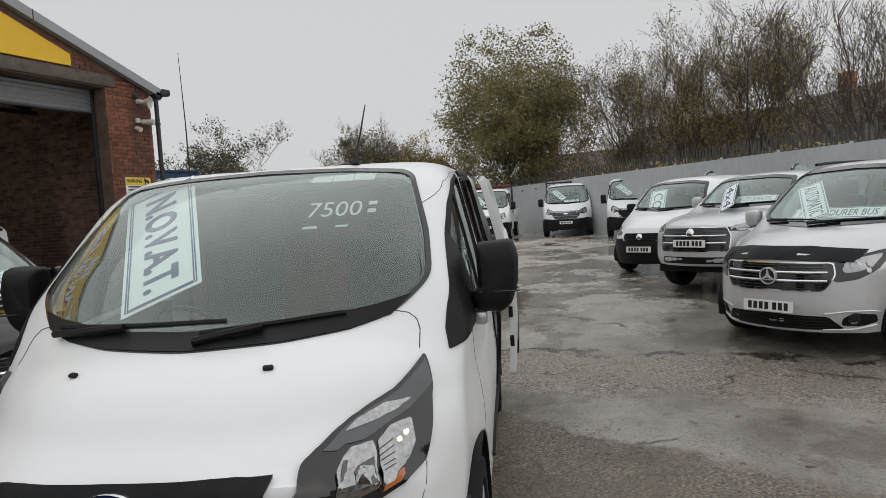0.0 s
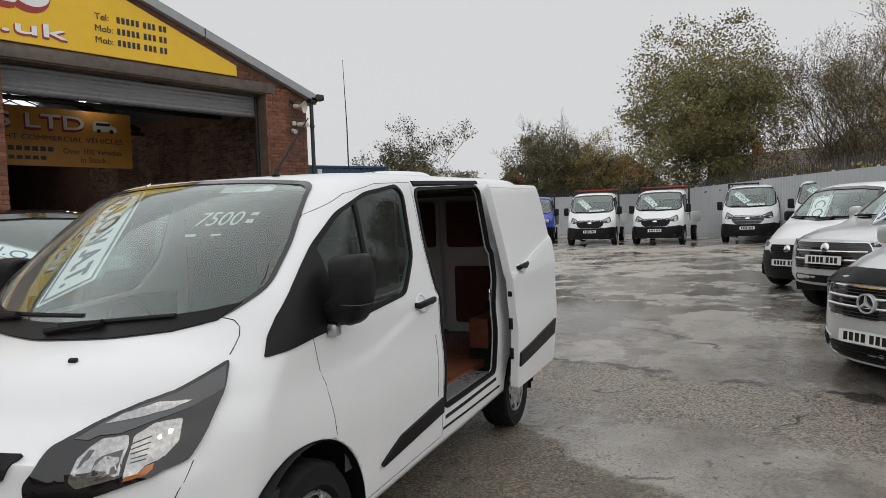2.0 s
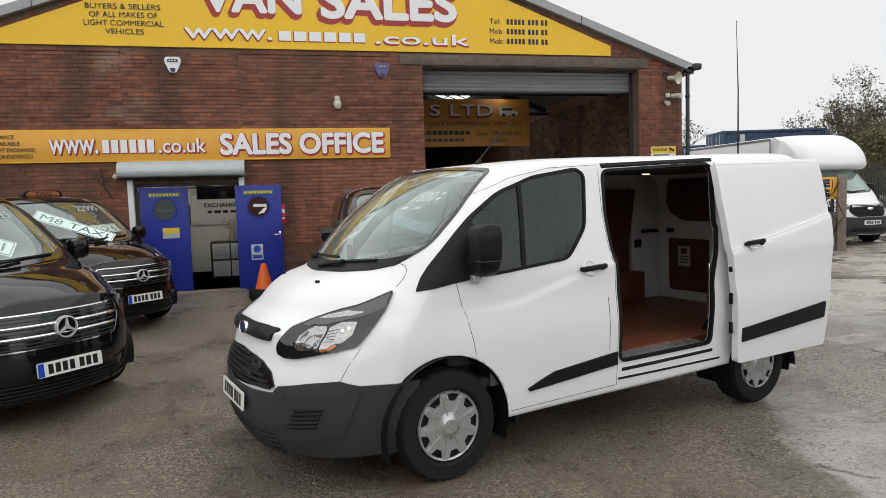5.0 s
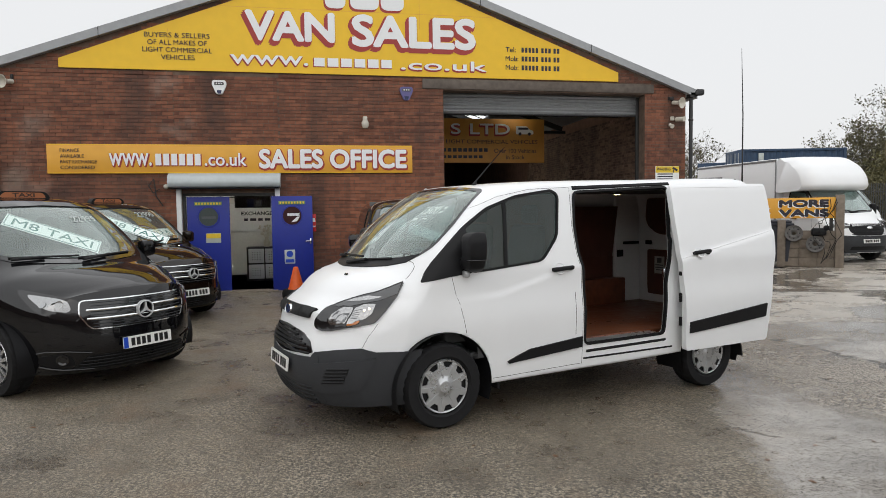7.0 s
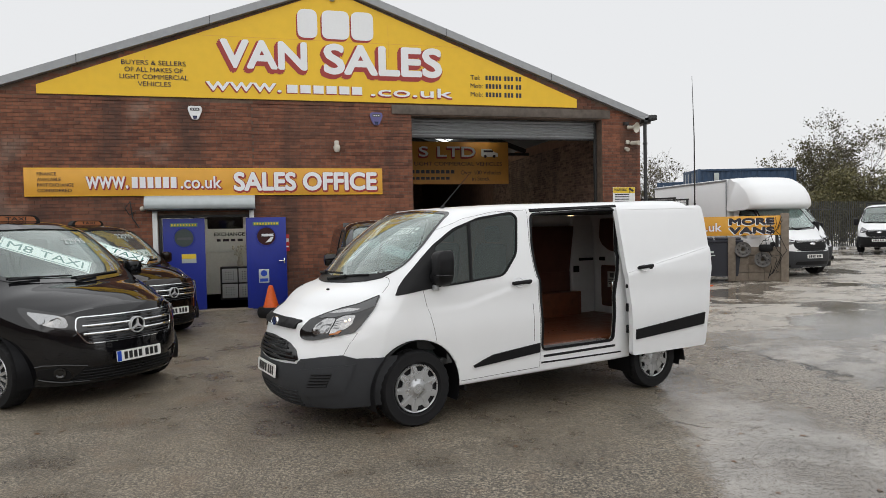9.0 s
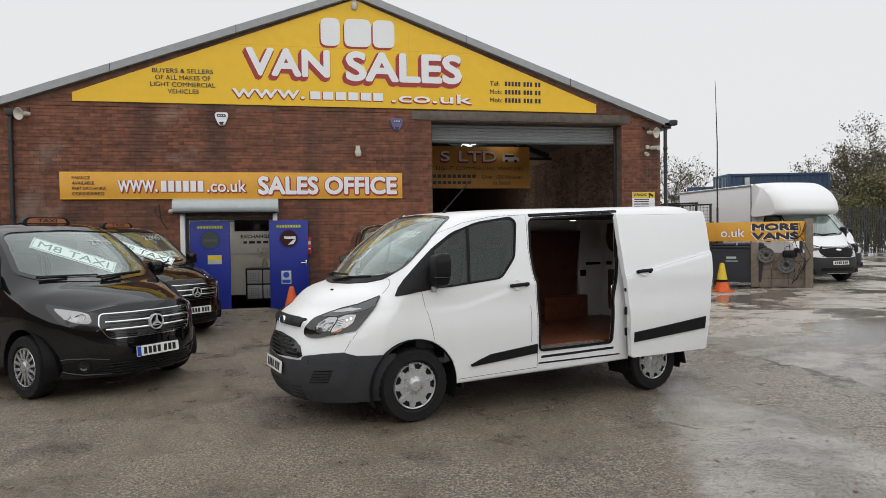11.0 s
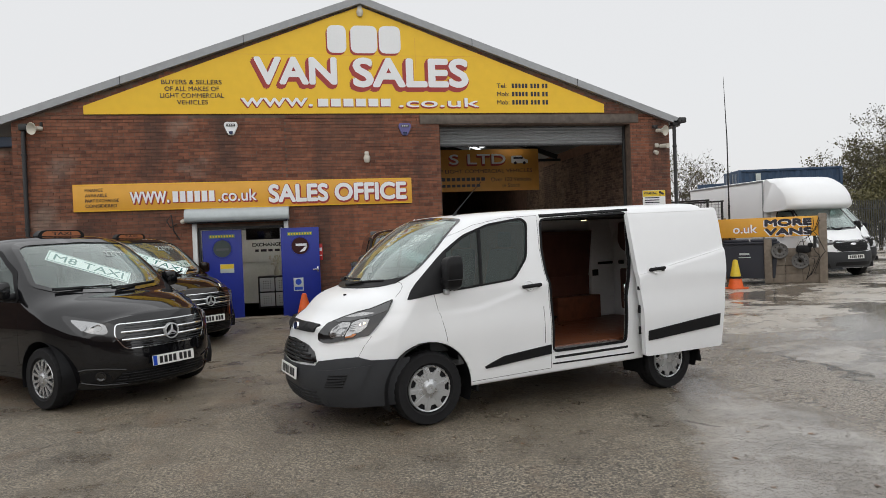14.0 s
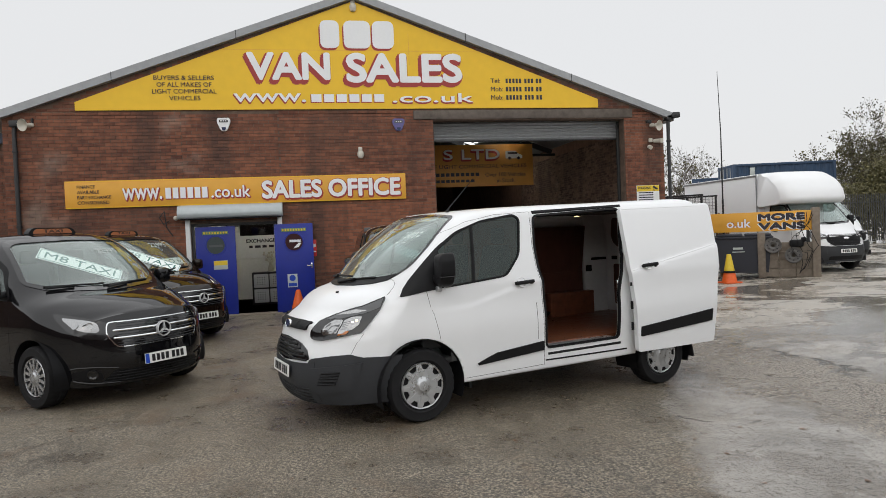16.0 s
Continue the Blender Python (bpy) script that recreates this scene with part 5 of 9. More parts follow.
SMALLVAN = dict(L=4.4, axles=(0.88, 3.64), wrap=0.14, bow=0.36, bowk=2.6, fade=1.0, cut=1.9, cutz=1.15, nu=96, n1=24, n2=26, nc=28,
                top=[(0, 0.90), (0.12, 0.98), (0.5, 1.10), (0.80, 1.17), (0.95, 1.26), (1.2, 1.50), (1.45, 1.70), (1.65, 1.78), (2.0, 1.83), (3.2, 1.85), (4.0, 1.83), (4.4, 1.78)],
                width=[(0, 0.74), (0.3, 0.84), (0.8, 0.90), (1.4, 0.916), (4.4, 0.89)],
                bot=[(0, 0.22), (0.5, 0.23), (1.3, 0.30), (4.4, 0.34)],
                tum=[(0.2, 0.94), (0.5, 0.98), (0.8, 1.0), (1.1, 0.97), (1.5, 0.89), (1.8, 0.80)],
                z0=[(0, 0.72), (0.5, 0.88), (1.0, 1.0), (1.4, 1.3), (1.8, 1.58), (4.4, 1.6)], p=[(0, 2.5), (0.8, 2.9), (1.4, 3.2), (4.4, 3.4)],
                nose=[(0.2, 0.10), (0.35, 0.02), (0.5, 0.0), (0.7, 0.03), (0.9, 0.12), (1.0, 0.2)], tail=[(0.3, 0.0), (0.9, 0.0), (1.8, 0.15)],
                screen=[(-0.58, 1.225), (0, 1.19), (0.58, 1.225), (0.74, 1.31), (0.62, 1.70), (0.3, 1.745), (-0.3, 1.745), (-0.62, 1.70), (-0.74, 1.31)],
                win=[(1.3, 1.14), (1.5, 1.44), (1.8, 1.64), (2.2, 1.67), (2.25, 1.16)], win2=[(2.4, 1.18), (2.38, 1.66), (3.2, 1.67), (3.25, 1.20)],
                lamp=[(0.44, 0.82), (0.46, 0.76), (0.62, 0.75), (0.84, 0.83), (0.95, 0.93), (0.75, 0.91)],
                grille=[(-0.34, 0.66), (0.34, 0.66), (0.40, 0.75), (0.34, 0.80), (-0.34, 0.80), (-0.40, 0.75)],
                intake=[(-0.5, 0.26), (0.5, 0.26), (0.46, 0.38), (-0.46, 0.38)], plate=0.50,
                bump=[(0.36, 0.22), (1.02, 0.24), (1.02, 0.36), (1.10, 0.60), (0.80, 0.68), (0.36, 0.70)],
                bumpf=[(-0.52, 0.22), (0.52, 0.22), (0.52, 0.66), (-0.52, 0.66)], arch=(0.38, 0.33), wr=0.32)


def place(x, y, heading):
    """The pose of a vehicle whose front axle's middle stands at x, y."""
    return pose(x, y, ground_z(x, y), 0, 0, heading)


def from_nose(spec, x, y, heading):
    a = radians(heading)
    k = spec["axles"][0]
    return place(x - k * math.cos(a), y - k * math.sin(a), heading)


M_TAXIFACE = mat("dull_orange_face", (0.36, 0.125, 0.045), 0.45, var=0.1)


def taxi_sign(b, car):
    hit, nn = b.ray(*b.plane("T", 2.16, 0))
    bm = B()
    prism(bm, rounded([(-0.31, 0), (0.31, 0), (0.25, 0.085), (-0.25, 0.085)], 0.05), 0.12, Matrix.Translation(hit + Vector((-0.06, 0, -0.01))) @ Matrix(((0, 0, 1, 0), (1, 0, 0, 0), (0, 1, 0, 0), (0, 0, 0, 1))))
    s = part("roof_sign", bm, M_PLASTB, car, "black and orange roof sign")
    bm = B()
    prism(bm, rounded([(-0.255, 0.013), (0.255, 0.013), (0.21, 0.072), (-0.21, 0.072)], 0.03), 0.008, Matrix.Translation(hit + Vector((0.056, 0, -0.01))) @ Matrix(((0, 0, 1, 0), (1, 0, 0, 0), (0, 1, 0, 0), (0, 0, 0, 1))))
    part("sign_face", bm, M_TAXIFACE, s)
    bm = text_bm("TAXI", 0.24, 0.042, 0.003, 0.015, Matrix.Translation(hit + Vector((0.066, 0, 0.033))) @ Matrix(((0, 0, 1, 0), (1, 0, 0, 0), (0, 1, 0, 0), (0, 0, 0, 1))))
    part("letters", bm, M_PLATEB, s)


def screen_card(spec, v0, v1, z0, z1, tilt, back=0.06):
    """The corners of a card leaning behind the windscreen, tilted in its plane."""
    top = curve(spec["top"])
    uu = np.linspace(0.3, 2.2, 200)
    zz = top(uu)

    def at(v, z):
        return float(uu[np.argmin(abs(zz - z))]) + spec["wrap"] * (v / 0.9) ** 2 + back
    h = z1 - z0
    dz = math.tan(radians(tilt)) * (v1 - v0)
    dv = -math.tan(radians(tilt)) * h * 0.5
    pts = [(v0, z0), (v1, z0 + dz), (v0 + dv, z1)]
    return [(at(v, z), v, z) for v, z in pts]


# ---- ground ----
def ground_mat():
    m = bpy.data.materials.new("wet_yard")
    m.use_nodes = True
    n, l = m.node_tree.nodes, m.node_tree.links
    b = n["Principled BSDF"]
    pos = n.new("ShaderNodeNewGeometry").outputs["Position"]

    def noise_at(scale, detail=5, rough=0.55):
        t = n.new("ShaderNodeTexNoise")
        t.inputs["Scale"].default_value, t.inputs["Detail"].default_value, t.inputs["Roughness"].default_value = scale, detail, rough
        l.new(pos, t.inputs["Vector"])
        return t.outputs[0]

    def rng(src, a, b2, c=0.0, d=1.0):
        r = n.new("ShaderNodeMapRange")
        for k, v in enumerate((a, b2, c, d), 1):
            r.inputs[k].default_value = v
        l.new(src, r.inputs[0])
        return r.outputs[0]

    def math2(op, a, b2):
        q = n.new("ShaderNodeMath")
        q.operation = op
        for k, v in enumerate((a, b2)):
            if isinstance(v, (int, float)):
                q.inputs[k].default_value = v
            else:
                l.new(v, q.inputs[k])
        return q.outputs[0]

    def mixc(f, a, b2):
        q = n.new("ShaderNodeMix")
        q.data_type = "RGBA"
        l.new(f, q.inputs[0])
        for k, v in ((6, a), (7, b2)):
            if isinstance(v, tuple):
                q.inputs[k].default_value = (*v, 1)
            else:
                l.new(v, q.inputs[k])
        return q.outputs[2]
    def cells(scale, feature="F1", warp=0.0):
        v = n.new("ShaderNodeTexVoronoi")
        v.feature = feature
        v.inputs["Scale"].default_value = scale
        src = pos
        if warp:
            w = n.new("ShaderNodeTexNoise")
            w.inputs["Scale"].default_value, w.inputs["Detail"].default_value = 1.3, 6
            l.new(pos, w.inputs["Vector"])
            mx = n.new("ShaderNodeVectorMath")
            mx.operation = "MULTIPLY_ADD"
            l.new(w.outputs["Color"], mx.inputs[0])
            mx.inputs[1].default_value = (warp, warp, warp)
            l.new(pos, mx.inputs[2])
            src = mx.outputs[0]
        l.new(src, v.inputs["Vector"])
        return v
    # chipped tarmac to the west, smoother wet concrete east of its edge
    sep = n.new("ShaderNodeSeparateXYZ")
    l.new(pos, sep.inputs[0])
    edge = math2("ADD", math2("MULTIPLY", sep.outputs[0], 0.92), math2("MULTIPLY", sep.outputs[1], -0.395))
    wob = math2("SUBTRACT", noise_at(1.2), 0.5)
    edge = math2("ADD", edge, math2("MULTIPLY", wob, 0.7))
    conc = rng(math2("ADD", edge, math2("MULTIPLY", math2("SUBTRACT", noise_at(14, 4), 0.5), 0.25)), 4.93, 5.07)
    chip = cells(72)
    stone = chip.outputs["Distance"]
    tone = n.new("ShaderNodeSeparateColor")
    l.new(chip.outputs["Color"], tone.inputs[0])
    clump = noise_at(46, 7, 0.8)
    fine = noise_at(190, 3)
    mid = noise_at(1.1, 11, 0.74)
    big = noise_at(0.33, 5)
    tar = mixc(tone.outputs[0], (0.085, 0.068, 0.047), (0.46, 0.39, 0.29))
    tar = mixc(rng(clump, 0.455, 0.525), (0.024, 0.021, 0.017), tar)
    tar = mixc(math2("MULTIPLY", rng(mid, 0.47, 0.62), 0.66), tar, (0.06, 0.045, 0.031))
    tar = mixc(math2("MULTIPLY", rng(noise_at(0.9, 10, 0.72), 0.54, 0.68), 0.6), tar, (0.15, 0.085, 0.042))
    tar = mixc(math2("MULTIPLY", rng(big, 0.40, 0.62), 0.34), tar, (0.25, 0.207, 0.15))
    cc = mixc(rng(noise_at(0.75, 10, 0.66), 0.34, 0.64), (0.15, 0.134, 0.114), (0.37, 0.342, 0.305))
    cc = mixc(math2("MULTIPLY", rng(noise_at(60, 5, 0.7), 0.50, 0.64), 0.6), cc, (0.085, 0.072, 0.058))
    cc = mixc(math2("MULTIPLY", rng(noise_at(0.5, 11, 0.7), 0.51, 0.56), 0.6), cc, (0.095, 0.074, 0.053))
    cc = mixc(math2("MULTIPLY", math2("MULTIPLY", rng(noise_at(30, 3), 0.62, 0.66), rng(noise_at(0.6, 6), 0.45, 0.6)), 0.9), cc, (0.04, 0.032, 0.025))
    pale = math2("MULTIPLY", rng(math2("ADD", sep.outputs[1], math2("MULTIPLY", wob, 2.0)), -8.0, -5.6), rng(noise_at(1.6, 8, 0.65), 0.36, 0.56, 0.25, 0.8))
    cc = mixc(pale, cc, (0.46, 0.41, 0.345))
    # drier pale islands with a ragged edge, further out in the yard
    dry = math2("MULTIPLY", rng(noise_at(0.42, 12, 0.68), 0.505, 0.53), rng(sep.outputs[0], 3.0, 6.5))
    cc = mixc(math2("MULTIPLY", dry, 0.6), cc, (0.47, 0.44, 0.395))
    # a worn belt of bare stones across the concrete, with a broken dark lip
    lane = math2("ADD", sep.outputs[0], math2("MULTIPLY", math2("SUBTRACT", noise_at(1.9, 7), 0.5), 1.3))
    belt = math2("MULTIPLY", rng(lane, 2.1, 2.5), rng(lane, 3.75, 3.55))
    rough_cc = mixc(rng(clump, 0.45, 0.55), (0.032, 0.026, 0.02), (0.45, 0.39, 0.32))
    cc = mixc(math2("MULTIPLY", belt, 0.95), cc, rough_cc)
    lip = rng(math2("ABSOLUTE", math2("SUBTRACT", lane, 3.68), 0), 0.10, 0.03)
    lip = math2("MULTIPLY", lip, rng(noise_at(2.3, 4), 0.42, 0.52))
    base = mixc(conc, tar, cc)
    # cracks
    crk = cells(0.26, "DISTANCE_TO_EDGE", 0.9).outputs["Distance"]
    crack = math2("MULTIPLY", rng(crk, 0.007, 0.002), rng(noise_at(0.9, 3), 0.50, 0.56))
    crack = math2("MULTIPLY", math2("MAXIMUM", crack, lip), conc)
    base = mixc(math2("MULTIPLY", crack, 0.85), base, (0.03, 0.025, 0.02))
    # standing water and a wet film
    pud = rng(noise_at(0.36, 9, 0.62), 0.535, 0.555)
    pud = math2("MULTIPLY", pud, rng(sep.outputs[0], 2.5, 4.5))
    film = rng(noise_at(0.8, 8, 0.6), 0.16, 0.40)
    base = mixc(math2("MULTIPLY", pud, 0.6), base, (0.038, 0.030, 0.022))
    l.new(base, b.inputs["Base Color"])
    wet = math2("MULTIPLY", film, math2("MULTIPLY", conc, math2("SUBTRACT", 1.0, math2("MULTIPLY", belt, 0.75))))
    wet = math2("MULTIPLY", wet, rng(clump, 0.36, 0.46, 0.55, 1.0))
    wet = math2("MULTIPLY", wet, math2("SUBTRACT", 1.0, math2("MULTIPLY", dry, 0.7)))
    wet = math2("MULTIPLY", wet, math2("SUBTRACT", 1.0, math2("MULTIPLY", pale, 0.85)))
    wet = math2("MAXIMUM", pud, wet)
    damp = rng(mid, 0.42, 0.60, 0.55, 0.24)
    rough = math2("ADD", math2("MULTIPLY", damp, math2("SUBTRACT", 1.0, wet)), math2("MULTIPLY", wet, 0.065))
    l.new(math2("MAXIMUM", rough, 0.04), b.inputs["Roughness"])
    b.inputs["Specular IOR Level"].default_value = 0.75
    grain = math2("ADD", math2("MULTIPLY", clump, 1.6), math2("SUBTRACT", math2("MULTIPLY", fine, 0.3), math2("MULTIPLY", stone, 0.5)))
    hgt = math2("MULTIPLY", grain, math2("SUBTRACT", 1.0, math2("MULTIPLY", wet, 0.93)))
    hgt = math2("SUBTRACT", hgt, math2("MULTIPLY", crack, 1.2))
    bp = n.new("ShaderNodeBump")
    bp.inputs["Strength"].default_value, bp.inputs["Distance"].default_value = 0.8, 0.012
    l.new(hgt, bp.inputs["Height"]), l.new(bp.outputs[0], b.inputs["Normal"])
    return m


def build_ground():
    xs = [-400, -200, -90, -45] + [-24 + 1.0 * k for k in range(22)] + [-2 + 0.4 * k for k in range(30)] + [10 + 1.0 * k for k in range(34)] + [46, 52, 60, 75, 100, 200, 400]
    ys = [-400, -200, -90, -50, -35, -28] + [-24 + 0.6 * k for k in range(75)] + [22, 26, 32, 40, 55, 80, 140, 300, 500]
    verts = [(x, y, ground_z(x, y)) for y in ys for x in xs]
    nx = len(xs)
    faces = [(j * nx + i, j * nx + i + 1, (j + 1) * nx + i + 1, (j + 1) * nx + i) for j in range(len(ys) - 1) for i in range(nx - 1)]
    me = bpy.data.meshes.new("ground")
    me.from_pydata(verts, [], faces)
    tagged(link("ground", me, ground_mat()), "wet tarmac and concrete yard with puddles", "ground", kind="structure")


build_ground()


def debris(name, label, count, seed, area, size, material, flat):
    """Small litter strewn on the yard."""
    rnd = random.Random(seed)
    vs, fs = [], []
    for _ in range(count):
        x, y = rnd.uniform(area[0], area[1]), rnd.uniform(area[2], area[3])
        z = ground_z(x, y) + 0.002
        s, a = size * rnd.uniform(0.5, 1.5), rnd.uniform(0, 6.28)
        h = s * (0.12 if flat else 0.55)
        n0, m = len(vs), 5
        for q in range(m):
            r = s * rnd.uniform(0.6, 1.0) * (0.5 if flat and q % 2 else 1.0)
            vs.append((x + r * math.cos(a + 6.28 * q / m), y + r * math.sin(a + 6.28 * q / m), z + (rnd.uniform(0, h) if flat else 0)))
        vs.append((x, y, z + h))
        fs += [(n0 + q, n0 + (q + 1) % m, n0 + m) for q in range(m)]
    me = bpy.data.meshes.new(name)
    me.from_pydata(vs, [], fs)
    tagged(link(name, me, material, smooth=False), label, name.replace("_", " "), kind="stuff")


debris("fallen_leaves", "wet brown leaves strewn on the yard", 300, 3, (-7, 9, -15, -3), 0.028, mat("wet_leaf", (0.10, 0.045, 0.016), 0.35, var=0.5, scale=4, island=True), True)
debris("pebbles", "small dark stones strewn on the yard", 1100, 4, (-7, 9, -15, -3), 0.011, mat("pebble", (0.10, 0.085, 0.07), 0.6, var=0.6, scale=4, island=True), False)

# ---- building ----
M_BRICK = mat("brick", (0.145, 0.048, 0.028), 0.8, var=0.4, scale=3, bump=0.35, bscale=130, island=True, col2=(0.27, 0.102, 0.054))
M_MORTAR = mat("mortar", (0.14, 0.095, 0.07), 0.9, var=0.45, scale=3, bump=0.3, bscale=150)
def weather(m):
    """Sooty and pale patches over a brick wall."""
    n, l = m.node_tree.nodes, m.node_tree.links
    b = n["Principled BSDF"]
    src = b.inputs["Base Color"].links[0].from_socket
    pos = n.new("ShaderNodeNewGeometry").outputs["Position"]
    for scale, lo, hi, col, amt in ((0.45, 0.52, 0.70, (0.055, 0.035, 0.027), 0.75), (0.7, 0.60, 0.72, (0.42, 0.34, 0.28), 0.45), (2.6, 0.56, 0.72, (0.09, 0.05, 0.035), 0.5), (1.3, 0.50, 0.66, (0.05, 0.03, 0.024), 0.65)):
        t, r, x = n.new("ShaderNodeTexNoise"), n.new("ShaderNodeMapRange"), n.new("ShaderNodeMix")
        t.inputs["Scale"].default_value, t.inputs["Detail"].default_value = scale, 8
        r.inputs[1].default_value, r.inputs[2].default_value, r.inputs[4].default_value = lo, hi, amt
        x.data_type = "RGBA"
        x.inputs[7].default_value = (*col, 1)
        at = pos
        if scale == 1.3:
            mp = n.new("ShaderNodeMapping")
            mp.inputs["Scale"].default_value = (1.0, 1.0, 0.22)
            l.new(pos, mp.inputs[0])
            at = mp.outputs[0]
        l.new(at, t.inputs["Vector"]), l.new(t.outputs[0], r.inputs[0]), l.new(r.outputs[0], x.inputs[0]), l.new(src, x.inputs[6])
        src = x.outputs[2]
    l.new(src, b.inputs["Base Color"])


weather(M_BRICK)
weather(M_MORTAR)
M_CONC = mat("concrete", (0.20, 0.165, 0.13), 0.85, var=0.3, scale=4, bump=0.25, bscale=60)
M_ROOF = mat("roof_sheet", (0.30, 0.31, 0.32), 0.55, var=0.15, scale=3, rvar=0.1)
M_VERGE = mat("verge_trim", (0.30, 0.31, 0.32), 0.5, var=0.12, scale=3)
M_YEL = mat("sign_yellow", (0.80, 0.49, 0.010), 0.45, var=0.05, scale=2)
M_YEL2 = mat("sign_amber", (0.70, 0.35, 0.035), 0.45, var=0.06, scale=2)
M_YEL3 = mat("old_sign_amber", (0.58, 0.27, 0.05), 0.55, var=0.1, scale=2)
M_RED = mat("sign_red", (0.33, 0.03, 0.025), 0.5, var=0.08)
M_SIGNW = mat("sign_white", (0.78, 0.79, 0.80), 0.45, var=0.03)
M_SIGNK = mat("sign_dark", (0.018, 0.017, 0.03), 0.5)
M_SHUT = mat("galvanised", (0.27, 0.28, 0.29), 0.42, metal=0.4, var=0.15, scale=4, rvar=0.1)
M_CANOPY = mat("shutter_box", (0.42, 0.46, 0.47), 0.4, metal=0.2, var=0.1, scale=3)
M_DOORB = mat("blue_door", (0.006, 0.020, 0.25), 0.45, var=0.1, scale=4, rvar=0.08)
M_PVC = mat("white_frame", (0.68, 0.69, 0.69), 0.4, var=0.06)
M_BLACKM = mat("black_metal", (0.015, 0.015, 0.016), 0.5, var=0.2, bump=0.1)
M_WALLIN = mat("inner_wall", (0.62, 0.62, 0.60), 0.8, var=0.08)
M_HALL = mat("hall_wall", (0.26, 0.15, 0.105), 0.85, var=0.4, scale=2, bump=0.3, bscale=50)
M_HALLB = mat("hall_brick", (0.15, 0.085, 0.06), 0.85, var=0.4, scale=3, bump=0.3, bscale=100, island=True, col2=(0.36, 0.24, 0.18))
M_HALLF = mat("hall_floor", (0.06, 0.055, 0.05), 0.6, var=0.3, scale=3)
weather(M_HALLB)
M_TUBE = mat("lit_tube", (1.0, 0.95, 0.82), 0.4, emit=24.0)
M_SKYL = mat("rooflight", (0.75, 0.78, 0.78), 0.5, emit=1.3)
M_CREAM = mat("cream_plastic", (0.55, 0.52, 0.45), 0.45, var=0.1)
M_TRAFFIC = mat("cone_orange", (0.75, 0.12, 0.015), 0.5, var=0.12)
M_CONEY = mat("cone_yellow", (0.70, 0.50, 0.03), 0.5, var=0.12)

X0, X1, AX, AZ, EZ = -8.55, 6.75, -1.02, 7.40, 4.55
OPL, OPR, OPT = 0.77, 5.68, 4.42
DL, DR, DT = -4.84, -2.95, 2.16


def slope(x):
    return AZ - (AZ - EZ) / 7.95 * abs(x - AX)


def wall_block(bm, x0, x1, z0, z1, y0=0.0, y1=0.3):
    box(bm, ((x0 + x1) / 2, (y0 + y1) / 2, (z0 + z1) / 2), (x1 - x0, y1 - y0, z1 - z0))


bm = B()
wall_block(bm, X0, DL, -0.2, 4.6)
wall_block(bm, DL, DR, DT, 4.6)
wall_block(bm, DR, OPL, -0.2, 4.6)
wall_block(bm, OPR, X1, -0.2, 4.6)
wall_block(bm, OPL, OPR, OPT, 4.6)
prism(bm, [(X0, 4.6), (X1, 4.6), (X1, slope(X1) - 0.1), (AX, AZ - 0.1), (X0, slope(X0) - 0.1)], 0.3, Matrix(((1, 0, 0, 0), (0, 0, 1, 0), (0, 1, 0, 0), (0, 0, 0, 1))))
wall = tagged(part("wall_south", bm, M_MORTAR, smooth=False), "red-brown brick gable wall with pale mortar joints", "wall", kind="structure")
bm = B()
for x0, x1 in ((X1 - 0.3, X1), (X0, X0 + 0.3)):
    box(bm, ((x0 + x1) / 2, 12.65, 2.2), (x1 - x0, 24.7, 4.8))
side_wall = tagged(part("wall_side", bm, M_HALL, smooth=False), "brown brick side walls of the workshop", "wall", kind="structure")
bm = B()
box(bm, ((X0 + X1) / 2, 25, 3.2), (X1 - X0, 0.3, 7.0))
tagged(part("wall_north", bm, M_HALL, smooth=False), "dark rear wall of the workshop", "wall", kind="structure")
bm = B()
box(bm, (0.15, 4.8, 2.2), (0.2, 9.0, 4.6))
box(bm, (-4.3, 4.2, 1.4), (8.2, 0.15, 2.9))
tagged(part("partition", bm, M_WALLIN, smooth=False), "painted partition wall of the office", "wall", kind="structure")
bm = B()
box(bm, (-4.2, 2.3, 2.75), (8.4, 3.8, 0.12))
tagged(part("ceiling", bm, M_WALLIN, smooth=False), "office ceiling", "ceiling", kind="structure")
bm = B()
box(bm, ((X0 + X1) / 2, 12.6, 0.0), (X1 - X0 - 0.6, 24.6, 0.1))
tagged(part("floor", bm, M_HALLF, smooth=False), "dark workshop floor", "floor", kind="structure")
# two unseen walls, added south and west to darken reflections in paint and glass
M_OUTER = mat("outer_wall", (0.12, 0.07, 0.052), 0.85, var=0.4, scale=2, bump=0.3, bscale=30)
bm = B()
box(bm, (-6.0, -36.0, 2.4), (40.0, 0.4, 5.2))
tagged(part("wall_street", bm, M_OUTER, smooth=False), "unseen plain brown wall added behind the camera to darken reflections", "wall", kind="structure")
bm = B()
box(bm, (-15.5, -18.0, 1.1), (0.4, 36.0, 2.6))
tagged(part("wall_yard", bm, M_OUTER, smooth=False), "unseen plain brown wall added to the west to darken reflections", "wall", kind="structure")
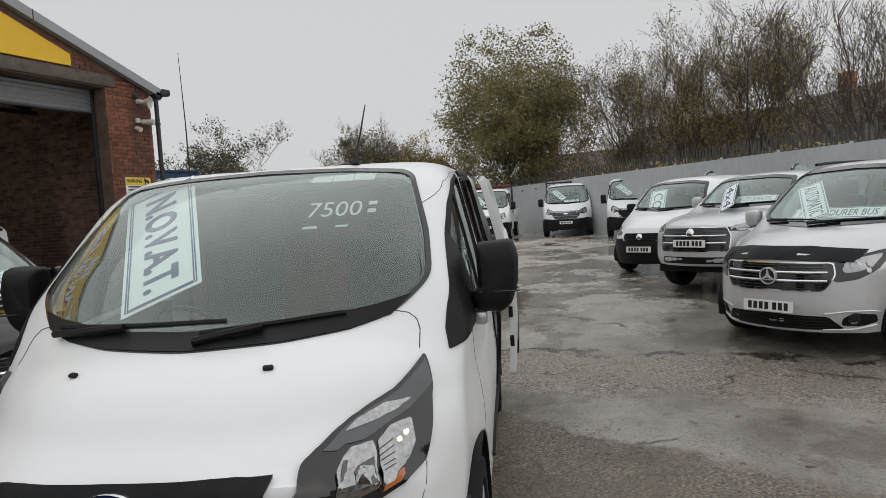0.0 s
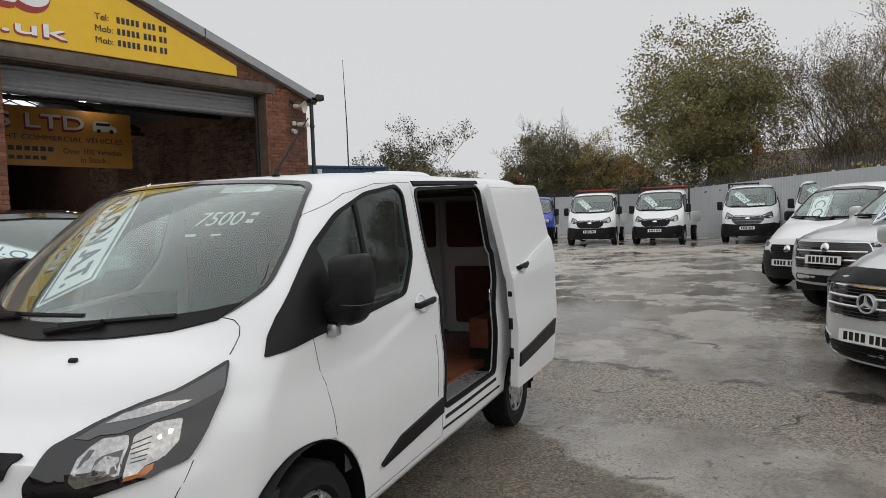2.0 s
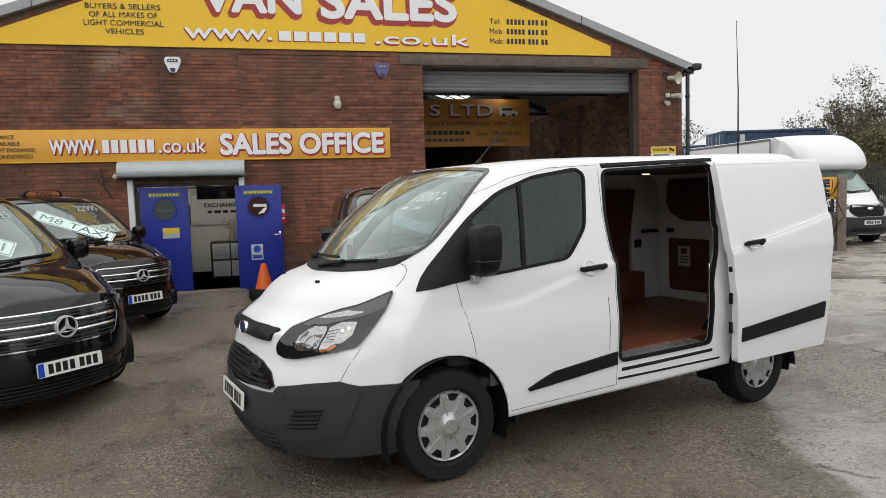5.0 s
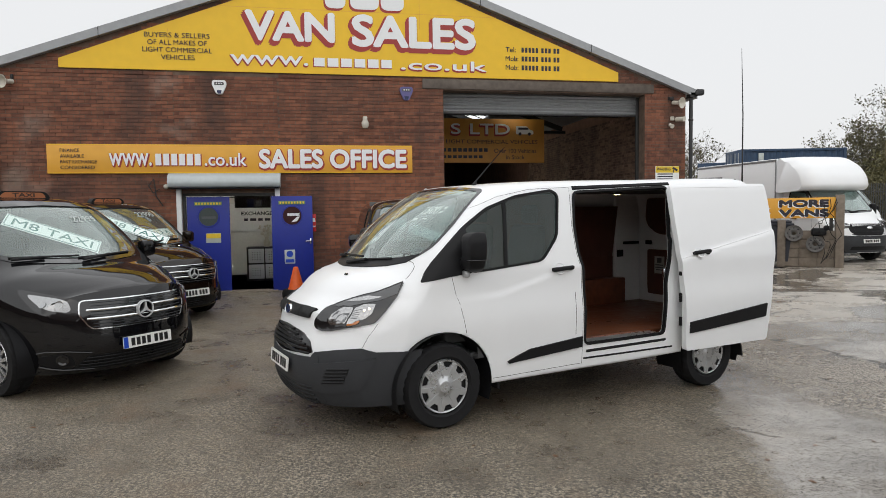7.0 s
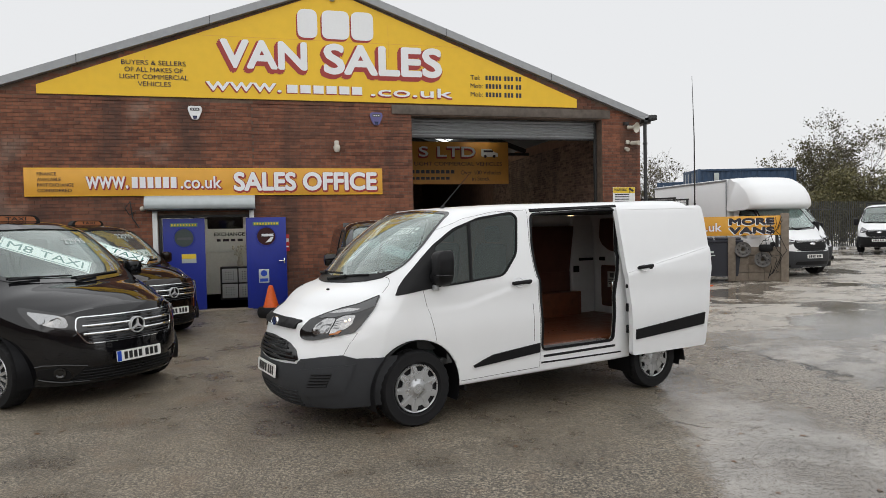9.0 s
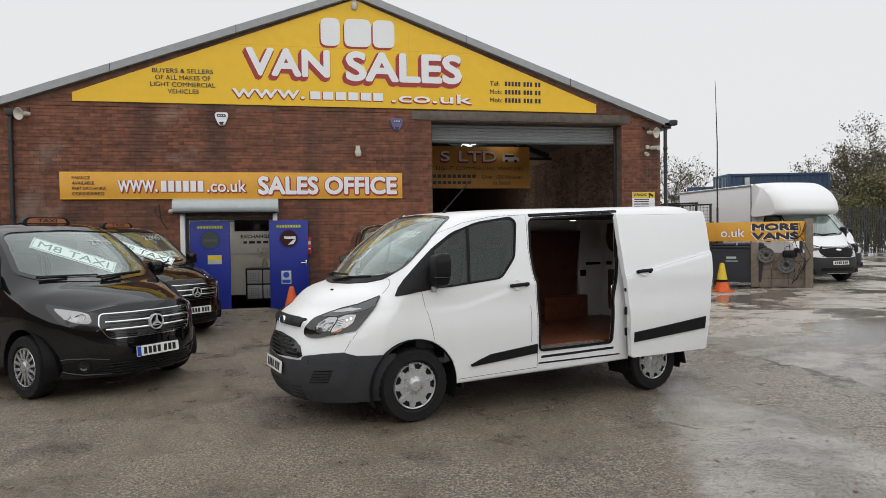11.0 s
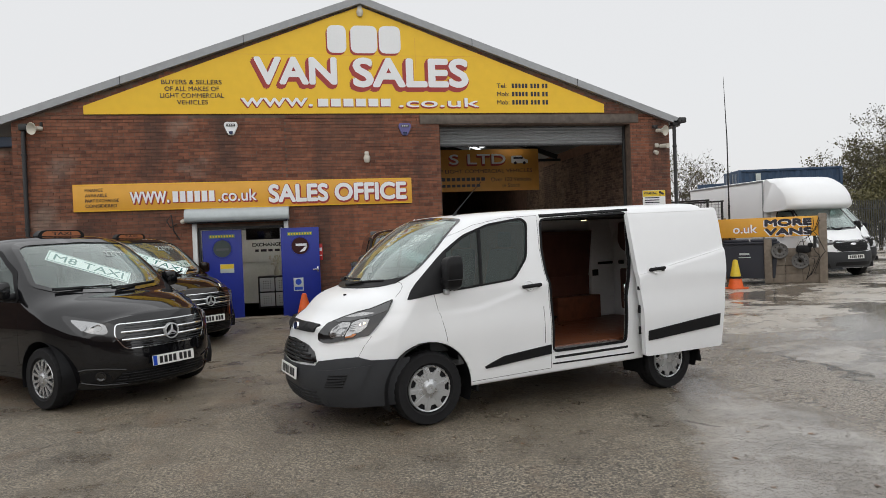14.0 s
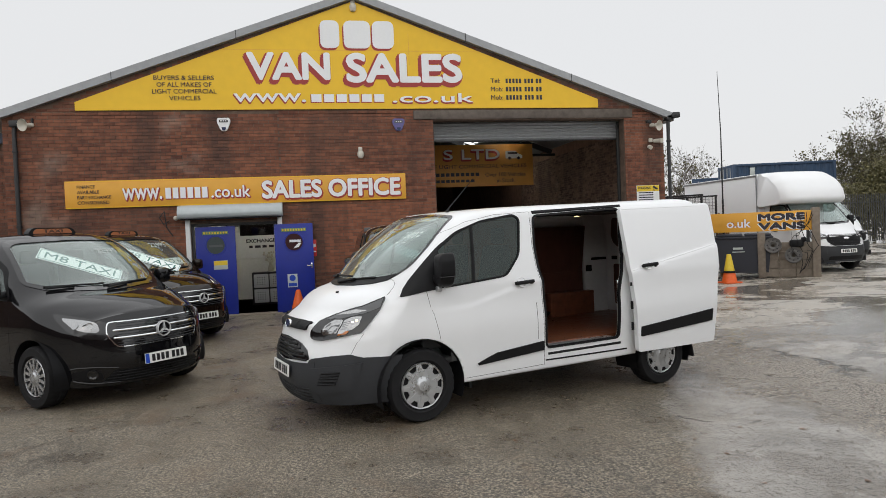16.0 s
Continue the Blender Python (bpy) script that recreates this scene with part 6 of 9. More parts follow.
# roof sheets and verge trim
roof = thing("roof", pose(0, 0, 0), "grey sheet roof with metal verge trim", "roof", kind="structure")
for sg in (-1, 1):
    bm = B()
    prism(bm, [(AX, AZ - 0.06), (AX + sg * 8.1, AZ - 0.06 - 8.1 * (AZ - EZ) / 7.95), (AX + sg * 8.1, AZ - 0.14 - 8.1 * (AZ - EZ) / 7.95), (AX, AZ - 0.14)], 25.0, Matrix(((1, 0, 0, 0), (0, 0, 1, 0.02), (0, 1, 0, 0), (0, 0, 0, 1))))
    part("roof_sheet", bm, M_ROOF, roof)
    bm = B()
    k = (AZ - EZ) / 7.95
    prism(bm, [(AX, AZ), (AX + sg * 8.02, AZ - 8.02 * k), (AX + sg * 8.02, AZ - 8.02 * k - 0.10), (AX + sg * 7.85, AZ - 7.85 * k - 0.17), (AX, AZ - 0.17)], 0.13, Matrix(((1, 0, 0, 0), (0, 0, 1, -0.14), (0, 1, 0, 0), (0, 0, 0, 1))))
    part("verge_board", bm, M_VERGE, roof)
    bm = B()
    for q in (0.33, 0.66):
        x = AX + sg * 8.0 * q
        box(bm, (x, -0.08, slope(x) - 0.085), (0.012, 0.135, 0.18))
    part("verge_joint", bm, M_BLACKM, roof)
tilt = Matrix.Rotation(math.atan((AZ - EZ) / 7.95), 4, "Y")
for x, y in ((3.9, 10.3), (1.6, 10.3)):
    bm = B()
    box(bm, (x, y, slope(x) - 0.2), (1.1, 2.6, 0.02), 0, tilt)
    rl = part("rooflight", bm, M_SKYL, roof, "translucent rooflight")
    bm = B()
    for k in range(5):
        box(bm, (x, y - 1.3 + 0.65 * k, slope(x) - 0.225), (1.12, 0.03, 0.03), 0, tilt)
    box(bm, (x, y, slope(x) - 0.225), (0.03, 2.6, 0.03), 0, tilt)
    part("glazing_bar", bm, M_BLACKM, rl)
bm = B()
for x in (0.6, 2.9, 5.2):
    for y in (3.0, 7.0, 11.0):
        box(bm, (x, y, slope(x) - 0.32), (2.4, 0.1, 0.16), 0, Matrix.Rotation(math.atan((AZ - EZ) / 7.95), 4, "Y"))
tube(bm, [(0.3, 3, 4.35), (6.5, 3, 4.35)], 0.05)
tube(bm, [(0.3, 7, 4.35), (6.5, 7, 4.35)], 0.05)
part("roof_truss", bm, M_BLACKM, roof)

# lintel, roller shutter and its guides
bm = B()
box(bm, (3.1, -0.012, 4.55), (5.6, 0.05, 0.21), 0.008)
tagged(part("lintel", bm, mat("stained_concrete", (0.11, 0.09, 0.075), 0.85, var=0.4, scale=3, bump=0.25)), "stained concrete lintel over the workshop opening", "lintel", kind="structure")
sh = thing("roller_shutter", pose(0, 0, 0), "grey galvanised roller shutter rolled up", "shutter")
for k in range(6):
    bm = B()
    z = 4.42 - 0.075 * k
    prism(bm, [(0, 0), (0.012, -0.018), (0.026, -0.037), (0.012, -0.056), (0, -0.074), (-0.012, -0.074), (-0.012, 0)], OPR - OPL - 0.1, Matrix(((0, 0, 1, OPL + 0.05), (-1, 0, 0, 0.34), (0, 1, 0, z), (0, 0, 0, 1))))
    part("slat", bm, M_SHUT, sh)
bm = B()
box(bm, ((OPL + OPR) / 2, 0.34, 3.955), (OPR - OPL - 0.1, 0.05, 0.035), 0.006)
part("bottom_rail", bm, M_BLACKM, sh)
for x in (OPL + 0.03, OPR - 0.03):
    bm = B()
    box(bm, (x, 0.33, 2.2), (0.07, 0.08, 4.4), 0.008)
    part("guide", bm, M_BLACKM, sh)


# ---- signs on the gable ----
def single_letters(bm):
    """The letters of a text as meshes of their own: pieces that share most of their width belong together."""
    bm.verts.index_update()
    left, pieces = set(bm.faces), []
    while left:
        stack, found = [left.pop()], []
        while stack:
            f = stack.pop()
            found.append(f)
            for e in f.edges:
                for g in e.link_faces:
                    if g in left:
                        left.remove(g)
                        stack.append(g)
        xs = [v.co.x for f in found for v in f.verts]
        pieces.append([min(xs), max(xs), found])
    pieces.sort(key=lambda p: p[0] - p[1])
    groups = []
    for lo, hi, fs in pieces:
        for g in groups:
            if min(hi, g[1]) - max(lo, g[0]) > 0.55 * (hi - lo):
                g[2].extend(fs)
                break
        else:
            groups.append([lo, hi, list(fs)])
    out = []
    for lo, hi, fs in sorted(groups, key=lambda g: g[0]):
        one, seen = bmesh.new(), {}
        for f in fs:
            for v in f.verts:
                if v.index not in seen:
                    seen[v.index] = one.verts.new(v.co)
            one.faces.new([seen[v.index] for v in f.verts])
        out.append(one)
    bm.free()
    return out


def sign_letters(parent, txt, x0, x1, z0, z1, y, fill, shade=None, bold=0.03, align="CENTER", depth=0.004, dx=-0.05, dz=-0.05):
    m = upright((x0 + x1) / 2, y, (z0 + z1) / 2)
    w, h = x1 - x0, z1 - z0
    sp = bold * h * 0.8
    if shade:
        g = sp + h * 0.05
        for i, f in enumerate((0.5, 1.0)):
            part("letter_shade", fat_text(txt, w + 2 * (g - sp), h + 2 * (g - sp), depth, g, m @ Matrix.Translation((dx * f, dz * f, -0.0005 * i)), align), shade, parent, smooth=False)
    top = m @ Matrix.Translation((0, 0, depth + 0.004))
    for one in single_letters(fat_text(txt, w, h, depth * 0.4, sp, top, align) if bold else text_bm(txt, w, h, depth, 0.0, top, align=align)):
        part("letter", one, fill, parent, smooth=False)


def bars(parent, rows, y, material, name="lettering_bar"):
    for x0, x1, z0, z1 in rows:
        bm = B()
        box(bm, ((x0 + x1) / 2, y, (z0 + z1) / 2), (x1 - x0, 0.006, z1 - z0), 0.001)
        part(name, bm, material, parent, smooth=False)


gs = thing("gable_sign", pose(0, 0, 0), "large yellow gable sign with white and red lettering", "sign")
k = 0.380
bm = B()
prism(bm, [(-7.09, 4.70), (4.98, 4.70), (4.98, 7.19 - k * (4.98 - AX)), (AX, 7.19), (-7.09, 7.19 - k * (AX + 7.09))], 0.03, upright(0, -0.01, 0))
part("board", bm, M_YEL, gs, smooth=False)
bm = B()
box(bm, (0.25, -0.0415, 6.1), (0.008, 0.002, 0.75))
box(bm, (-1.0, -0.0415, 6.05), (6.0, 0.002, 0.008))
box(bm, (-5.0, -0.0415, 5.35), (0.008, 0.002, 0.4))
part("board_joint", bm, M_YEL2, gs)
sign_letters(gs, "VAN", -3.47, -1.60, 5.36, 6.0, -0.042, M_SIGNW, M_RED, 0.062, dx=-0.05, dz=-0.07)
sign_letters(gs, "SALES", -1.24, 1.53, 5.30, 6.0, -0.042, M_SIGNW, M_RED, 0.062, dx=-0.05, dz=-0.07)
for i, (x0, x1) in enumerate(((-1.80, -1.36), (-1.26, -0.64), (-0.60, -0.09))):
    q = [(x0, 6.10), (x1, 6.10), (x1, 6.74), (x0, 6.74)]
    for nm, mt, y, d in (("emblem_shade", M_RED, -0.042, -0.05), ("emblem", M_SIGNW, -0.047, 0)):
        bm = B()
        o = rounded([(x + d * 0.6, z + d) for x, z in q], 0.16, 5)
        prism(bm, o, 0.003, upright(0, y, 0))
        part(nm, bm, mt, gs, smooth=False)
sign_letters(gs, "www.", -3.78, -2.18, 4.86, 5.06, -0.042, M_SIGNW, M_RED, 0.03, dx=-0.01, dz=-0.025)
for y, mt, d in ((-0.043, M_RED, 0.02), (-0.047, M_SIGNW, 0.0)):
    bars(gs, [(-2.06 + 0.29 * i - d, -1.83 + 0.29 * i, 4.86 - d, 5.04) for i in range(6)], y, mt)
sign_letters(gs, ".co.uk", -0.18, 1.77, 4.84, 5.06, -0.042, M_SIGNW, M_RED, 0.03, dx=-0.01, dz=-0.025)
for i, w in enumerate(("BUYERS & SELLERS", "OF ALL MAKES OF", "LIGHT COMMERCIAL", "VEHICLES")):
    wd = (1.28, 1.16, 1.36, 0.66)[i]
    sign_letters(gs, w, -4.82 - wd / 2, -4.82 + wd / 2, 5.36 - 0.15 * i, 5.46 - 0.15 * i, -0.042, M_SIGNK, None, 0.0)
for i, w in enumerate(("Tel:", "Mob:", "Mob:")):
    sign_letters(gs, w, 2.22, 2.22 + (0.24 if i == 0 else 0.3), 5.30 - 0.20 * i, 5.41 - 0.20 * i, -0.042, M_SIGNK, None, 0.0)
    bars(gs, [(2.60 + 0.085 * j + 0.05 * (j > 4) + 0.04 * (j > 7), 2.655 + 0.085 * j + 0.05 * (j > 4) + 0.04 * (j > 7), 5.30 - 0.20 * i, 5.41 - 0.20 * i) for j in range(10)], -0.044, M_SIGNK)

so = thing("office_sign", pose(0, 0, 0), "long amber office sign with red and white lettering", "sign")
bm = B()
box(bm, (-3.67, -0.03, 2.875), (7.42, 0.05, 0.60), 0.006)
part("board", bm, M_YEL2, so)
bm = B()
for z in (2.59, 3.16):
    box(bm, (-3.67, -0.057, z), (7.40, 0.004, 0.012))
part("board_edge", bm, M_YEL, so)
sign_letters(so, "SALES OFFICE", -3.26, -0.09, 2.67, 3.09, -0.058, M_SIGNW, M_RED, 0.06, dx=0.012, dz=-0.022)
sign_letters(so, "www.", -6.22, -5.40, 2.73, 2.99, -0.058, M_SIGNW, M_RED, 0.02, dx=0.015, dz=-0.02)
for y, mt, d in ((-0.059, M_RED, 0.02), (-0.064, M_SIGNW, 0.0)):
    bars(so, [(-5.33 + 0.155 * i, -5.215 + 0.155 * i + d, 2.74 - d, 2.98) for i in range(6)], y, mt)
sign_letters(so, ".co.uk", -4.36, -3.52, 2.73, 3.0, -0.058, M_SIGNW, M_RED, 0.02, dx=0.015, dz=-0.02)
for i, w in enumerate(("FINANCE", "AVAILABLE", "PART EXCHANGE", "CONSIDERED")):
    wd = (0.36, 0.44, 0.68, 0.64)[i]
    sign_letters(so, w, -7.13, -7.13 + wd, 3.01 - 0.115 * i, 3.08 - 0.115 * i, -0.058, M_SIGNK, None, 0.0)

hs = thing("hall_sign", pose(0, 0, 0), "weathered amber sign hanging inside the workshop", "sign")
bm = B()
box(bm, (2.2, 3.6, 3.68), (4.5, 0.06, 1.24), 0.008)
part("board", bm, M_YEL3, hs)
for x in (0.6, 4.1):
    bm = B()
    tube(bm, [(x, 3.6, 4.28), (x, 3.6, slope(x) - 0.3)], 0.015)
    part("hanger", bm, M_BLACKM, hs)
sign_letters(hs, "LTD", 2.25, 3.42, 3.86, 4.16, 3.566, M_SIGNW, M_RED, 0.03, dx=-0.015, dz=-0.04)
sign_letters(hs, "S", 1.70, 1.98, 3.86, 4.16, 3.566, M_SIGNW, M_RED, 0.03, dx=-0.015, dz=-0.04)
sign_letters(hs, "OF LIGHT COMMERCIAL VEHICLES", 1.25, 4.24, 3.60, 3.71, 3.566, M_SIGNK, None, 0.0)
sign_letters(hs, "Over 100 Vehicles", 2.95, 4.2, 3.34, 3.46, 3.566, M_SIGNK, None, 0.0)
sign_letters(hs, "in Stock", 3.3, 3.85, 3.16, 3.28, 3.566, M_SIGNK, None, 0.0)
bars(hs, [(1.15 + 0.15 * j, 1.26 + 0.15 * j, 3.37, 3.47) for j in range(11)] + [(1.3 + 0.15 * j, 1.41 + 0.15 * j, 3.19, 3.27) for j in range(9)], 3.565, M_SIGNK)
bm = B()
prism(bm, rounded([(0, 0), (0.52, 0), (0.52, 0.10), (0.40, 0.14), (0.32, 0.23), (0.0, 0.23)], 0.03), 0.004, upright(3.6, 3.566, 3.87))
part("van_emblem", bm, M_SIGNW, hs)
bm = B()
for x in (3.72, 4.0):
    lathe(bm, [(0.045, 0), (0.045, 0.006), (0, 0.006)], 14, upright(x, 3.562, 3.88))
box(bm, (3.82, 3.559, 4.03), (0.3, 0.004, 0.06))
part("emblem_marks", bm, M_SIGNK, hs)

# ---- office entrance ----
can = thing("shutter_box", pose(0, 0, 0), "pale grey metal shutter box above the office door", "shutter")
bm = B()
prism(bm, rounded([(0.0, 2.27), (0.0, 2.57), (-0.22, 2.57), (-0.33, 2.50), (-0.36, 2.36), (-0.33, 2.27)], 0.05, 4), 2.24, Matrix(((0, 0, 1, -5.06), (1, 0, 0, 0), (0, 1, 0, 0), (0, 0, 0, 1))))
part("housing", bm, M_CANOPY, can)
bm = B()
box(bm, (-3.94, -0.19, 2.255), (2.16, 0.1, 0.03), 0.006)
part("curtain_edge", bm, M_BLACKM, can)
for x in (-4.90, -2.90):
    bm = B()
    box(bm, (x, -0.03, 1.14), (0.10, 0.10, 2.24), 0.01)
    part("guide", bm, M_PVC, can, "white shutter guide")
bm = B()
for z, w in ((2.13, 1.9),):
    box(bm, (-3.9, 0.1, z), (w, 0.12, 0.06), 0.006)
for x in (-4.82, -2.97):
    box(bm, (x, 0.1, 1.06), (0.05, 0.12, 2.1), 0.006)
tagged(part("door_frame", bm, M_BLACKM), "dark door frame of the office", "door frame", kind="structure")
bm = B()
box(bm, (-3.9, -0.06, 0.055), (1.95, 0.3, 0.05), 0.008)
tagged(part("threshold", bm, M_CONC), "pale concrete threshold", "step", kind="structure")


def blue_door(m, label, notice):
    d = thing("entrance_door", m, label, "door", "office doors")
    bm = B()
    box(bm, (0.43, 0, 1.03), (0.86, 0.05, 2.02), 0.008)
    part("leaf", bm, M_DOORB, d)
    q = Matrix(((1, 0, 0, 0.43), (0, 0, -1, -0.024), (0, 1, 0, 1.62), (0, 0, 0, 1)))
    bm = B()
    lathe(bm, [(0.195, 0.0), (0.195, 0.014), (0.225, 0.014), (0.23, 0.0)], 32, q)
    part("porthole_ring", bm, M_DOORB, d)
    bm = B()
    lathe(bm, [(0.0, 0.004), (0.197, 0.004)], 32, q)
    part("porthole_glass", bm, mat("porthole_grey", (0.07, 0.085, 0.08), 0.12) if notice == "yellow" else mat("porthole_dark", (0.05, 0.02, 0.02), 0.15), d)
    bm = B()
    if notice == "yellow":
        prism(bm, [(-0.14, -0.07), (0.15, -0.07), (0.15, -0.02), (-0.14, -0.02)], 0.004, q @ Matrix.Translation((0, 0.03, 0.006)))
    else:
        prism(bm, [(-0.02, -0.14), (0.10, -0.12), (0.16, -0.02), (0.10, -0.02)], 0.004, q @ Matrix.Translation((0, 0, 0.006)))
        prism(bm, [(-0.10, 0.0), (0.14, 0.0), (0.14, 0.05), (-0.10, 0.05)], 0.004, q @ Matrix.Translation((0, 0, 0.006)))
    part("porthole_sticker", bm, M_INT if notice == "yellow" else M_SIGNW, d)
    if notice != "yellow":
        part("porthole_letters", text_bm("PEDES", 0.26, 0.06, 0.002, 0.01, q @ Matrix.Translation((0.03, 0.025, 0.012))), M_SIGNW, d, smooth=False)
    bm = B()
    box(bm, (0.43, -0.03, 1.90), (0.56, 0.008, 0.075), 0.002)
    tp = part("top_strip", bm, mat("strip_green", (0.12, 0.22, 0.12), 0.5), d)
    bm = B()
    for k in range(9):
        box(bm, (0.19 + 0.06 * k, -0.036, 1.90), (0.03, 0.004, 0.045))
    part("strip_marks", bm, M_CONEY, tp)
    bm = B()
    if notice == "yellow":
        box(bm, (0.52, -0.029, 1.17), (0.30, 0.006, 0.20), 0.002)
        p = part("notice", bm, M_STICK, d)
        bm = B()
        box(bm, (0.52, -0.034, 1.215), (0.29, 0.004, 0.10))
        part("notice_band", bm, M_CONEY, p)
    else:
        box(bm, (0.36, -0.029, 0.74), (0.22, 0.006, 0.30), 0.002)
        p = part("notice", bm, M_STICK, d)
        bm = B()
        lathe(bm, [(0.0, 0.006), (0.07, 0.006), (0.07, 0)], 20, Matrix(((1, 0, 0, 0.36), (0, 0, -1, -0.032), (0, 1, 0, 0.80), (0, 0, 0, 1))))
        box(bm, (0.36, -0.034, 0.65), (0.18, 0.004, 0.07))
        part("notice_disc", bm, M_EUBLUE, p)
        bm = B()
        box(bm, (0.76, -0.05, 1.07), (0.13, 0.02, 0.02), 0.006)
        box(bm, (0.81, -0.035, 1.07), (0.03, 0.03, 0.12), 0.006)
        part("lever_handle", bm, M_CHROME, d)
    return d


blue_door(pose(-4.76, 0.02, 0.04), "closed blue leaf of the office door with porthole", "yellow")
blue_door(pose(-3.03, -0.11, 0.04, 0, 0, 0), "blue leaf of the office door folded back against the wall", "blue")
bm = B()
box(bm, (-2.16, -0.008, 1.50), (0.12, 0.012, 0.38), 0.002)
fs = tagged(part("fire_notice", bm, mat("notice_red", (0.5, 0.02, 0.02), 0.5)), "red fire notice on the brick wall", "notice")
for z, h in ((1.56, 0.08), (1.42, 0.03)):
    bm = B()
    box(bm, (-2.16, -0.0165, z), (0.09, 0.003, h))
    part("notice_mark", bm, M_SIGNW, fs)

# three strip lights added to brighten the office; none is in view
ol = thing("ceiling_light", pose(-3.7, 2.0, 2.66), "unseen strip light added to brighten the office", "lamp", "office lights")
bm = B()
box(bm, (0, 0, 0), (1.3, 0.14, 0.05), 0.01)
part("batten", bm, M_PVC, ol)
bm = B()
tube(bm, [(-0.6, 0, -0.045), (0.6, 0, -0.045)], 0.02, 10)
part("tube", bm, M_TUBE, ol)
for x in (-5.2, -2.2):
    copy_thing(ol, pose(x, 2.6, 2.66))
# inside the office: drawers, posters, a table with flowers
dr = thing("drawer_unit", pose(-3.35, 2.2, 0.05), "white drawer unit with four patterned fronts", "drawers")
bm = B()
box(bm, (0, 0.2, 0.42), (0.86, 0.4, 0.84), 0.01)
part("carcass", bm, M_BLACKM, dr)
for x in (-0.2, 0.2):
    for z in (0.23, 0.62):
        bm = B()
        box(bm, (x, -0.01, z), (0.37, 0.03, 0.35), 0.01)
        f = part("drawer", bm, M_PVC, dr)
        bm = B()
        for i in range(4):
            for j in range(4):
                box(bm, (x - 0.09 + 0.06 * i, -0.028, z - 0.09 + 0.06 * j), (0.022, 0.006, 0.022))
        tagged(part("drawer_holes", bm, M_INT, f), kind="stuff")
vs = thing("vase", pose(-3.3, 2.35, 0.89), "small vase of pale dried flowers on the drawers", "vase")
bm = B()
lathe(bm, [(0.0, 0), (0.06, 0), (0.08, 0.1), (0.04, 0.2), (0.05, 0.24)], 18)
part("pot", bm, M_CREAM, vs)
bm = B()
rnd = random.Random(3)
for k in range(22):
    a, s = rnd.uniform(0, 6.28), rnd.uniform(0.04, 0.2)
    p = Vector((s * math.cos(a), s * math.sin(a), 0.4 + rnd.uniform(-0.1, 0.14)))
    tube(bm, [(0, 0, 0.2), p], 0.004, 4)
    bmesh.ops.create_icosphere(bm, subdivisions=1, radius=0.03, matrix=Matrix.Translation(p))
part("flowers", bm, M_CREAM, vs)
bd = thing("notice_board", pose(-3.6, 4.1, 1.6), "pale board with black lettering on the office wall", "poster")
bm = B()
box(bm, (0, 0, 0.0), (1.5, 0.03, 0.75), 0.008)
part("panel", bm, M_PVC, bd)
part("letters", text_bm("EXCHANGE", 0.82, 0.105, 0.003, 0.03, Matrix(((1, 0, 0, -0.05), (0, 0, -1, -0.02), (0, 1, 0, 0.12), (0, 0, 0, 1)))), M_SIGNK, bd, smooth=False)
for k, w in enumerate((0.1, 0.16, 0.12, 0.14)):
    bm = B()
    box(bm, (-0.34 + 0.19 * k, -0.018, -0.05), (w, 0.006, 0.07))
    part("lettering_bar", bm, M_SIGNK, bd, smooth=False)
for i, (x, z, w, h) in enumerate(((-4.4, 2.3, 0.4, 0.3), (-3.5, 2.3, 0.5, 0.24), (-2.7, 1.9, 0.4, 0.55), (-2.6, 1.2, 0.42, 0.55), (-4.6, 1.5, 0.4, 0.5))):
    bm = B()
    box(bm, (x, 4.11, z), (w, 0.02, h), 0.004)
    tagged(part("picture_frame", bm, M_BLACKM), "dark framed picture on the office wall", "picture", "office pictures")
    bm = B()
    box(bm, (x, 4.095, z), (w - 0.06, 0.012, h - 0.06), 0.002)
    part("picture_mount", bm, M_PVC, bpy.data.objects[sorted(o.name for o in bpy.data.objects if o.name.startswith("picture_frame"))[-1]])


tv = thing("wall_screen", pose(-3.75, 4.09, 2.12), "black wall screen above the office board", "screen")
bm = B()
box(bm, (0, 0, 0), (0.95, 0.06, 0.5), 0.012)
part("case", bm, M_PLASTB, tv)
bm = B()
box(bm, (0, -0.033, 0), (0.9, 0.006, 0.45), 0.002)
part("panel", bm, M_GLOSSB, tv)


# ---- fixtures on the wall ----
def horn(x, z, yaw):
    t = thing("horn_speaker", pose(x, -0.02, z, 0, 0, yaw) @ Matrix.Scale(0.8, 4), "cream horn loudspeaker on a wall bracket", "loudspeaker", "horn speakers")
    bm = B()
    lathe(bm, [(0.03, -0.02), (0.06, 0.0), (0.06, 0.12), (0.05, 0.15), (0.075, 0.22), (0.13, 0.30), (0.165, 0.33), (0.16, 0.335), (0.10, 0.27), (0.03, 0.2), (0, 0.2)], 24, Matrix.Rotation(radians(98), 4, "X") @ Matrix.Rotation(0, 4, "Z"))
    part("horn", bm, M_CREAM, t)
    for nm, at, sz in (("bracket", (0, 0.0, 0.1), (0.06, 0.05, 0.16)), ("sensor", (-0.2, -0.05, 0.10), (0.12, 0.1, 0.09))):
        bm = B()
        box(bm, at, sz, 0.01)
        part(nm, bm, M_BLACKM, t)


horn(-7.95, 4.40, -25)
horn(6.40, 4.24, 25)


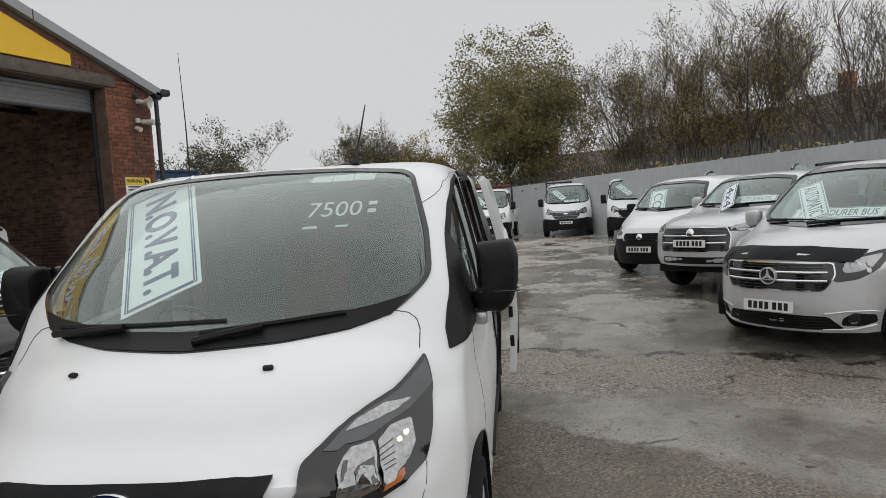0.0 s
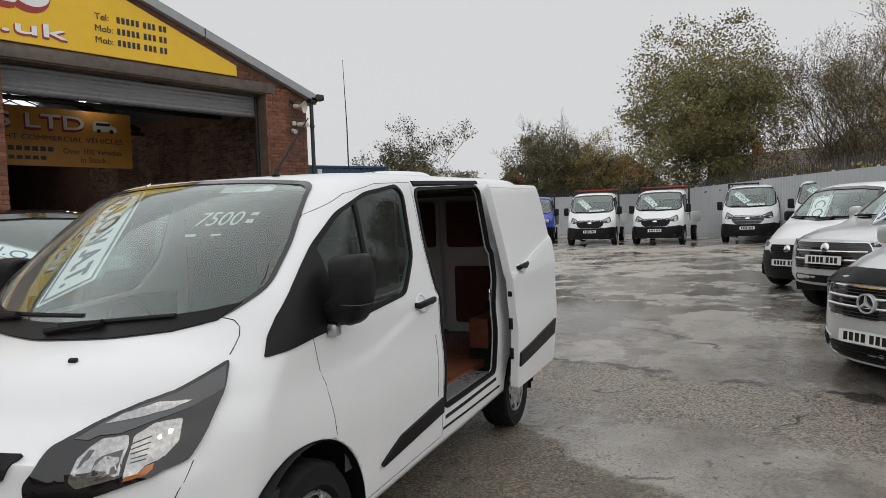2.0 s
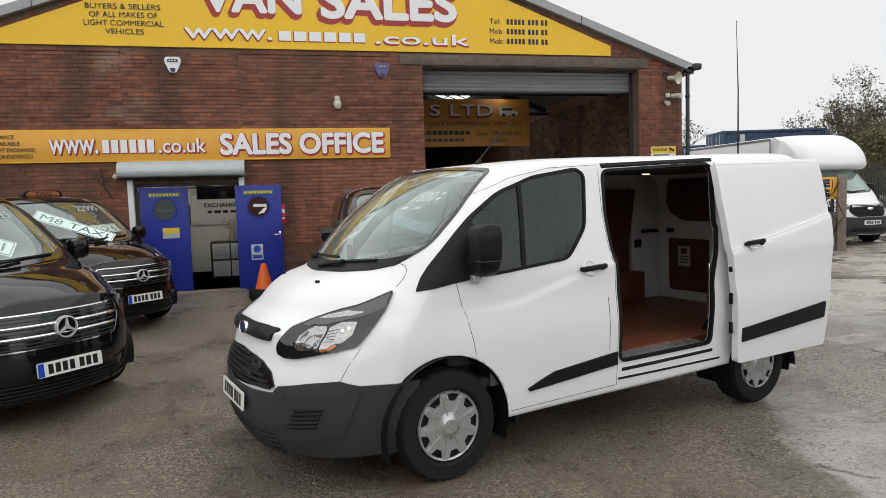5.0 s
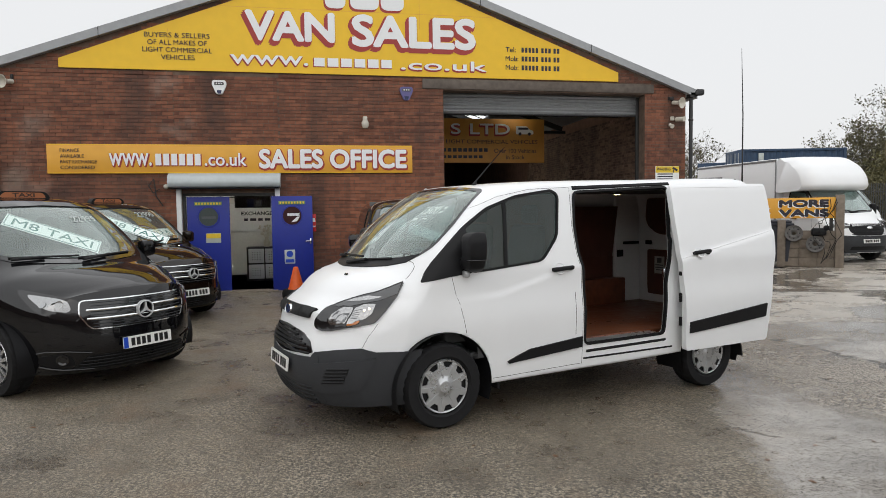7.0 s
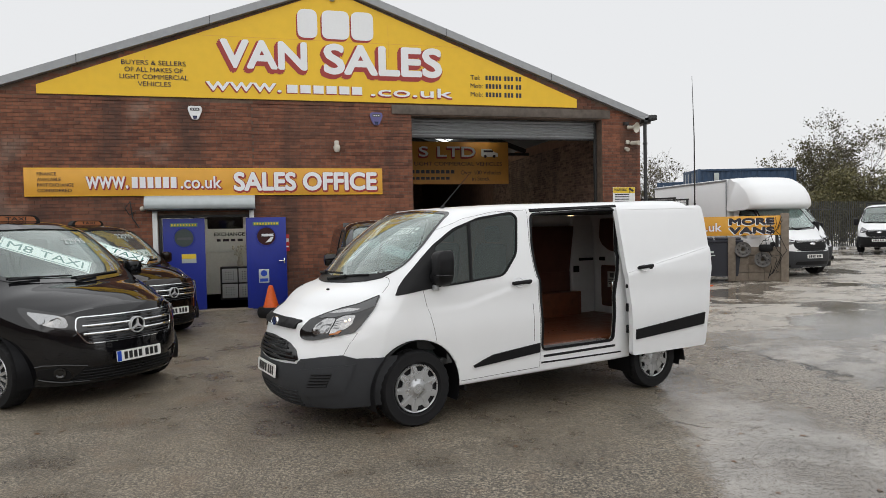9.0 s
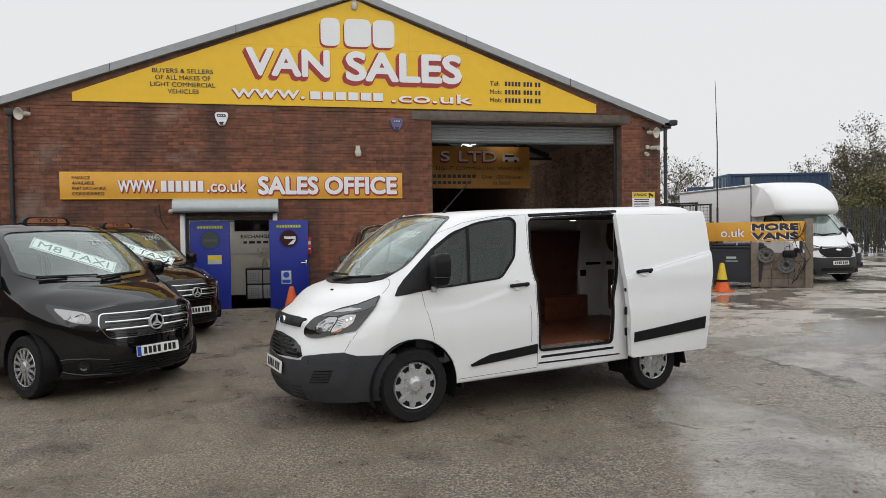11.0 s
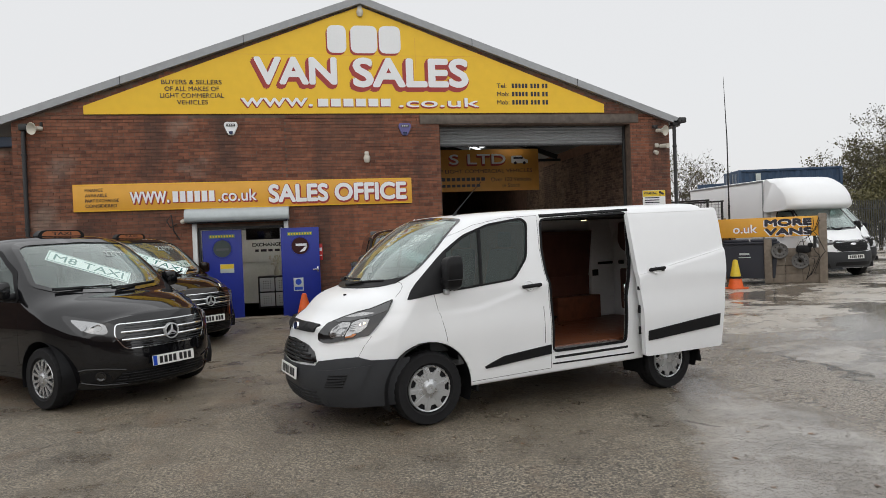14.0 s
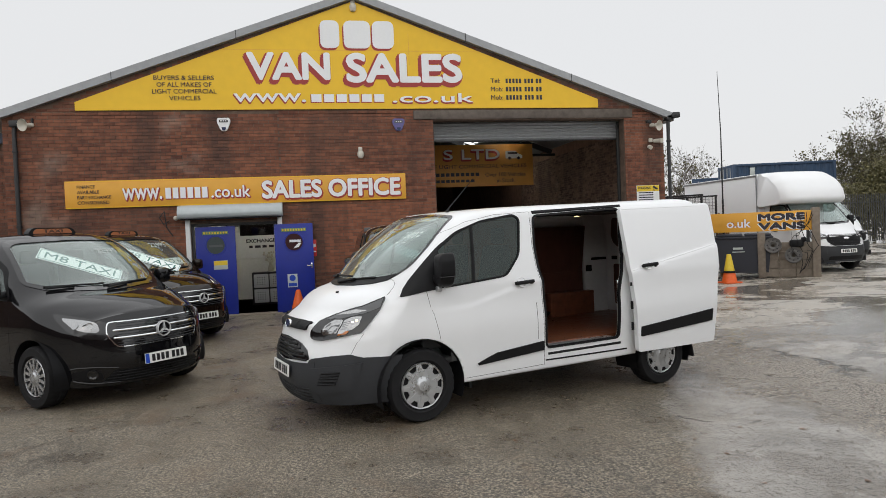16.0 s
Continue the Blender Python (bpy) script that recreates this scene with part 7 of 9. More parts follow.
def alarm(x, z, material):
    t = thing("alarm_box", pose(x, 0, z), "alarm bell box on the brick wall", "alarm", "alarm boxes")
    bm = B()
    prism(bm, rounded([(-0.13, 0.13), (-0.15, 0.05), (-0.06, -0.16), (0.06, -0.16), (0.15, 0.05), (0.13, 0.13)], 0.04), 0.07, upright(0, -0.01, 0))
    part("case", bm, material, t)
    bm = B()
    prism(bm, rounded([(-0.09, 0.09), (-0.10, 0.03), (0.10, 0.03), (0.09, 0.09)], 0.02), 0.01, upright(0, -0.08, 0))
    part("badge", bm, M_INT, t)
    bm = B()
    for k in range(3):
        box(bm, (-0.05 + 0.05 * k, -0.093, 0.06), (0.03, 0.008, 0.022), 0.003)
    part("badge_marks", bm, M_SIGNW, t)
    bm = B()
    prism(bm, rounded([(-0.05, -0.08), (0.05, -0.08), (0.03, -0.15), (-0.03, -0.15)], 0.01), 0.02, upright(0, -0.075, 0))
    part("strobe", bm, M_BADGE, t, "blue strobe lens")


alarm(-4.02, 4.38, M_SIGNW)
alarm(-0.07, 4.33, mat("alarm_purple", (0.10, 0.09, 0.25), 0.4))


def wall_camera(x, z, dome):
    t = thing("security_camera", pose(x, 0, z), "small white security camera on the wall", "camera", "security cameras")
    bm = B()
    box(bm, (0, -0.03, 0.1), (0.1, 0.06, 0.1), 0.02)
    part("mount", bm, M_CREAM, t)
    bm = B()
    if dome:
        lathe(bm, [(0.0, -0.12), (0.05, -0.11), (0.075, -0.06), (0.08, 0.0), (0.06, 0.05)], 20, Matrix.Translation((0, -0.07, 0)))
    else:
        lathe(bm, [(0, 0.0), (0.05, 0.0), (0.055, 0.2), (0.06, 0.24), (0, 0.235)], 16, Matrix.Translation((0.1, -0.04, 0.08)) @ Matrix.Rotation(radians(95), 4, "X") @ Matrix.Rotation(radians(20), 4, "Y"))
        lathe(bm, [(0, 0.0), (0.045, 0.0), (0.05, 0.12), (0, 0.12)], 16, Matrix.Translation((-0.06, -0.04, -0.06)) @ Matrix.Rotation(radians(110), 4, "X"))
    part("housing", bm, M_CREAM, t)


wall_camera(-0.99, 3.66, True)
wall_camera(6.38, 3.76, False)
wall_camera(AX - 0.0, 7.06, True)
for x in (-8.30, 6.86):
    p = thing("downpipe", pose(x, -0.06, 0), "black rainwater pipe down the wall corner", "pipe", "downpipes")
    bm = B()
    tube(bm, [(0, 0, 0.1), (0, 0, 4.25), (0.02, 0.02, 4.4)], 0.045, 10)
    part("pipe", bm, M_BLACKM, p)
    for z in (0.6, 2.2, 3.8):
        bm = B()
        lathe(bm, [(0.045, 0), (0.058, 0.01), (0.058, 0.05), (0.045, 0.06)], 12, Matrix.Translation((0, 0, z)))
        part("collar", bm, M_BLACKM, p)
    bm = B()
    box(bm, (0.02, 0, 4.42), (0.18, 0.16, 0.14), 0.02)
    part("hopper", bm, M_BLACKM, p)
gt = thing("gutter", pose(6.98, 0, 4.45), "black rainwater gutter along the eaves", "gutter")
bm = B()
box(bm, (0.0, 12.4, 0), (0.14, 25.2, 0.11), 0.03)
box(bm, (0.06, -0.12, 0.03), (0.2, 0.16, 0.14), 0.03)
part("channel", bm, M_BLACKM, gt)
ws2 = thing("warning_sign", pose(6.27, -0.012, 2.50), "yellow and white camera warning sign on the brick pier", "sign")
bm = B()
box(bm, (0, 0, 0), (0.62, 0.012, 0.44), 0.003)
part("plate", bm, M_SIGNW, ws2)
bm = B()
box(bm, (0, -0.008, 0.14), (0.61, 0.006, 0.15))
part("band", bm, M_CONEY, ws2)
part("letters", text_bm("WARNING", 0.36, 0.07, 0.002, 0.02, Matrix(((1, 0, 0, -0.1), (0, 0, -1, -0.012), (0, 1, 0, 0.15), (0, 0, 0, 1)))), M_SIGNK, ws2, smooth=False)
bm = B()
box(bm, (0.2, -0.014, 0.15), (0.14, 0.004, 0.05), 0, Matrix.Rotation(radians(28), 4, "Y"))
box(bm, (0.16, -0.014, 0.10), (0.02, 0.004, 0.07))
part("camera_symbol", bm, M_SIGNK, ws2)
bars(ws2, [(-0.26, 0.14, 0.02 - 0.06 * i, 0.045 - 0.06 * i) for i in range(4)], -0.009, M_SIGNK)
for o in ws2.children:
    if o.name.startswith("lettering_bar"):
        o.matrix_parent_inverse = Matrix()
cb = thing("cable", pose(-5.28, -0.03, 2.2), "old black cable hanging on the brick wall", "cable")
bm = B()
tube(bm, [(0.0, 0, 0.05), (-0.12, -0.03, -0.03), (-0.2, -0.04, 0.12), (-0.1, -0.02, 0.26), (-0.06, -0.03, -0.1), (0.06, 0, -0.3)], 0.014, 6)
part("lead", bm, M_BLACKM, cb)
bm = B()
bmesh.ops.create_uvsphere(bm, u_segments=12, v_segments=8, radius=0.055, matrix=Matrix.Translation((0.14, -0.03, 0.1)))
part("sensor", bm, M_CREAM, cb)

# neighbouring wall
bm = B()
box(bm, (-10.9, 0.6, 2.0), (4.5, 0.3, 4.4))
nb = tagged(part("wall_west", bm, M_MORTAR, smooth=False), "brick wall of the neighbouring unit", "wall", kind="structure")
bm = B()
box(bm, (-10.9, 0.5, 4.18), (4.5, 0.34, 0.22), 0.01)
tagged(part("fascia", bm, mat("fascia_blue", (0.04, 0.06, 0.10), 0.5)), "dark blue fascia of the neighbouring unit", "fascia", kind="structure")

# workshop: tubes, bench and stored door
for x, y, z in ((3.63, 3.8, 4.6), (2.6, 9.0, 4.6), (4.6, 9.0, 4.4)):
    t = thing("strip_light", pose(x, y, z), "lit fluorescent strip light hanging from the roof", "lamp", "strip lights")
    bm = B()
    box(bm, (0, 0, 0.04), (0.09, 1.25, 0.05), 0.01)
    for q in (-0.5, 0.5):
        tube(bm, [(0, q, 0.06), (0, q, 0.5)], 0.006, 5)
    part("batten", bm, M_PVC, t)
    bm = B()
    tube(bm, [(0, -0.6, 0), (0, 0.6, 0)], 0.018, 10)
    part("tube", bm, M_TUBE, t)
wb = thing("workbench", pose(5.7, 5.2, 0.05), "blue metal workbench cluttered with parts", "workbench")
bm = B()
box(bm, (0, 0, 0.9), (0.8, 2.6, 0.06), 0.01)
box(bm, (0.05, 0, 1.6), (0.35, 2.4, 0.04), 0.01)
part("top", bm, M_BLACKM, wb)
bm = B()
for y in (-1.2, 1.2):
    for x in (-0.35, 0.35):
        box(bm, (x, y, 0.45), (0.06, 0.06, 0.9))
    box(bm, (0.2, y, 1.25), (0.06, 0.06, 0.7))
box(bm, (-0.38, 0, 0.55), (0.03, 2.4, 0.5), 0.01)
part("frame", bm, M_DOORB, wb)
rnd = random.Random(11)
for k in range(16):
    y = -1.15 + 0.155 * k
    bm = B()
    h = rnd.uniform(0.1, 0.32)
    z = 0.98 if k % 3 else 1.67
    if k % 4 == 1:
        lathe(bm, [(0, 0), (0.06, 0), (0.06, h), (0.02, h + 0.04), (0, h + 0.04)], 12, Matrix.Translation((5.6 + rnd.uniform(-0.1, 0.1), 5.2 + y, z)))
    else:
        box(bm, (5.62 + rnd.uniform(-0.1, 0.1), 5.2 + y, z + h / 2), (0.2, rnd.uniform(0.08, 0.15), h), 0.012, Matrix.Rotation(rnd.uniform(-0.3, 0.3), 4, "Z"))
    tagged(part("parts_box" if k % 4 != 1 else "tin", bm, (M_CREAM, M_DOORB, M_RED, M_INT)[k % 4]), "small box of spare parts on the workbench", "box", "bench clutter")
# ---- yard furniture ----
def cone(x, y, h, label, tyre=False, sleeve=None):
    z0 = ground_z(x, y)
    t = thing("traffic_cone", pose(x, y, z0), label, "cone", "cones")
    bm = B()
    if tyre:
        lathe(bm, [(0.12, 0.0), (0.24, 0.0), (0.27, 0.06), (0.27, 0.14), (0.24, 0.2), (0.14, 0.2), (0.12, 0.15)], 24)
        part("base", bm, M_RUBBER, t)
    else:
        box(bm, (0, 0, 0.02), (0.46, 0.46, 0.04), 0.012)
        part("base", bm, M_TRAFFIC, t)
    bm = B()
    lathe(bm, [(0.20, 0.035), (0.19, 0.06), (0.045, h), (0.03, h + 0.01), (0, h + 0.01)], 24)
    c = part("body", bm, M_TRAFFIC, t)
    if sleeve:
        bm = B()
        lathe(bm, [(0.20 - 0.155 * (h * 0.42 - 0.04) / (h - 0.05), h * 0.42), (0.062, h * 0.97), (0.05, h * 1.02), (0, h * 1.02)], 24)
        s = part("sleeve", bm, sleeve, c, "yellow sleeve")
        bm = B()
        lathe(bm, [(0.0, 0.006), (0.045, 0.006), (0.045, -0.02)], 16, Matrix.Translation((0, -0.09, h * 0.66)) @ Matrix.Rotation(radians(80), 4, "X"))
        part("disc", bm, M_RED, s)
        bm = B()
        lathe(bm, [(0.14, h * 0.36), (0.17, h * 0.37), (0.17, h * 0.43), (0.13, h * 0.44)], 24)
        part("collar", bm, M_PLASTB, c)


cone(8.75, 0.35, 0.76, "orange and yellow traffic cone with a red disc", sleeve=M_CONEY)
cone(-2.52, -1.65, 0.62, "orange traffic cone standing in a black base by the door", tyre=True)

M_BIN = mat("bin_navy", (0.014, 0.016, 0.026), 0.5, var=0.2, scale=4, rvar=0.1)
bn = thing("wheeled_bin", pose(10.05, 1.55, ground_z(10, 1.5), 0, 0, -35), "large dark navy four-wheeled waste bin", "bin")
bm = B()
prism(bm, [(-0.62, 0.16), (0.62, 0.16), (0.72, 1.12), (-0.72, 1.12)], 0.98, Matrix(((1, 0, 0, 0), (0, 0, 1, -0.49), (0, 1, 0, 0), (0, 0, 0, 1))))
part("tub", bm, M_BIN, bn)
bm = B()
box(bm, (0, 0, 1.15), (1.52, 1.08, 0.07), 0.03)
for x in (-0.36, 0.36):
    box(bm, (x, 0, 1.22), (0.68, 1.0, 0.08), 0.035)
part("lid", bm, M_BIN, bn)
for x in (-0.5, 0.5):
    for y in (-0.35, 0.35):
        bm = B()
        lathe(bm, [(0, -0.03), (0.09, -0.03), (0.1, 0), (0.09, 0.03), (0, 0.03)], 16, Matrix.Translation((x, y, 0.1)) @ Matrix.Rotation(radians(90), 4, "Y"))
        part("castor", bm, M_RUBBER, bn)
bars(bn, [(-0.28, -0.02, 0.82, 0.88), (-0.3, 0.02, 0.74, 0.765)], -0.50, M_STICK)
for o in bn.children:
    if o.name.startswith("lettering_bar"):
        o.matrix_parent_inverse = Matrix()

# low concrete wall with stored gear and the sign above it
bw = thing("block_wall", pose(10.72, 0.62, ground_z(10.7, 0.6), 0, 0, -38), "low stained concrete block wall", "wall")
for i in range(3):
    for j in range(4):
        bm = B()
        box(bm, (-0.62 + 0.42 * (i + 0.5), 0, 0.13 + 0.24 * j), (0.416, 0.25, 0.236), 0.012)
        part("block", bm, M_CONC, bw)
for x, h in ((-0.62, 1.25), (0.72, 1.9)):
    bm = B()
    box(bm, (x, -0.06, h / 2), (0.2, 0.34, h), 0.02)
    part("pillar", bm, M_CONC, bw)
for k, (dx, dz) in enumerate(((0.0, 0.0), (-0.5, 0.28))):
    a = radians(-38)
    t = thing("spare_wheel", pose(10.62 + (0.1 + dx) * math.cos(a), 0.38 + (0.1 + dx) * math.sin(a), ground_z(10.7, 0.4) + 0.62 + dz, 78, 0, -38), "old steel wheel leaning on the block wall", "wheel", "spare wheels")
    bm = B()
    lathe(bm, [(0.05, 0), (0.1, 0.03), (0.16, 0.02), (0.2, 0.05), (0.215, 0.05), (0.215, -0.05)], 24)
    part("disc", bm, mat("old_steel", (0.085, 0.08, 0.075), 0.6, metal=0.1, var=0.3, scale=10), t)
    bm = B()
    for q in range(8):
        lathe(bm, [(0, 0.034), (0.018, 0.034), (0.018, 0.0)], 8, Matrix.Translation((0.14 * math.cos(q * 0.785), 0.14 * math.sin(q * 0.785), 0)))
    part("bolt_holes", bm, M_PLASTB, t)
hz = thing("hose", pose(10.85, 0.42, ground_z(10.8, 0.4), 0, 0, -38), "tangled black pressure washer hoses", "hose")
rnd = random.Random(5)
for q in range(4):
    bm = B()
    pts = [Vector((0.02 + 0.13 * q + 0.14 * math.sin(k * 0.9 + q), -0.22 - 0.03 * (k % 2), 1.70 - 0.15 * k + 0.10 * math.sin(k * 1.7 + q))) for k in range(11)]
    tube(bm, pts, 0.010, 6)
    part("coil", bm, M_PLASTB, hz)
wsh = thing("pressure_washer", pose(10.86, 0.20, ground_z(10.8, 0.2) + 0.88, 0, 0, -38), "black pressure washer hung on the block wall", "washer")
bm = B()
box(bm, (-0.12, 0.06, 0.06), (0.36, 0.16, 0.20), 0.06)
box(bm, (0.05, 0.02, 0.16), (0.14, 0.12, 0.14), 0.05)
part("case", bm, M_PLASTB, wsh)
ms = thing("yard_sign", pose(10.25, 0.78, 1.66, 0, 0, -37), "amber yard sign with bold black lettering", "sign")
bm = B()
box(bm, (-0.25, 0, 0), (2.75, 0.05, 0.54), 0.006)
part("board", bm, M_YEL2, ms)
for w, z in (("MORE", 0.12), ("VANS", -0.13)):
    for nm, mt, d, sp, ox in (("letter_shade", M_SIGNW, 0.026, 0.024, -0.022), ("letters", M_SIGNK, 0.031, 0.02, 0.0)):
        part(nm, fat_text(w, 1.16 + 2 * (sp - 0.02), 0.205 + 2 * (sp - 0.02), 0.001, sp, Matrix(((1, 0, 0, 0.36 + ox), (0, 0, -1, -d), (0, 1, 0, z + ox * 0.7), (0, 0, 0, 1)))), mt, ms, smooth=False)
for nm, mt, d, sp in (("letter_shade", M_RED, 0.026, 0.016), ("letters", M_SIGNW, 0.031, 0.006)):
    part(nm, fat_text("o.uk", 0.62, 0.24, 0.001, sp, Matrix(((1, 0, 0, -0.72), (0, 0, -1, -d), (0, 1, 0, -0.03), (0, 0, 0, 1)))), mt, ms, smooth=False)
for x in (-1.4, 1.0):
    bm = B()
    box(bm, (x, 0.05, -0.7), (0.08, 0.05, 1.8), 0.008)
    part("post", bm, M_BLACKM, ms)

# cage trailer with timber and clutter
tr = thing("cage_trailer", pose(8.55, 3.1, ground_z(8.5, 3.1), 0, 0, -48), "rusty black cage trailer loaded with timber", "trailer")
bm = B()
box(bm, (0, 0, 0.7), (2.6, 1.6, 0.16), 0.02)
part("bed", bm, M_BLACKM, tr)
for x in (-1.25, -0.4, 0.4, 1.25):
    for y in (-0.75, 0.75):
        bm = B()
        box(bm, (x, y, 1.6), (0.06, 0.06, 1.75), 0.006)
        part("post", bm, M_BLACKM, tr)
for y in (-0.75, 0.75):
    bm = B()
    for z in (1.2, 1.6, 2.45):
        box(bm, (0, y, z), (2.6, 0.04, 0.05), 0.006)
    for k in range(26):
        box(bm, (-1.25 + 0.1 * k, y, 2.05), (0.008, 0.008, 0.8))
    for k in range(8):
        box(bm, (0, y, 1.66 + 0.1 * k), (2.5, 0.008, 0.008))
    part("mesh_side", bm, M_BLACKM, tr)
for x in (-0.5, 0.5):
    for y in (-0.85, 0.85):
        wheel_parts(tr, x, y, 0.3, 0.3, 0.19, 0.18, 1 if y > 0 else -1, M_HUB, 5)
M_TIMBER = mat("timber", (0.30, 0.17, 0.08), 0.7, var=0.3, scale=5, bump=0.2)
rnd = random.Random(8)
for k in range(5):
    bm = B()
    tube(bm, [(9.45 + 0.08 * k, 1.75 + 0.1 * (k % 3), 0.1), (9.35 + 0.1 * k, 1.80, 1.85 + 0.12 * rnd.random())], 0.035, 4)
    tagged(part("plank", bm, M_TIMBER), "loose timber plank leaning beside the bins", "plank", "planks")
wp = thing("whip_aerial", pose(9.58, 1.78, ground_z(9.3, 1.9)), "tall thin black whip aerial on a post", "aerial")
bm = B()
tube(bm, [(0, 0, 0), (0, 0, 2.3)], 0.03, 8)
part("post", bm, M_BLACKM, wp)
bm = B()
tube(bm, [(0, 0, 2.3), (0.0, 0, 4.2), (-0.06, 0, 6.0)], [0.022, 0.016, 0.006], 6)
part("whip", bm, M_BLACKM, wp)

# ---- fences ----
M_SHEET = mat("fence_sheet", (0.44, 0.46, 0.47), 0.55, var=0.10, scale=2, rvar=0.1)
M_PALI = mat("palisade_steel", (0.06, 0.062, 0.06), 0.6, var=0.2)
FENCE = [(8.2, -19.2), (15.0, -13.6), (22.0, -7.8), (29.5, -1.6), (36.5, 4.2)]
fen = thing("sheet_fence", pose(0, 0, 0), "grey sheet steel fence round the yard", "fence", kind="structure")
pal = thing("palisade", pose(0, 0, 0), "dark palisade fence behind the sheet fence", "fence", kind="structure")


def fence_run(a, b2, parent, h, pitch=2.4):
    a, b2 = Vector(a), Vector(b2)
    n = max(1, round((b2 - a).length / pitch))
    d = (b2 - a) / n
    e = d.normalized()
    nrm = Vector((-e.y, e.x))
    for i in range(n):
        p = a + d * i
        z = ground_z(*(p + d / 2))
        bm = B()
        m = 24
        row = []
        for k in range(m + 1):
            q = p + d * (k / m)
            o = 0.006 if k % 2 else -0.006
            row.append((bm.verts.new((q.x + nrm.x * o, q.y + nrm.y * o, z - 0.1)), bm.verts.new((q.x + nrm.x * o, q.y + nrm.y * o, z + h))))
        for r1, r2 in zip(row, row[1:]):
            bm.faces.new((r1[0], r2[0], r2[1], r1[1]))
        ob = part("panel", bm, M_SHEET, parent, smooth=False)
        s = ob.modifiers.new("thickness", "SOLIDIFY")
        s.thickness = 0.006
        bm = B()
        box(bm, (p.x - nrm.x * 0.05, p.y - nrm.y * 0.05, z + h / 2), (0.08, 0.08, h + 0.1), 0.01)
        part("post", bm, M_SHEET, parent)


def palisade_run(a, b2, parent, h, z_off=0.0, pitch=0.155, step=2.75):
    a, b2 = Vector(a), Vector(b2)
    n = max(1, round((b2 - a).length / step))
    d = (b2 - a) / n
    for i in range(n):
        p = a + d * i
        z = ground_z(*p) + z_off
        bm = B()
        k = int(d.length / pitch)
        ang = math.atan2(d.y, d.x)
        for j in range(k):
            q = p + d * ((j + 0.5) / k)
            mm = Matrix.Translation((q.x, q.y, z)) @ Matrix.Rotation(ang, 4, "Z")
            prism(bm, [(-0.035, 0), (0.035, 0), (0.035, h - 0.08), (0.018, h), (-0.018, h), (-0.035, h - 0.08)], 0.01, mm @ Matrix(((1, 0, 0, 0), (0, 0, -1, 0), (0, 1, 0, 0), (0, 0, 0, 1))))
        for zz in (0.35, h - 0.45):
            c = p + d / 2
            box(bm, (c.x, c.y, z + zz), (d.length, 0.04, 0.05), 0, Matrix.Rotation(ang, 4, "Z"))
        part("palisade_bay", bm, M_PALI, parent, smooth=False)


for a, b2 in zip(FENCE, FENCE[1:]):
    fence_run(a, b2, fen, 2.45)
    off = Vector((0.637, -0.77)) * 0.9
    palisade_run(Vector(a) + off, Vector(b2) + off, pal, 2.5, 0.45)
fence_run((36.5, 4.2), (33.5, 15.0), fen, 2.4)
palisade_run((37.3, 4.5), (34.2, 15.5), pal, 2.5, 0.35)
palisade_run((34.0, 15.5), (17.5, 13.5), pal, 2.5, 0.1)

# ---- containers ----
M_CONT = mat("container_blue", (0.022, 0.05, 0.10), 0.55, var=0.25, scale=2, rvar=0.1)


def container(m, label):
    c = thing("container", m, label, "container", "containers")
    for y in (-1.2, 1.2):
        bm = B()
        prev = None
        for k in range(61):
            x = -3.0 + 0.1 * k
            o = 0.035 if k % 4 in (1, 2) else 0
            cur = (bm.verts.new((x, y - math.copysign(o, y), 0.15)), bm.verts.new((x, y - math.copysign(o, y), 2.45)))
            if prev:
                bm.faces.new((prev[0], cur[0], cur[1], prev[1]))
            prev = cur
        part("side_wall", bm, M_CONT, c, smooth=False)
    for nm, at, sz in (("end_wall", (3.0, 0, 1.3), (0.04, 2.4, 2.4)), ("top", (0, 0, 2.52), (6.0, 2.4, 0.04)), ("base", (0, 0, 0.1), (6.0, 2.4, 0.1))):
        bm = B()
        box(bm, at, sz)
        part(nm, bm, M_CONT, c, smooth=False)
    bm = B()
    for x in (-3.0, 3.0):
        for y in (-1.2, 1.2):
            box(bm, (x, y, 1.3), (0.16, 0.16, 2.6), 0.01)
        for z in (0.08, 2.52):
            box(bm, (x, 0, z), (0.14, 2.44, 0.14), 0.01)
    for y in (-1.2, 1.2):
        for z in (0.08, 2.52):
            box(bm, (0, y, z), (6.0, 0.12, 0.14), 0.01)
    part("frame", bm, M_CONT, c)
    for y in (-0.58, 0.58):
        bm = B()
        box(bm, (-3.04, y, 1.3), (0.05, 1.1, 2.3), 0.01)
        d = part("door", bm, M_CONT, c)
        bm = B()
        for q in (-0.25, 0.25):
            tube(bm, [(-3.09, y + q, 0.2), (-3.09, y + q, 2.4)], 0.02, 6)
        box(bm, (-3.08, y, 1.6), (0.01, 0.26, 0.3))
        part("lock_bar", bm, M_SHEET, d)
    bm = B()
    box(bm, (-1.9, -1.22, 2.1), (0.3, 0.02, 0.5), 0.004)
    part("data_label", bm, M_STICK, c)
    return c


zc = ground_z(25, 20) - 0.3
c1 = container(pose(26.6, 21.6, zc, 0, 0, -14), "blue corrugated shipping container on the ground")
copy_thing(c1, pose(26.6, 21.6, zc + 2.62, 0, 0, -14))
copy_thing(c1, pose(27.3, 29.0, zc - 0.4, 0, 0, 51))
copy_thing(c1, pose(27.3, 29.0, zc + 2.22, 0, 0, 51))


# ---- trees, hedge and houses ----
def bark(name, c):
    return mat(name, c, 0.9, var=0.3, scale=6, bump=0.4, bscale=40)


M_BARK = bark("bark", (0.085, 0.07, 0.055))


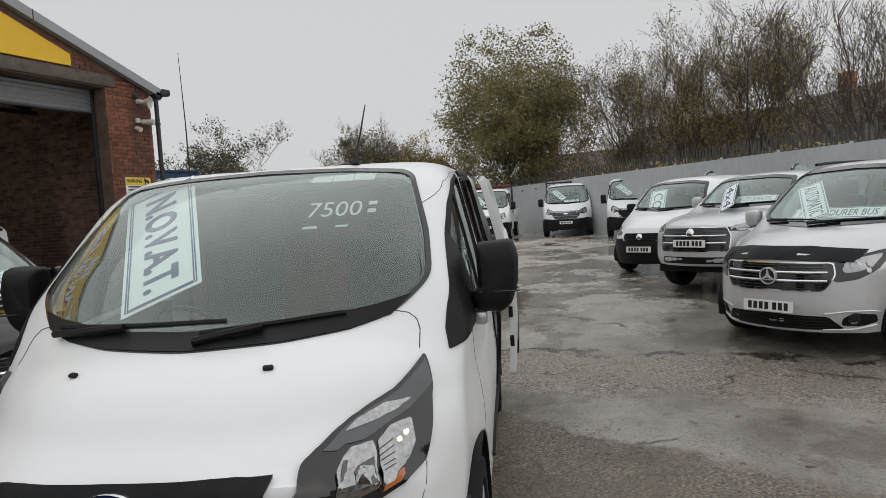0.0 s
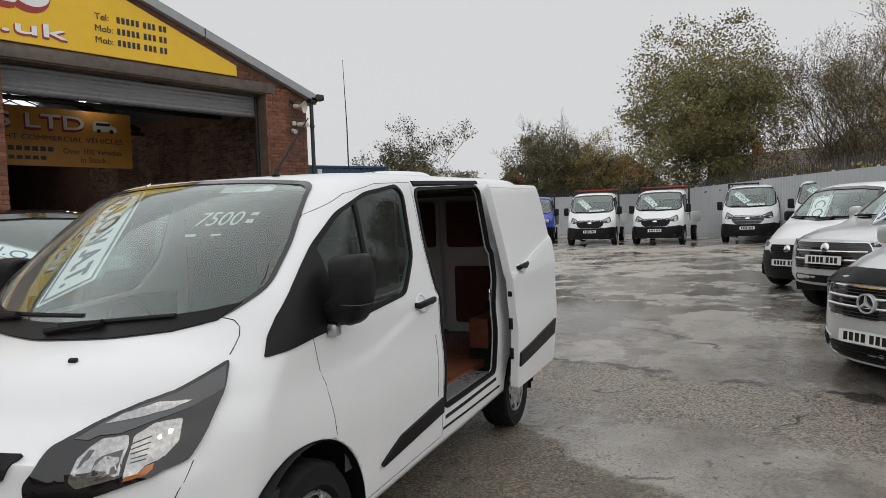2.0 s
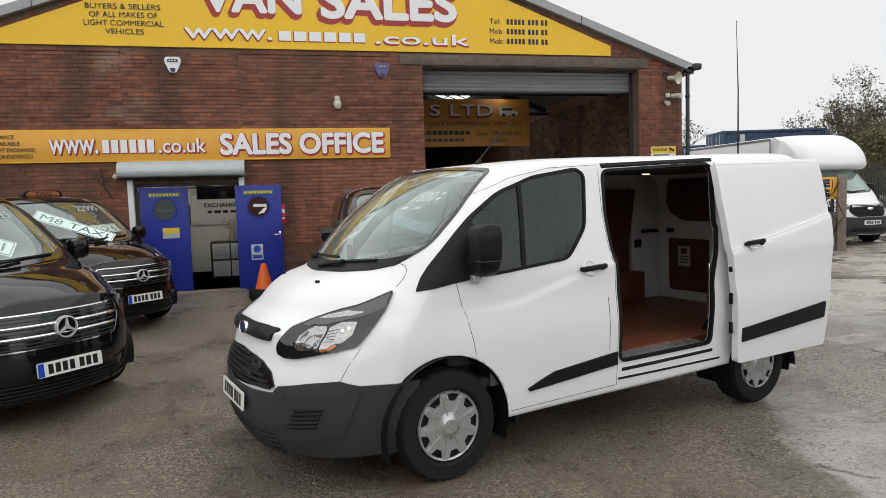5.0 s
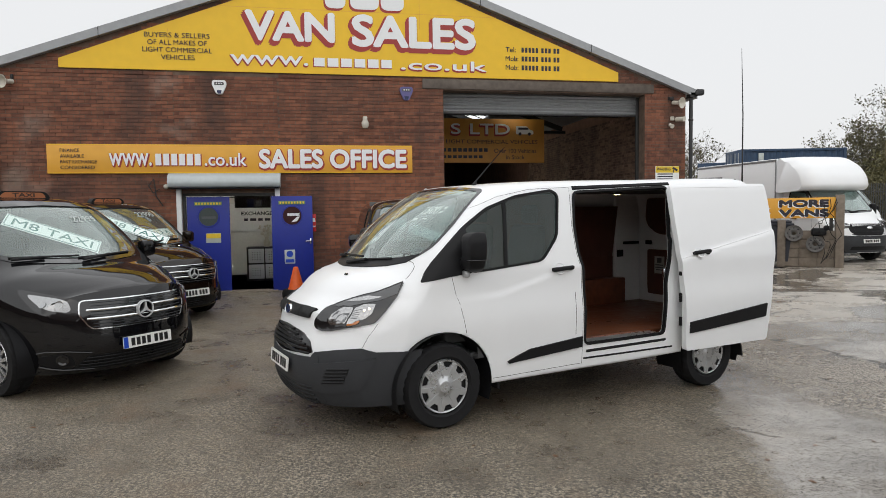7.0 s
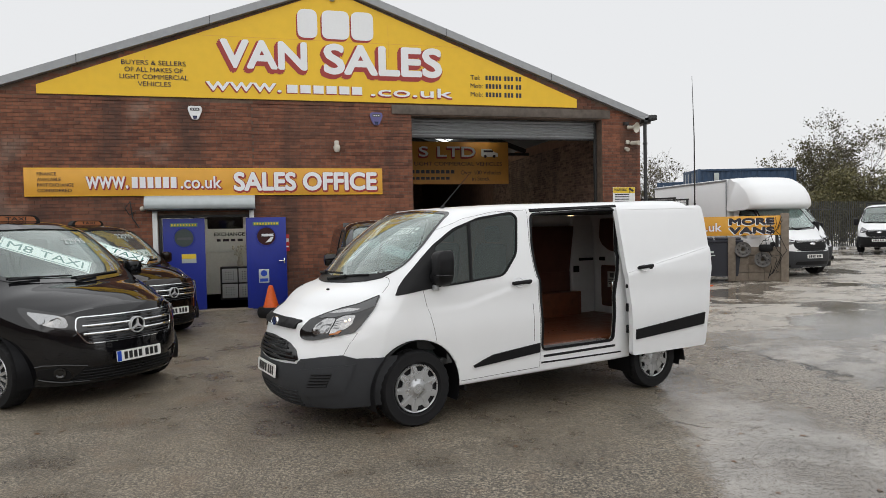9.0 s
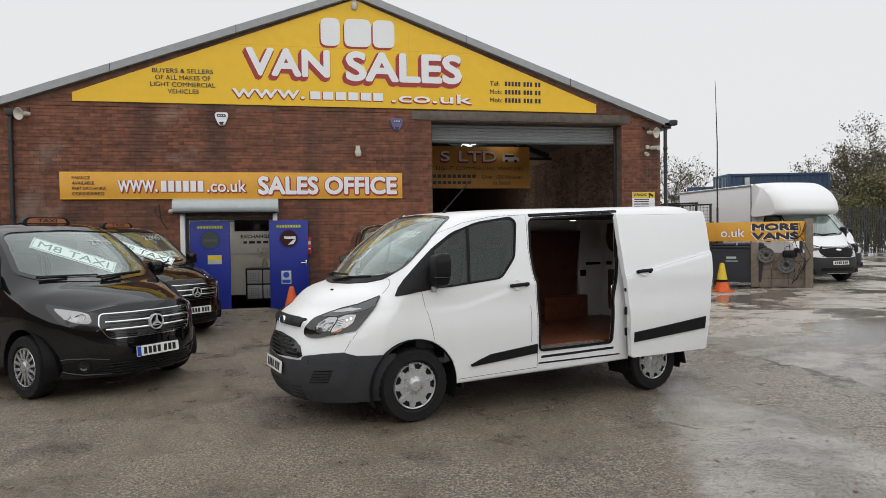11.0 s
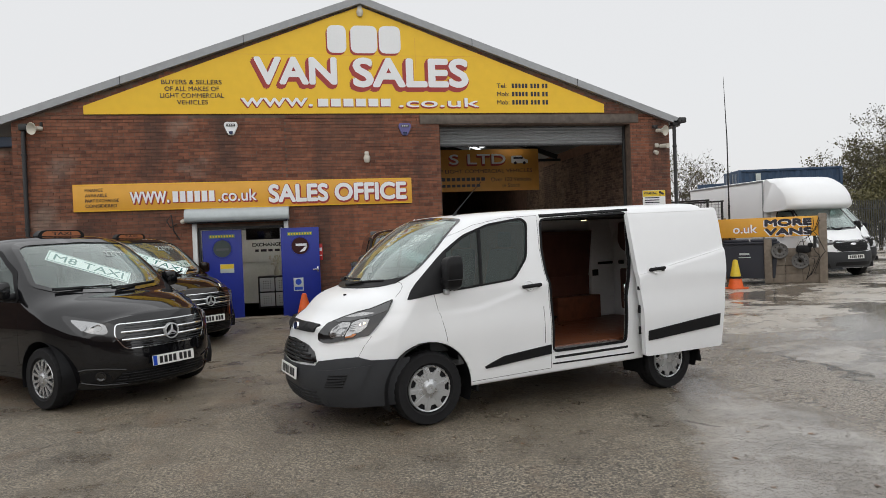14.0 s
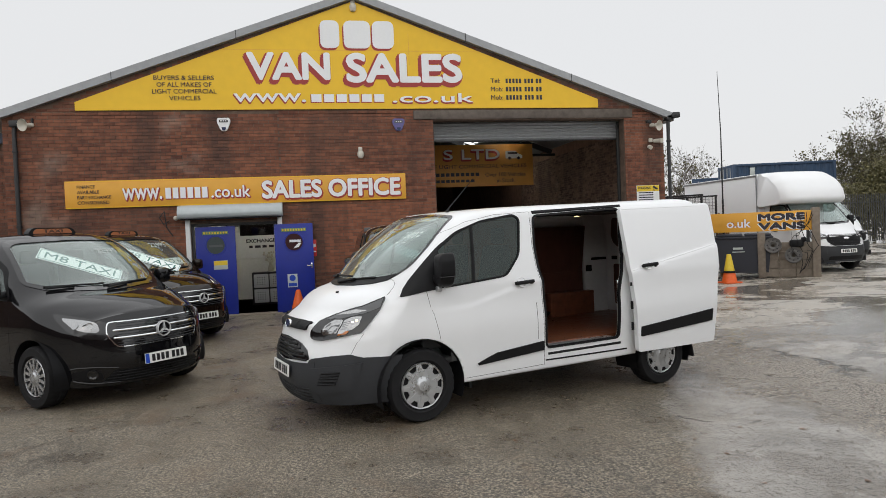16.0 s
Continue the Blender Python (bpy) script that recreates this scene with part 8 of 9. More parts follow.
def leaf_mat(name, a, b2):
    return mat(name, a, 0.6, var=0.35, scale=1.5, col2=b2, island=True)


M_LEAFG = leaf_mat("leaf_olive", (0.05, 0.052, 0.018), (0.21, 0.185, 0.065))
M_LEAFY = leaf_mat("leaf_autumn", (0.12, 0.10, 0.03), (0.32, 0.25, 0.08))
M_LEAFD = leaf_mat("leaf_dark", (0.05, 0.05, 0.022), (0.15, 0.135, 0.055))


def tree(x, y, h, spread, seed, leaves, lmat, label, stems=1, lsize=0.11, base=0.25, droop=0.0, scatter=0.16, crown=None):
    rnd = random.Random(seed)
    t = thing("tree", pose(x, y, ground_z(x, y)), label, "tree", "trees")
    bm = B()
    tips = []

    def limb(p, d, ln, r, depth):
        pts, rad = [p], [r]
        q, dd = p.copy(), d.copy()
        seg = 4 if depth < 3 else 3
        for k in range(seg):
            dd = (dd + Vector((rnd.gauss(0, 0.14), rnd.gauss(0, 0.14), rnd.gauss(0.05, 0.08)))).normalized()
            q = q + dd * ln / seg
            pts.append(q.copy())
            rad.append(r * (1 - 0.65 * (k + 1) / seg))
        tube(bm, pts, rad, 6 if depth < 2 else (4 if depth < 4 else 3), False)
        if depth >= 3:
            tips.extend((pts[i], depth) for i in range(1, len(pts)))
        if depth < 5 and ln > 0.3:
            n = (5, 4, 4, 4, 3)[depth]
            for k in range(n):
                f = rnd.uniform(0.3, 1.0) if depth else rnd.uniform(base, 1.0)
                i = min(seg - 1, int(f * seg))
                pp = pts[i].lerp(pts[i + 1], f * seg - i)
                a = rnd.uniform(0, 2 * math.pi)
                side = Vector((math.cos(a), math.sin(a), 0))
                nd = (dd * rnd.uniform(0.6, 1.0) + side * rnd.uniform(0.5, 1.0) * spread + Vector((0, 0, rnd.uniform(0.0, 0.5) - droop))).normalized()
                limb(pp, nd, ln * rnd.uniform(0.5, 0.72), max(0.006, r * rnd.uniform(0.42, 0.6)), depth + 1)
    for s in range(stems):
        a = rnd.uniform(0, 6.28)
        d = Vector((0.22 * math.cos(a) * (stems > 1), 0.22 * math.sin(a) * (stems > 1), 1)).normalized()
        limb(Vector((rnd.uniform(-0.3, 0.3) * (stems > 1), rnd.uniform(-0.3, 0.3) * (stems > 1), -0.1)), d, h * 0.52, h * 0.017 / math.sqrt(stems), 0)
    part("trunk", bm, M_BARK, t)
    if leaves:
        vs, fs = [], []
        clumps = []
        for k in range(crown[3] if crown else 0):
            a, e, q = rnd.uniform(0, 2 * math.pi), rnd.uniform(-1, 1), rnd.random() ** 0.38
            w = math.sqrt(1 - e * e)
            lump = 1 + 0.12 * math.sin(3 * a + seed) * math.sin(4 * e + 1)
            clumps.append(Vector((crown[1] * q * w * math.cos(a) * lump, crown[1] * q * w * math.sin(a) * lump, crown[0] + crown[2] * q * e * lump)))
        for k in range(leaves):
            p = clumps[rnd.randrange(len(clumps))] if crown and rnd.random() < 0.72 else tips[rnd.randrange(len(tips))][0]
            if crown and ((p.x ** 2 + p.y ** 2) / crown[1] ** 2 + ((p.z - crown[0]) / crown[2]) ** 2) > 1.3:
                continue
            c = p + Vector((rnd.gauss(0, scatter), rnd.gauss(0, scatter), rnd.gauss(0, scatter * 0.8)))
            s = lsize * rnd.uniform(0.6, 1.35)
            a = Vector((rnd.gauss(0, 1), rnd.gauss(0, 1), rnd.gauss(0, 1))).normalized()
            b3 = a.cross(Vector((rnd.gauss(0, 1), rnd.gauss(0, 1), rnd.gauss(0, 1)))).normalized()
            n0 = len(vs)
            for q in (a * s, b3 * s * 0.55, -a * s, -b3 * s * 0.55):
                vs.append(tuple(c + q))
            fs.append((n0, n0 + 1, n0 + 2, n0 + 3))
        me = bpy.data.meshes.new("crown")
        me.from_pydata(vs, [], fs)
        link("crown", me, lmat, t, smooth=False)
    return t


tree(35.0, 0.4, 9.6, 0.9, 4, 60000, M_LEAFG, "large leafy tree with olive green crown behind the fence", lsize=0.075, base=0.03, stems=6, scatter=0.30, crown=(6.7, 4.7, 4.9, 480))
tree(33.5, -6.2, 9.6, 0.75, 9, 16000, M_LEAFY, "bare tree with a few yellow leaves behind the fence", stems=5, lsize=0.045, base=0.05)
tree(29.5, -9.5, 8.8, 0.7, 12, 16000, M_LEAFY, "bare tall tree with thin branches behind the fence", stems=5, lsize=0.04, base=0.05)
tree(27.0, -12.5, 8.9, 0.65, 15, 16000, M_LEAFY, "thin autumn tree with sparse yellow leaves", stems=5, lsize=0.045, base=0.05)
tree(22.0, -15.5, 9.2, 0.7, 21, 4000, M_LEAFY, "bare tree with thin dark branches behind the fence", stems=5, lsize=0.04, base=0.05)
tree(31.5, 19.0, 5.2, 0.95, 27, 5000, M_LEAFD, "half bare tree with dark leaves behind the palisade", stems=4, lsize=0.075, base=0.08)
tree(36.6, 12.0, 7.0, 0.85, 31, 15000, M_LEAFD, "shrubby tree with sparse dark leaves behind the yard", stems=5, lsize=0.075, base=0.05, scatter=0.22, crown=(4.2, 2.6, 3.0, 120))
tree(38.2, 9.3, 6.9, 0.85, 35, 14000, M_LEAFY, "half bare shrubby tree with yellow leaves behind the yard", stems=5, lsize=0.06, base=0.05, scatter=0.22, crown=(4.2, 2.4, 2.8, 110))
tree(40.3, 7.0, 5.8, 0.85, 37, 9000, M_LEAFY, "low half bare shrub with yellow leaves before a house", stems=5, lsize=0.06, base=0.05, scatter=0.22, crown=(3.4, 2.2, 2.4, 90))
tree(28.7, 35.5, 8.0, 0.9, 41, 700, M_LEAFD, "distant bare tree behind the containers", stems=3, lsize=0.13, base=0.1)
tree(37.5, 24.0, 8.6, 0.95, 44, 12000, M_LEAFD, "bushy tree with dark sparse leaves behind the hedge", stems=5, lsize=0.085, base=0.08)


def hedge(x0, y0, x1, y1, h, seed, n, lmat, label):
    rnd = random.Random(seed)
    vs, fs = [], []
    for k in range(n):
        f = rnd.random()
        top = h * (0.72 + 0.28 * math.sin(f * 17 + seed) * math.sin(f * 5.3))
        c = Vector((x0 + (x1 - x0) * f + rnd.gauss(0, 0.5), y0 + (y1 - y0) * f + rnd.gauss(0, 0.5), 0.3 + top * math.sqrt(rnd.random())))
        s = 0.085 * rnd.uniform(0.6, 1.4)
        a = Vector((rnd.gauss(0, 1), rnd.gauss(0, 1), rnd.gauss(0, 1))).normalized()
        b3 = a.cross(Vector((rnd.gauss(0, 1), rnd.gauss(0, 1), rnd.gauss(0, 1)))).normalized()
        n0 = len(vs)
        for q in (a * s, b3 * s * 0.55, -a * s, -b3 * s * 0.55):
            vs.append(tuple(c + q))
        fs.append((n0, n0 + 1, n0 + 2, n0 + 3))
    me = bpy.data.meshes.new("hedge")
    me.from_pydata(vs, [], fs)
    tagged(link("hedge", me, lmat, smooth=False), label, "hedge", kind="stuff")


hedge(28.5, 17.6, 36.0, 17.5, 4.6, 3, 24000, M_LEAFD, "overgrown green hedge behind the palisade fence")
hedge(24.5, -8.0, 33.0, -0.8, 3.0, 5, 18000, M_LEAFY, "brambles and autumn undergrowth behind the fence")
hedge(38.6, 4.5, 35.6, 15.0, 3.7, 6, 30000, M_LEAFD, "dark undergrowth behind the yard fence")
hedge(15.0, -16.0, 23.0, -9.2, 2.8, 7, 12000, M_LEAFY, "dry undergrowth behind the fence")

M_TILE = mat("roof_tile", (0.095, 0.075, 0.06), 0.85, var=0.35, scale=2, bump=0.3, bscale=15, island=True)
M_HBRICK = mat("house_brick", (0.27, 0.10, 0.05), 0.85, var=0.25, scale=2)


def house(x, y, yaw, length, depth, eaves, ridge, label):
    t = thing("house", pose(x, y, ground_z(x, y) - 0.05, 0, 0, yaw), label, "house", "houses")
    bm = B()
    m = Matrix(((0, 0, 1, -length / 2), (1, 0, 0, 0), (0, 1, 0, 0), (0, 0, 0, 1)))
    prism(bm, [(-depth / 2, 0), (depth / 2, 0), (depth / 2, eaves), (0, ridge), (-depth / 2, eaves)], length, m)
    part("wall", bm, M_HBRICK, t, smooth=False)
    rise, run = ridge - eaves, depth / 2 + 0.3
    sl = math.hypot(rise, run)
    n = max(6, int(sl / 0.3))
    for sg in (1, -1):
        bm = B()
        for k in range(n):
            f = (k + 0.5) / n
            box(bm, (0, sg * run * f, ridge + 0.1 - rise * f * run / (depth / 2) + 0.03), (length + 0.5, sl / n * 1.08, 0.05), 0, Matrix.Rotation(sg * -(math.atan2(rise, depth / 2) - 0.05), 4, "X"))
        tagged(part("roof", bm, M_TILE, t, smooth=False), kind="stuff")
    bm = B()
    box(bm, (length * 0.3, 0, ridge + 0.4), (0.6, 0.6, 1.2), 0.02)
    part("chimney", bm, M_HBRICK, t)
    for sg in (1, -1):
        for k in range(int(length / 3)):
            bm = B()
            box(bm, (-length / 2 + 1.5 + 3 * k, sg * (depth / 2 + 0.01), eaves - 1.2), (1.3, 0.06, 1.2), 0.01)
            w = part("window", bm, M_PVC, t)
            bm = B()
            box(bm, (-length / 2 + 1.5 + 3 * k, sg * (depth / 2 + 0.03), eaves - 1.2), (1.15, 0.05, 1.05), 0.01)
            part("pane", bm, M_GLOSSB, w)


house(40.0, -12.0, 60, 15, 8, 3.0, 6.0, "brick house with a brown tiled roof behind the trees")
house(33.0, -19.5, 40, 14, 8, 3.2, 6.2, "brick house with a brown tiled roof and chimney")
house(52.0, -1.0, 75, 12, 8, 2.8, 5.4, "low brick house with a tiled roof beyond the trees")
house(52.7, 16.9, 53.7, 13.9, 8, 2.9, 5.75, "brick house with a long brown tiled roof and a gable")
house(76.1, 40.9, 34.2, 10, 7.6, 4.4, 7.2, "orange brick house with its gable towards the yard")
# ---- vehicles ----
panel_van, van_body = hero()

M_TRIM_GREY = mat("dull_trim", (0.25, 0.26, 0.27), 0.4, metal=0.5, var=0.08)
vito = dict(MPV)
motor(vito, from_nose(vito, -3.83, -7.88, -42), "black taxi van with chrome grille and orange roof sign", "van", M_BLACK, "black taxi vans", name="taxi_van", eu=True, badge="star", lower=True, front_extra=taxi_sign,
      cards=[(screen_card(vito, -0.52, 0.22, 1.60, 1.74, -24), "M8 TAXI", M_CARDGRN)], price=("22995", 0.33, 1.64, 0.30, 0.06))
motor(vito, from_nose(vito, -4.0, -4.05, -42), "black taxi van with chrome grille parked behind another", "van", M_BROWNBLACK, "black taxi vans", name="taxi_van", eu=True, badge="star", lower=True, front_extra=taxi_sign,
      cards=[(screen_card(vito, -0.55, 0.15, 1.56, 1.70, -28), "M8 TAXI", M_CARDGRN), (screen_card(vito, -0.05, 0.62, 1.30, 1.42, 2), "EURO 6", M_CARDGRN)], price=("22995", 0.30, 1.68, 0.36, 0.075))
motor(vito, from_nose(vito, -0.55, -6.6, -91), "black panel van with a price on its windscreen", "van", M_BLACK, "", name="black_van", eu=False, badge="star", lower=True, win2=False,
      cards=[(screen_card(vito, -0.62, 0.2, 1.52, 1.64, -22), "N.O.V.A.T.", M_CARDTXT), (screen_card(vito, -0.02, 0.66, 1.27, 1.40, 0), "REAR SEATS", M_CARDTXT)], price=("8995", 0.33, 1.62, 0.28, 0.07))


def bonnet_guard(b, car):
    b.panel("bonnet_guard", [(-0.66, 0.895), (-0.3, 0.915), (0, 0.92), (0.3, 0.915), (0.66, 0.895), (0.70, 0.985), (0.3, 1.025), (-0.3, 1.025), (-0.70, 0.985)], "F", 0.03, M_PLASTB, car, 0.08, 0.02, "black plastic bonnet guard")


motor(vito, from_nose(vito, 3.65, -11.15, 145), "silver people carrier with black bonnet guard", "van", M_SILVER, "", name="people_carrier", badge="star", lower=True, rails=True, front_extra=bonnet_guard, plate_z=0.47,
      cards=[(screen_card(vito, -0.40, 0.55, 1.27, 1.38, 0), "NEW TOURER BUS", M_CARDTXT), (screen_card(vito, -0.56, -0.20, 1.60, 1.75, -45), "AUTOMATIC", M_CARDTXT)])
motor(PICKUP, from_nose(PICKUP, 6.7, -10.28, 150), "silver pickup truck with chrome grille", "pickup", M_SILVER, "", name="pickup_truck", badge=(0.91, 1.0, 1.0, M_CHROME), trim=M_CHROME, spokes=6,
      cards=[(screen_card(PICKUP, -0.1, 0.55, 1.29, 1.40, 0), "AUTOMATIC", M_CARDTXT), (screen_card(PICKUP, -0.42, 0.0, 1.52, 1.65, -40), "4x4", M_CARDTXT)])
motor(SMALLVAN, from_nose(SMALLVAN, 9.33, -9.26, 155), "small white van with black bumper", "van", M_WHITE, "", name="small_van", bumper=M_PLASTB, badge=(0.73, 1, 1, M_CHROME), grille="mesh", win2=True,
      cards=[(screen_card(SMALLVAN, -0.50, -0.14, 1.58, 1.74, -68), "COMBO", M_CARDTXT)])


def truck(x, y, heading, label, paint, bed, bumper=M_PLASTB, grille="mesh", trim=None, cards=(), rail=None):
    """A chassis cab with a tipper or dropside body."""
    s = CAB
    car, b = motor(s, from_nose(s, x, y, heading), label, "truck", paint, "parked trucks", name="flatbed_truck", bumper=bumper, grille=grille, trim=trim, win2=False, badge=(0.955, 1.5, 0.62, M_CHROME), cards=cards, mirror=(0.14, 0.2, 0.34))
    fa = b.fa
    bm = B()
    for sg in (1, -1):
        box(bm, (fa - 3.9, sg * 0.4, 0.62), (3.4, 0.1, 0.16), 0.01)
    part("chassis", bm, M_BLACKM, car)
    bm = B()
    box(bm, (fa - 4.1, 0, 0.86), (3.3, 2.1, 0.1), 0.01)
    for sg in (1, -1):
        box(bm, (fa - 4.1, sg * 1.04, 1.09), (3.3, 0.05, 0.4), 0.01)
    box(bm, (fa - 5.74, 0, 1.09), (0.05, 2.1, 0.4), 0.01)
    part("load_bed", bm, bed, car)
    bm = B()
    for sg in (1, -1):
        box(bm, (fa - 2.5, sg * 0.98, 1.6), (0.08, 0.08, 1.5), 0.01)
    for z in (1.3, 1.8, 2.32):
        box(bm, (fa - 2.5, 0, z), (0.06, 2.0, 0.06), 0.01)
    for k in range(8):
        box(bm, (fa - 2.5, -0.85 + 0.243 * k, 1.8), (0.02, 0.02, 1.0))
    hb = part("headboard", bm, M_BLACKM, car)
    if rail:
        bm = B()
        box(bm, (fa - 2.46, 0, 2.37), (0.07, 1.9, 0.05), 0.01)
        part("top_rail", bm, rail, hb, "red top rail")
    return car, b


sign_u = lambda s: screen_card(s, -0.66, -0.20, 1.90, 2.06, -40)
sign_t = lambda s: screen_card(s, -0.1, 0.52, 1.43, 1.52, 0)
M_TIPB = mat("tipper_grey", (0.10, 0.10, 0.105), 0.6, var=0.2)
truck(23.42, -4.78, 188, "white tipper truck with grey bumper", M_WHITE, M_TIPB, M_PLASTB, "bars", M_TRIM_GREY, [(sign_u(CAB), "TIPPER", M_CARDTXT), (sign_t(CAB), "TIPPER", M_CARDTXT)])
truck(21.3, -7.75, 186, "white tipper truck with a high headboard", M_WHITE, M_TIPB, M_PLASTB, "mesh", None, [(sign_u(CAB), "EURO 6", M_CARDGRN)])
truck(22.68, -1.52, 192, "white dropside truck with dark grille", M_WHITE, M_WHITE2, M_PLASTB, "mesh", None, [(sign_u(CAB), "EURO 6", M_CARDTXT), (sign_t(CAB), "PICK UP", M_CARDTXT)], M_RED)
truck(22.15, 1.05, 200, "white dropside truck parked beside a blue one", M_WHITE, M_WHITE2, M_PLASTB, "mesh", None, [(sign_u(CAB), "EURO 6", M_CARDTXT), (sign_t(CAB), "PICK UP", M_CARDTXT)], M_RED)
truck(23.5, 4.72, 208, "blue dropside truck with a dark grille", M_BLUE, M_TIPB, M_PLASTB)
truck(24.0, 8.9, 212, "white truck at the end of the row", M_WHITE, M_WHITE2, M_PLASTB)
truck(17.2, -10.9, 172, "white truck with a black headboard behind the small van", M_WHITE, M_TIPB, M_PLAST)
truck(14.6, -13.0, 168, "white truck with a black headboard behind the pickup", M_WHITE, M_TIPB, M_PLAST)

# box van: chassis cab with a rounded body over the cab
OLDCAB = dict(CAB)
lu, lb = motor(OLDCAB, from_nose(OLDCAB, 12.7, 0.62, -90), "white box van with a rounded body over its cab", "van", M_WHITE, "", name="box_van", bumper=M_PLAST, grille="mesh", win2=False, badge=(0.955, 1.5, 0.62, M_CHROME), mirror=(0.14, 0.2, 0.34))
fa = lb.fa
bm = B()
box(bm, (fa - 4.5, 0, 1.98), (4.2, 2.16, 2.06), 0.05)
part("box_body", bm, M_WHITE, lu, "white box body")
bm = B()
prof = rounded([(2.42, 1.98), (2.0, 1.98), (1.10, 2.02), (0.98, 2.14), (1.06, 2.42), (1.34, 2.78), (1.70, 3.0), (2.0, 3.04), (2.42, 3.04)], 0.16, 4)
rows = []
for k in range(25):
    v = 1.1 * math.sin(math.pi * (k / 24 - 0.5))
    s = abs(v) / 1.1
    rows.append([bm.verts.new((fa - (u + 0.34 * s ** 7 * smooth01(2.4, 1.3, u)), v * (1 - 0.06 * smooth01(2.7, 3.04, z)), z - 0.14 * s ** 6 * smooth01(2.5, 3.04, z) * smooth01(2.42, 2.0, u))) for u, z in prof])
for r1, r2 in zip(rows, rows[1:]):
    for k in range(len(prof) - 1):
        bm.faces.new((r1[k], r1[k + 1], r2[k + 1], r2[k]))
bm.faces.new(rows[0]), bm.faces.new(rows[-1])
part("cab_cap", bm, M_WHITE, lu, "white moulded cap over the cab")
for y in (-1.09, 1.09):
    bm = B()
    for z in (1.0, 2.96):
        box(bm, (fa - 4.5, y, z), (4.2, 0.02, 0.06), 0.004)
    box(bm, (fa - 2.42, y, 2.0), (0.05, 0.02, 1.95), 0.004)
    part("body_rail", bm, M_SHUT, lu)
bm = B()
for sg in (1, -1):
    box(bm, (fa - 4.2, sg * 0.4, 0.7), (4.0, 0.1, 0.18), 0.01)
part("chassis", bm, M_BLACKM, lu)
motor(OLDCAB, from_nose(OLDCAB, 15.05, 2.9, -90), "white van cab parked beside the box van", "van", M_WHITE, "", name="van_cab", bumper=M_PLAST, grille="mesh", win2=False, badge=(0.955, 1.5, 0.62, M_CHROME))

# stored white door seen in the workshop
sd = thing("spare_door", pose(4.42, 1.9, 0.05, -4, 0, -28), "white van rear door with an empty window standing in the workshop", "door")
bm = B()
outer = rounded([(-0.36, 0.06), (0.34, 0.06), (0.37, 1.1), (0.33, 1.80), (0.14, 1.93), (-0.26, 1.89), (-0.36, 1.2)], 0.08, 4)
hole = rounded([(-0.20, 1.27), (0.22, 1.22), (0.25, 1.30), (0.22, 1.66), (0.10, 1.78), (-0.12, 1.77), (-0.22, 1.40)], 0.06, 4)
layers = [[bm.verts.new((x, y, z)) for x, z in ring] for ring, y in ((outer, -0.03), (outer, 0.03), (hole, -0.03), (hole, 0.03))]
n = len(outer)
for p, q in ((0, 1), (0, 2), (1, 3), (2, 3)):
    for k in range(n):
        bm.faces.new((layers[p][k], layers[p][(k + 1) % n], layers[q][(k + 1) % n], layers[q][k]))
part("skin", bm, M_WHITE2, sd)
bm = B()
box(bm, (0.0, -0.035, 0.62), (0.5, 0.012, 0.7), 0.03)
part("lower_recess", bm, M_PLASTB, sd)
bm = B()
lathe(bm, [(0, -0.01), (0.035, -0.01), (0.035, 0.01), (0, 0.01)], 14, Matrix.Translation((0.24, -0.04, 1.80)) @ Matrix.Rotation(radians(90), 4, "X"))
part("hinge_hole", bm, M_PLASTB, sd)


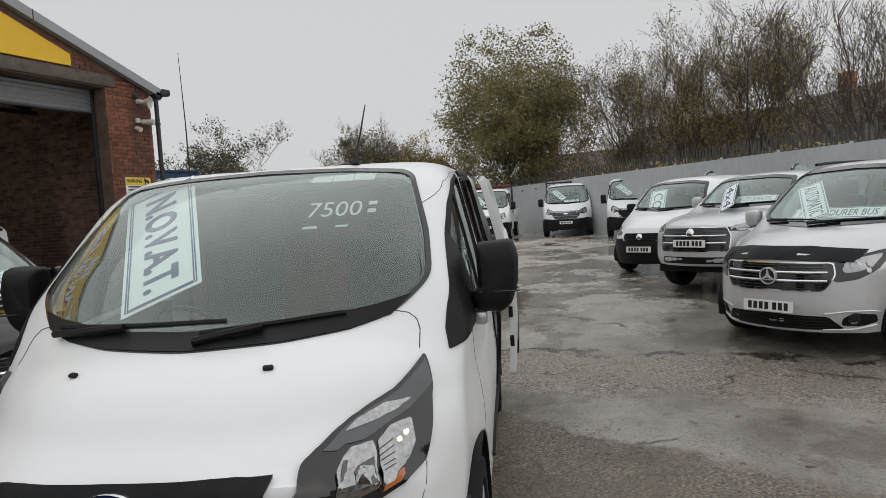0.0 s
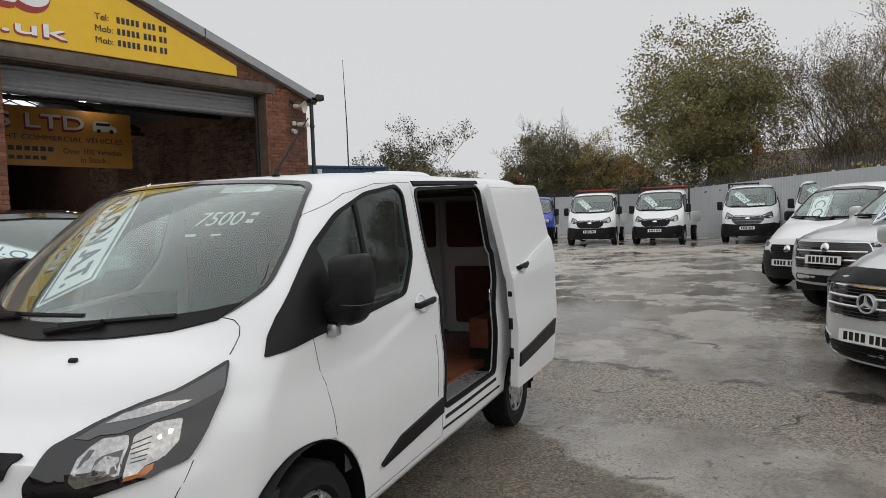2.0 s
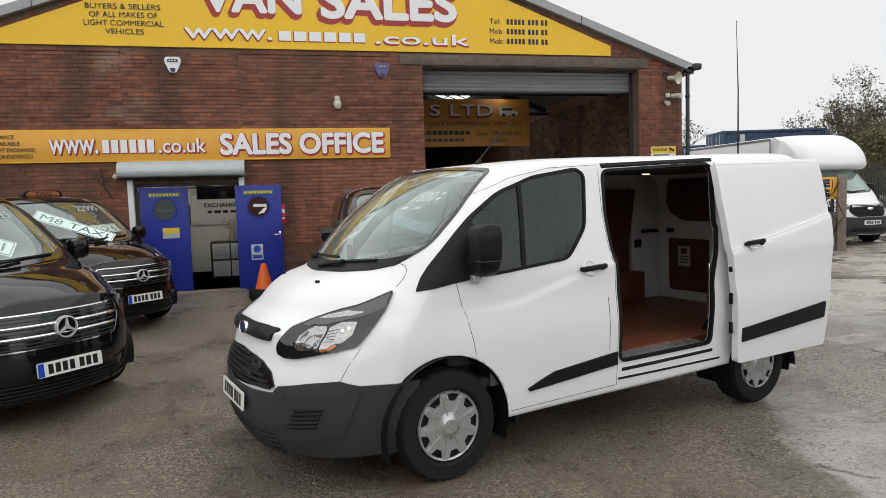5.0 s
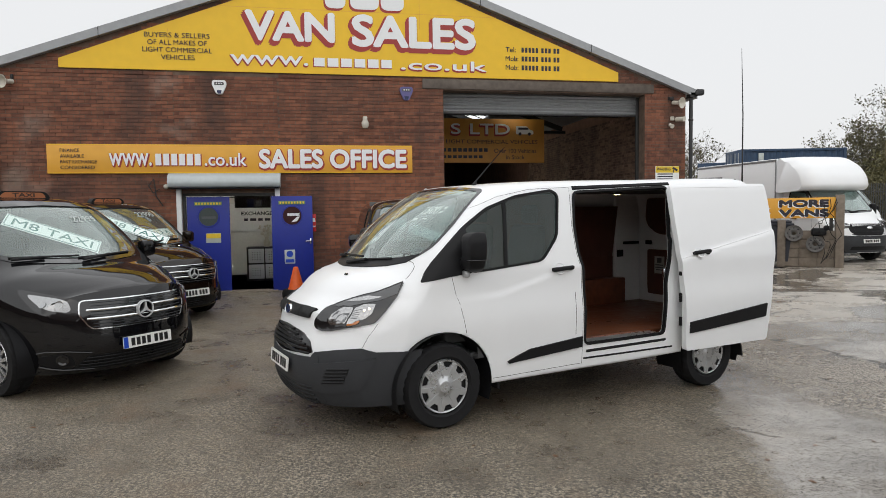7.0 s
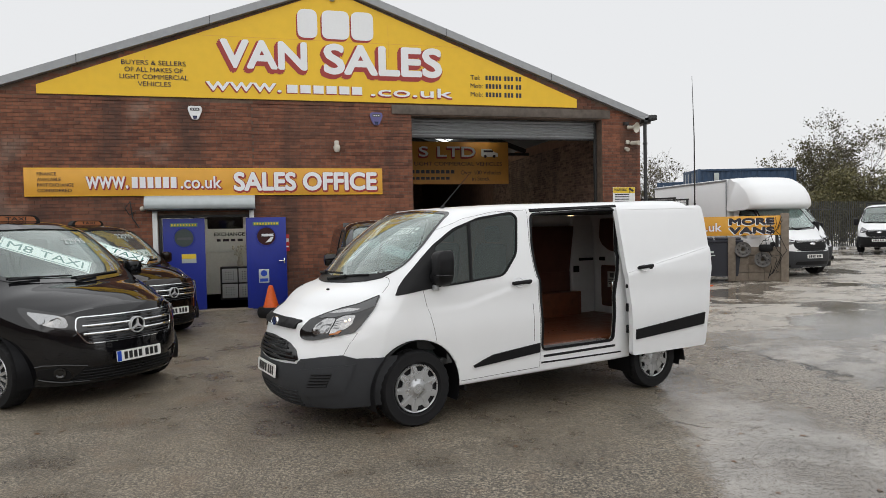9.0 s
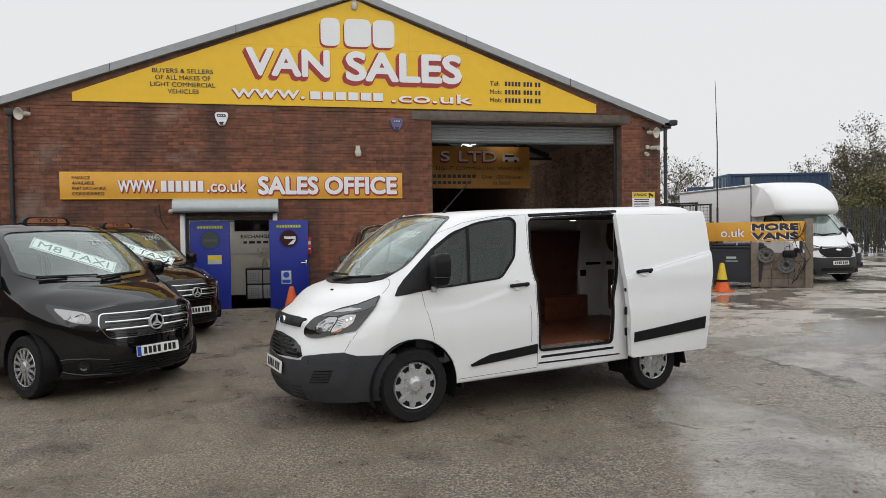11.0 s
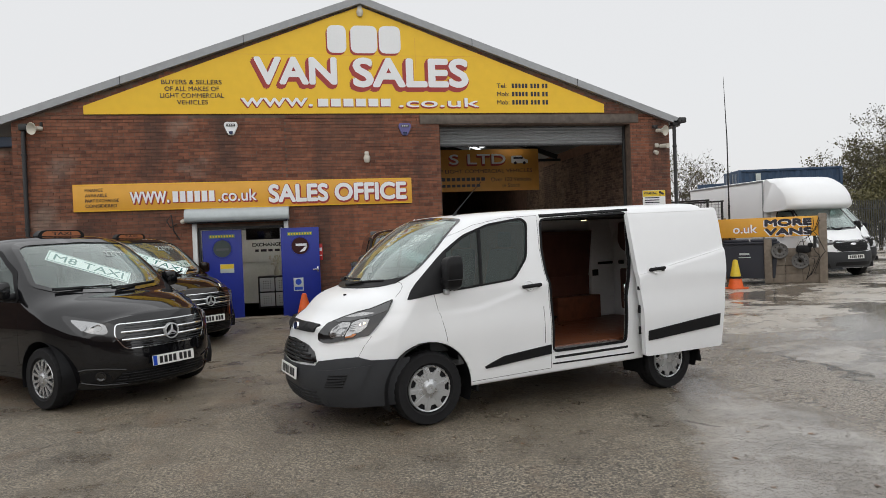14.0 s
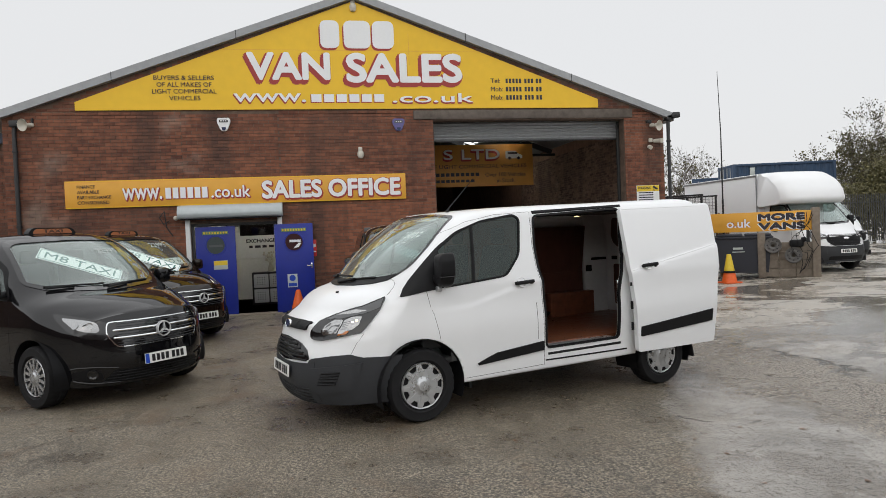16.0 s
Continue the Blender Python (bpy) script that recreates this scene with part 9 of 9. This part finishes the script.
# ---- bricks ----
def brick_wall(parent, spans, y, picked, seedn):
    """Courses of bricks in running bond; those in the picked stretch are parts of their own."""
    rnd = random.Random(seedn)
    L, H, C, P = 0.215, 0.065, 0.225, 0.075
    vs, fs = [], []
    shared = {}
    count = 0
    for x0, x1, z0, z1, top in spans:
        rows = int((z1 - z0) / P)
        for r in range(rows):
            z = z0 + r * P + 0.005
            n0 = math.floor(x0 / C) - 1
            for k in range(n0, math.ceil(x1 / C) + 1):
                a = k * C + (C / 2 if r % 2 else 0)
                b2 = a + L
                a, b2 = max(a, x0), min(b2, x1)
                if b2 - a < 0.03:
                    continue
                if top and z + H > top((a + b2) / 2):
                    continue
                dp = 0.008 + rnd.uniform(-0.002, 0.003)
                if picked and picked[0] < a < picked[1] and picked[2] < z < picked[3] and count < 300 and b2 - a > 0.2:
                    key = rnd.randrange(6)
                    if key not in shared:
                        bm = B()
                        box(bm, (0, 0, 0), (L, 0.012 + 0.001 * key, H), 0.003)
                        me = bpy.data.meshes.new("brick")
                        bm.to_mesh(me)
                        bm.free()
                        me.materials.append(M_BRICK)
                        shared[key] = me
                    ob = new("brick", shared[key])
                    ob.location = ((a + b2) / 2, y - 0.004, z + H / 2)
                    ob.parent = parent
                    count += 1
                    continue
                i = len(vs)
                e = 0.003
                for xx, zz in ((a, z), (b2, z), (b2, z + H), (a, z + H)):
                    vs.append((xx, y, zz))
                for xx, zz in ((a + e, z + e), (b2 - e, z + e), (b2 - e, z + H - e), (a + e, z + H - e)):
                    vs.append((xx, y - dp, zz))
                fs.append((i + 4, i + 5, i + 6, i + 7))
                for q in range(4):
                    fs.append((i + q, i + (q + 1) % 4, i + 4 + (q + 1) % 4, i + 4 + q))
    me = bpy.data.meshes.new("brickwork")
    me.from_pydata(vs, [], fs)
    ob = link("brickwork", me, M_BRICK, parent, smooth=False)
    tagged(ob, kind="stuff")
    return ob


brick_wall(wall, [(X0, DL - 0.1, 0.02, 4.68, None), (DL - 0.1, DR + 0.1, DT + 0.05, 4.68, None), (DR + 0.1, OPL, 0.02, 4.68, None), (OPR, X1, 0.02, 4.68, None),
                  (X0, X1, 4.68, 7.0, lambda x: slope(x) - 0.2)], 0.0, (-2.1, 0.62, 0.9, 2.5), 2)
brick_wall(nb, [(-13.0, -8.66, 0.02, 4.05, None)], 0.45, None, 4)
inner_bricks = brick_wall(side_wall, [(-11.0, -0.35, 0.08, 4.3, None)], 0.0, None, 6)
inner_bricks.matrix_world = pose(X1 - 0.302, 0, 0, 0, 0, -90)
inner_bricks.data.materials[0] = M_HALLB
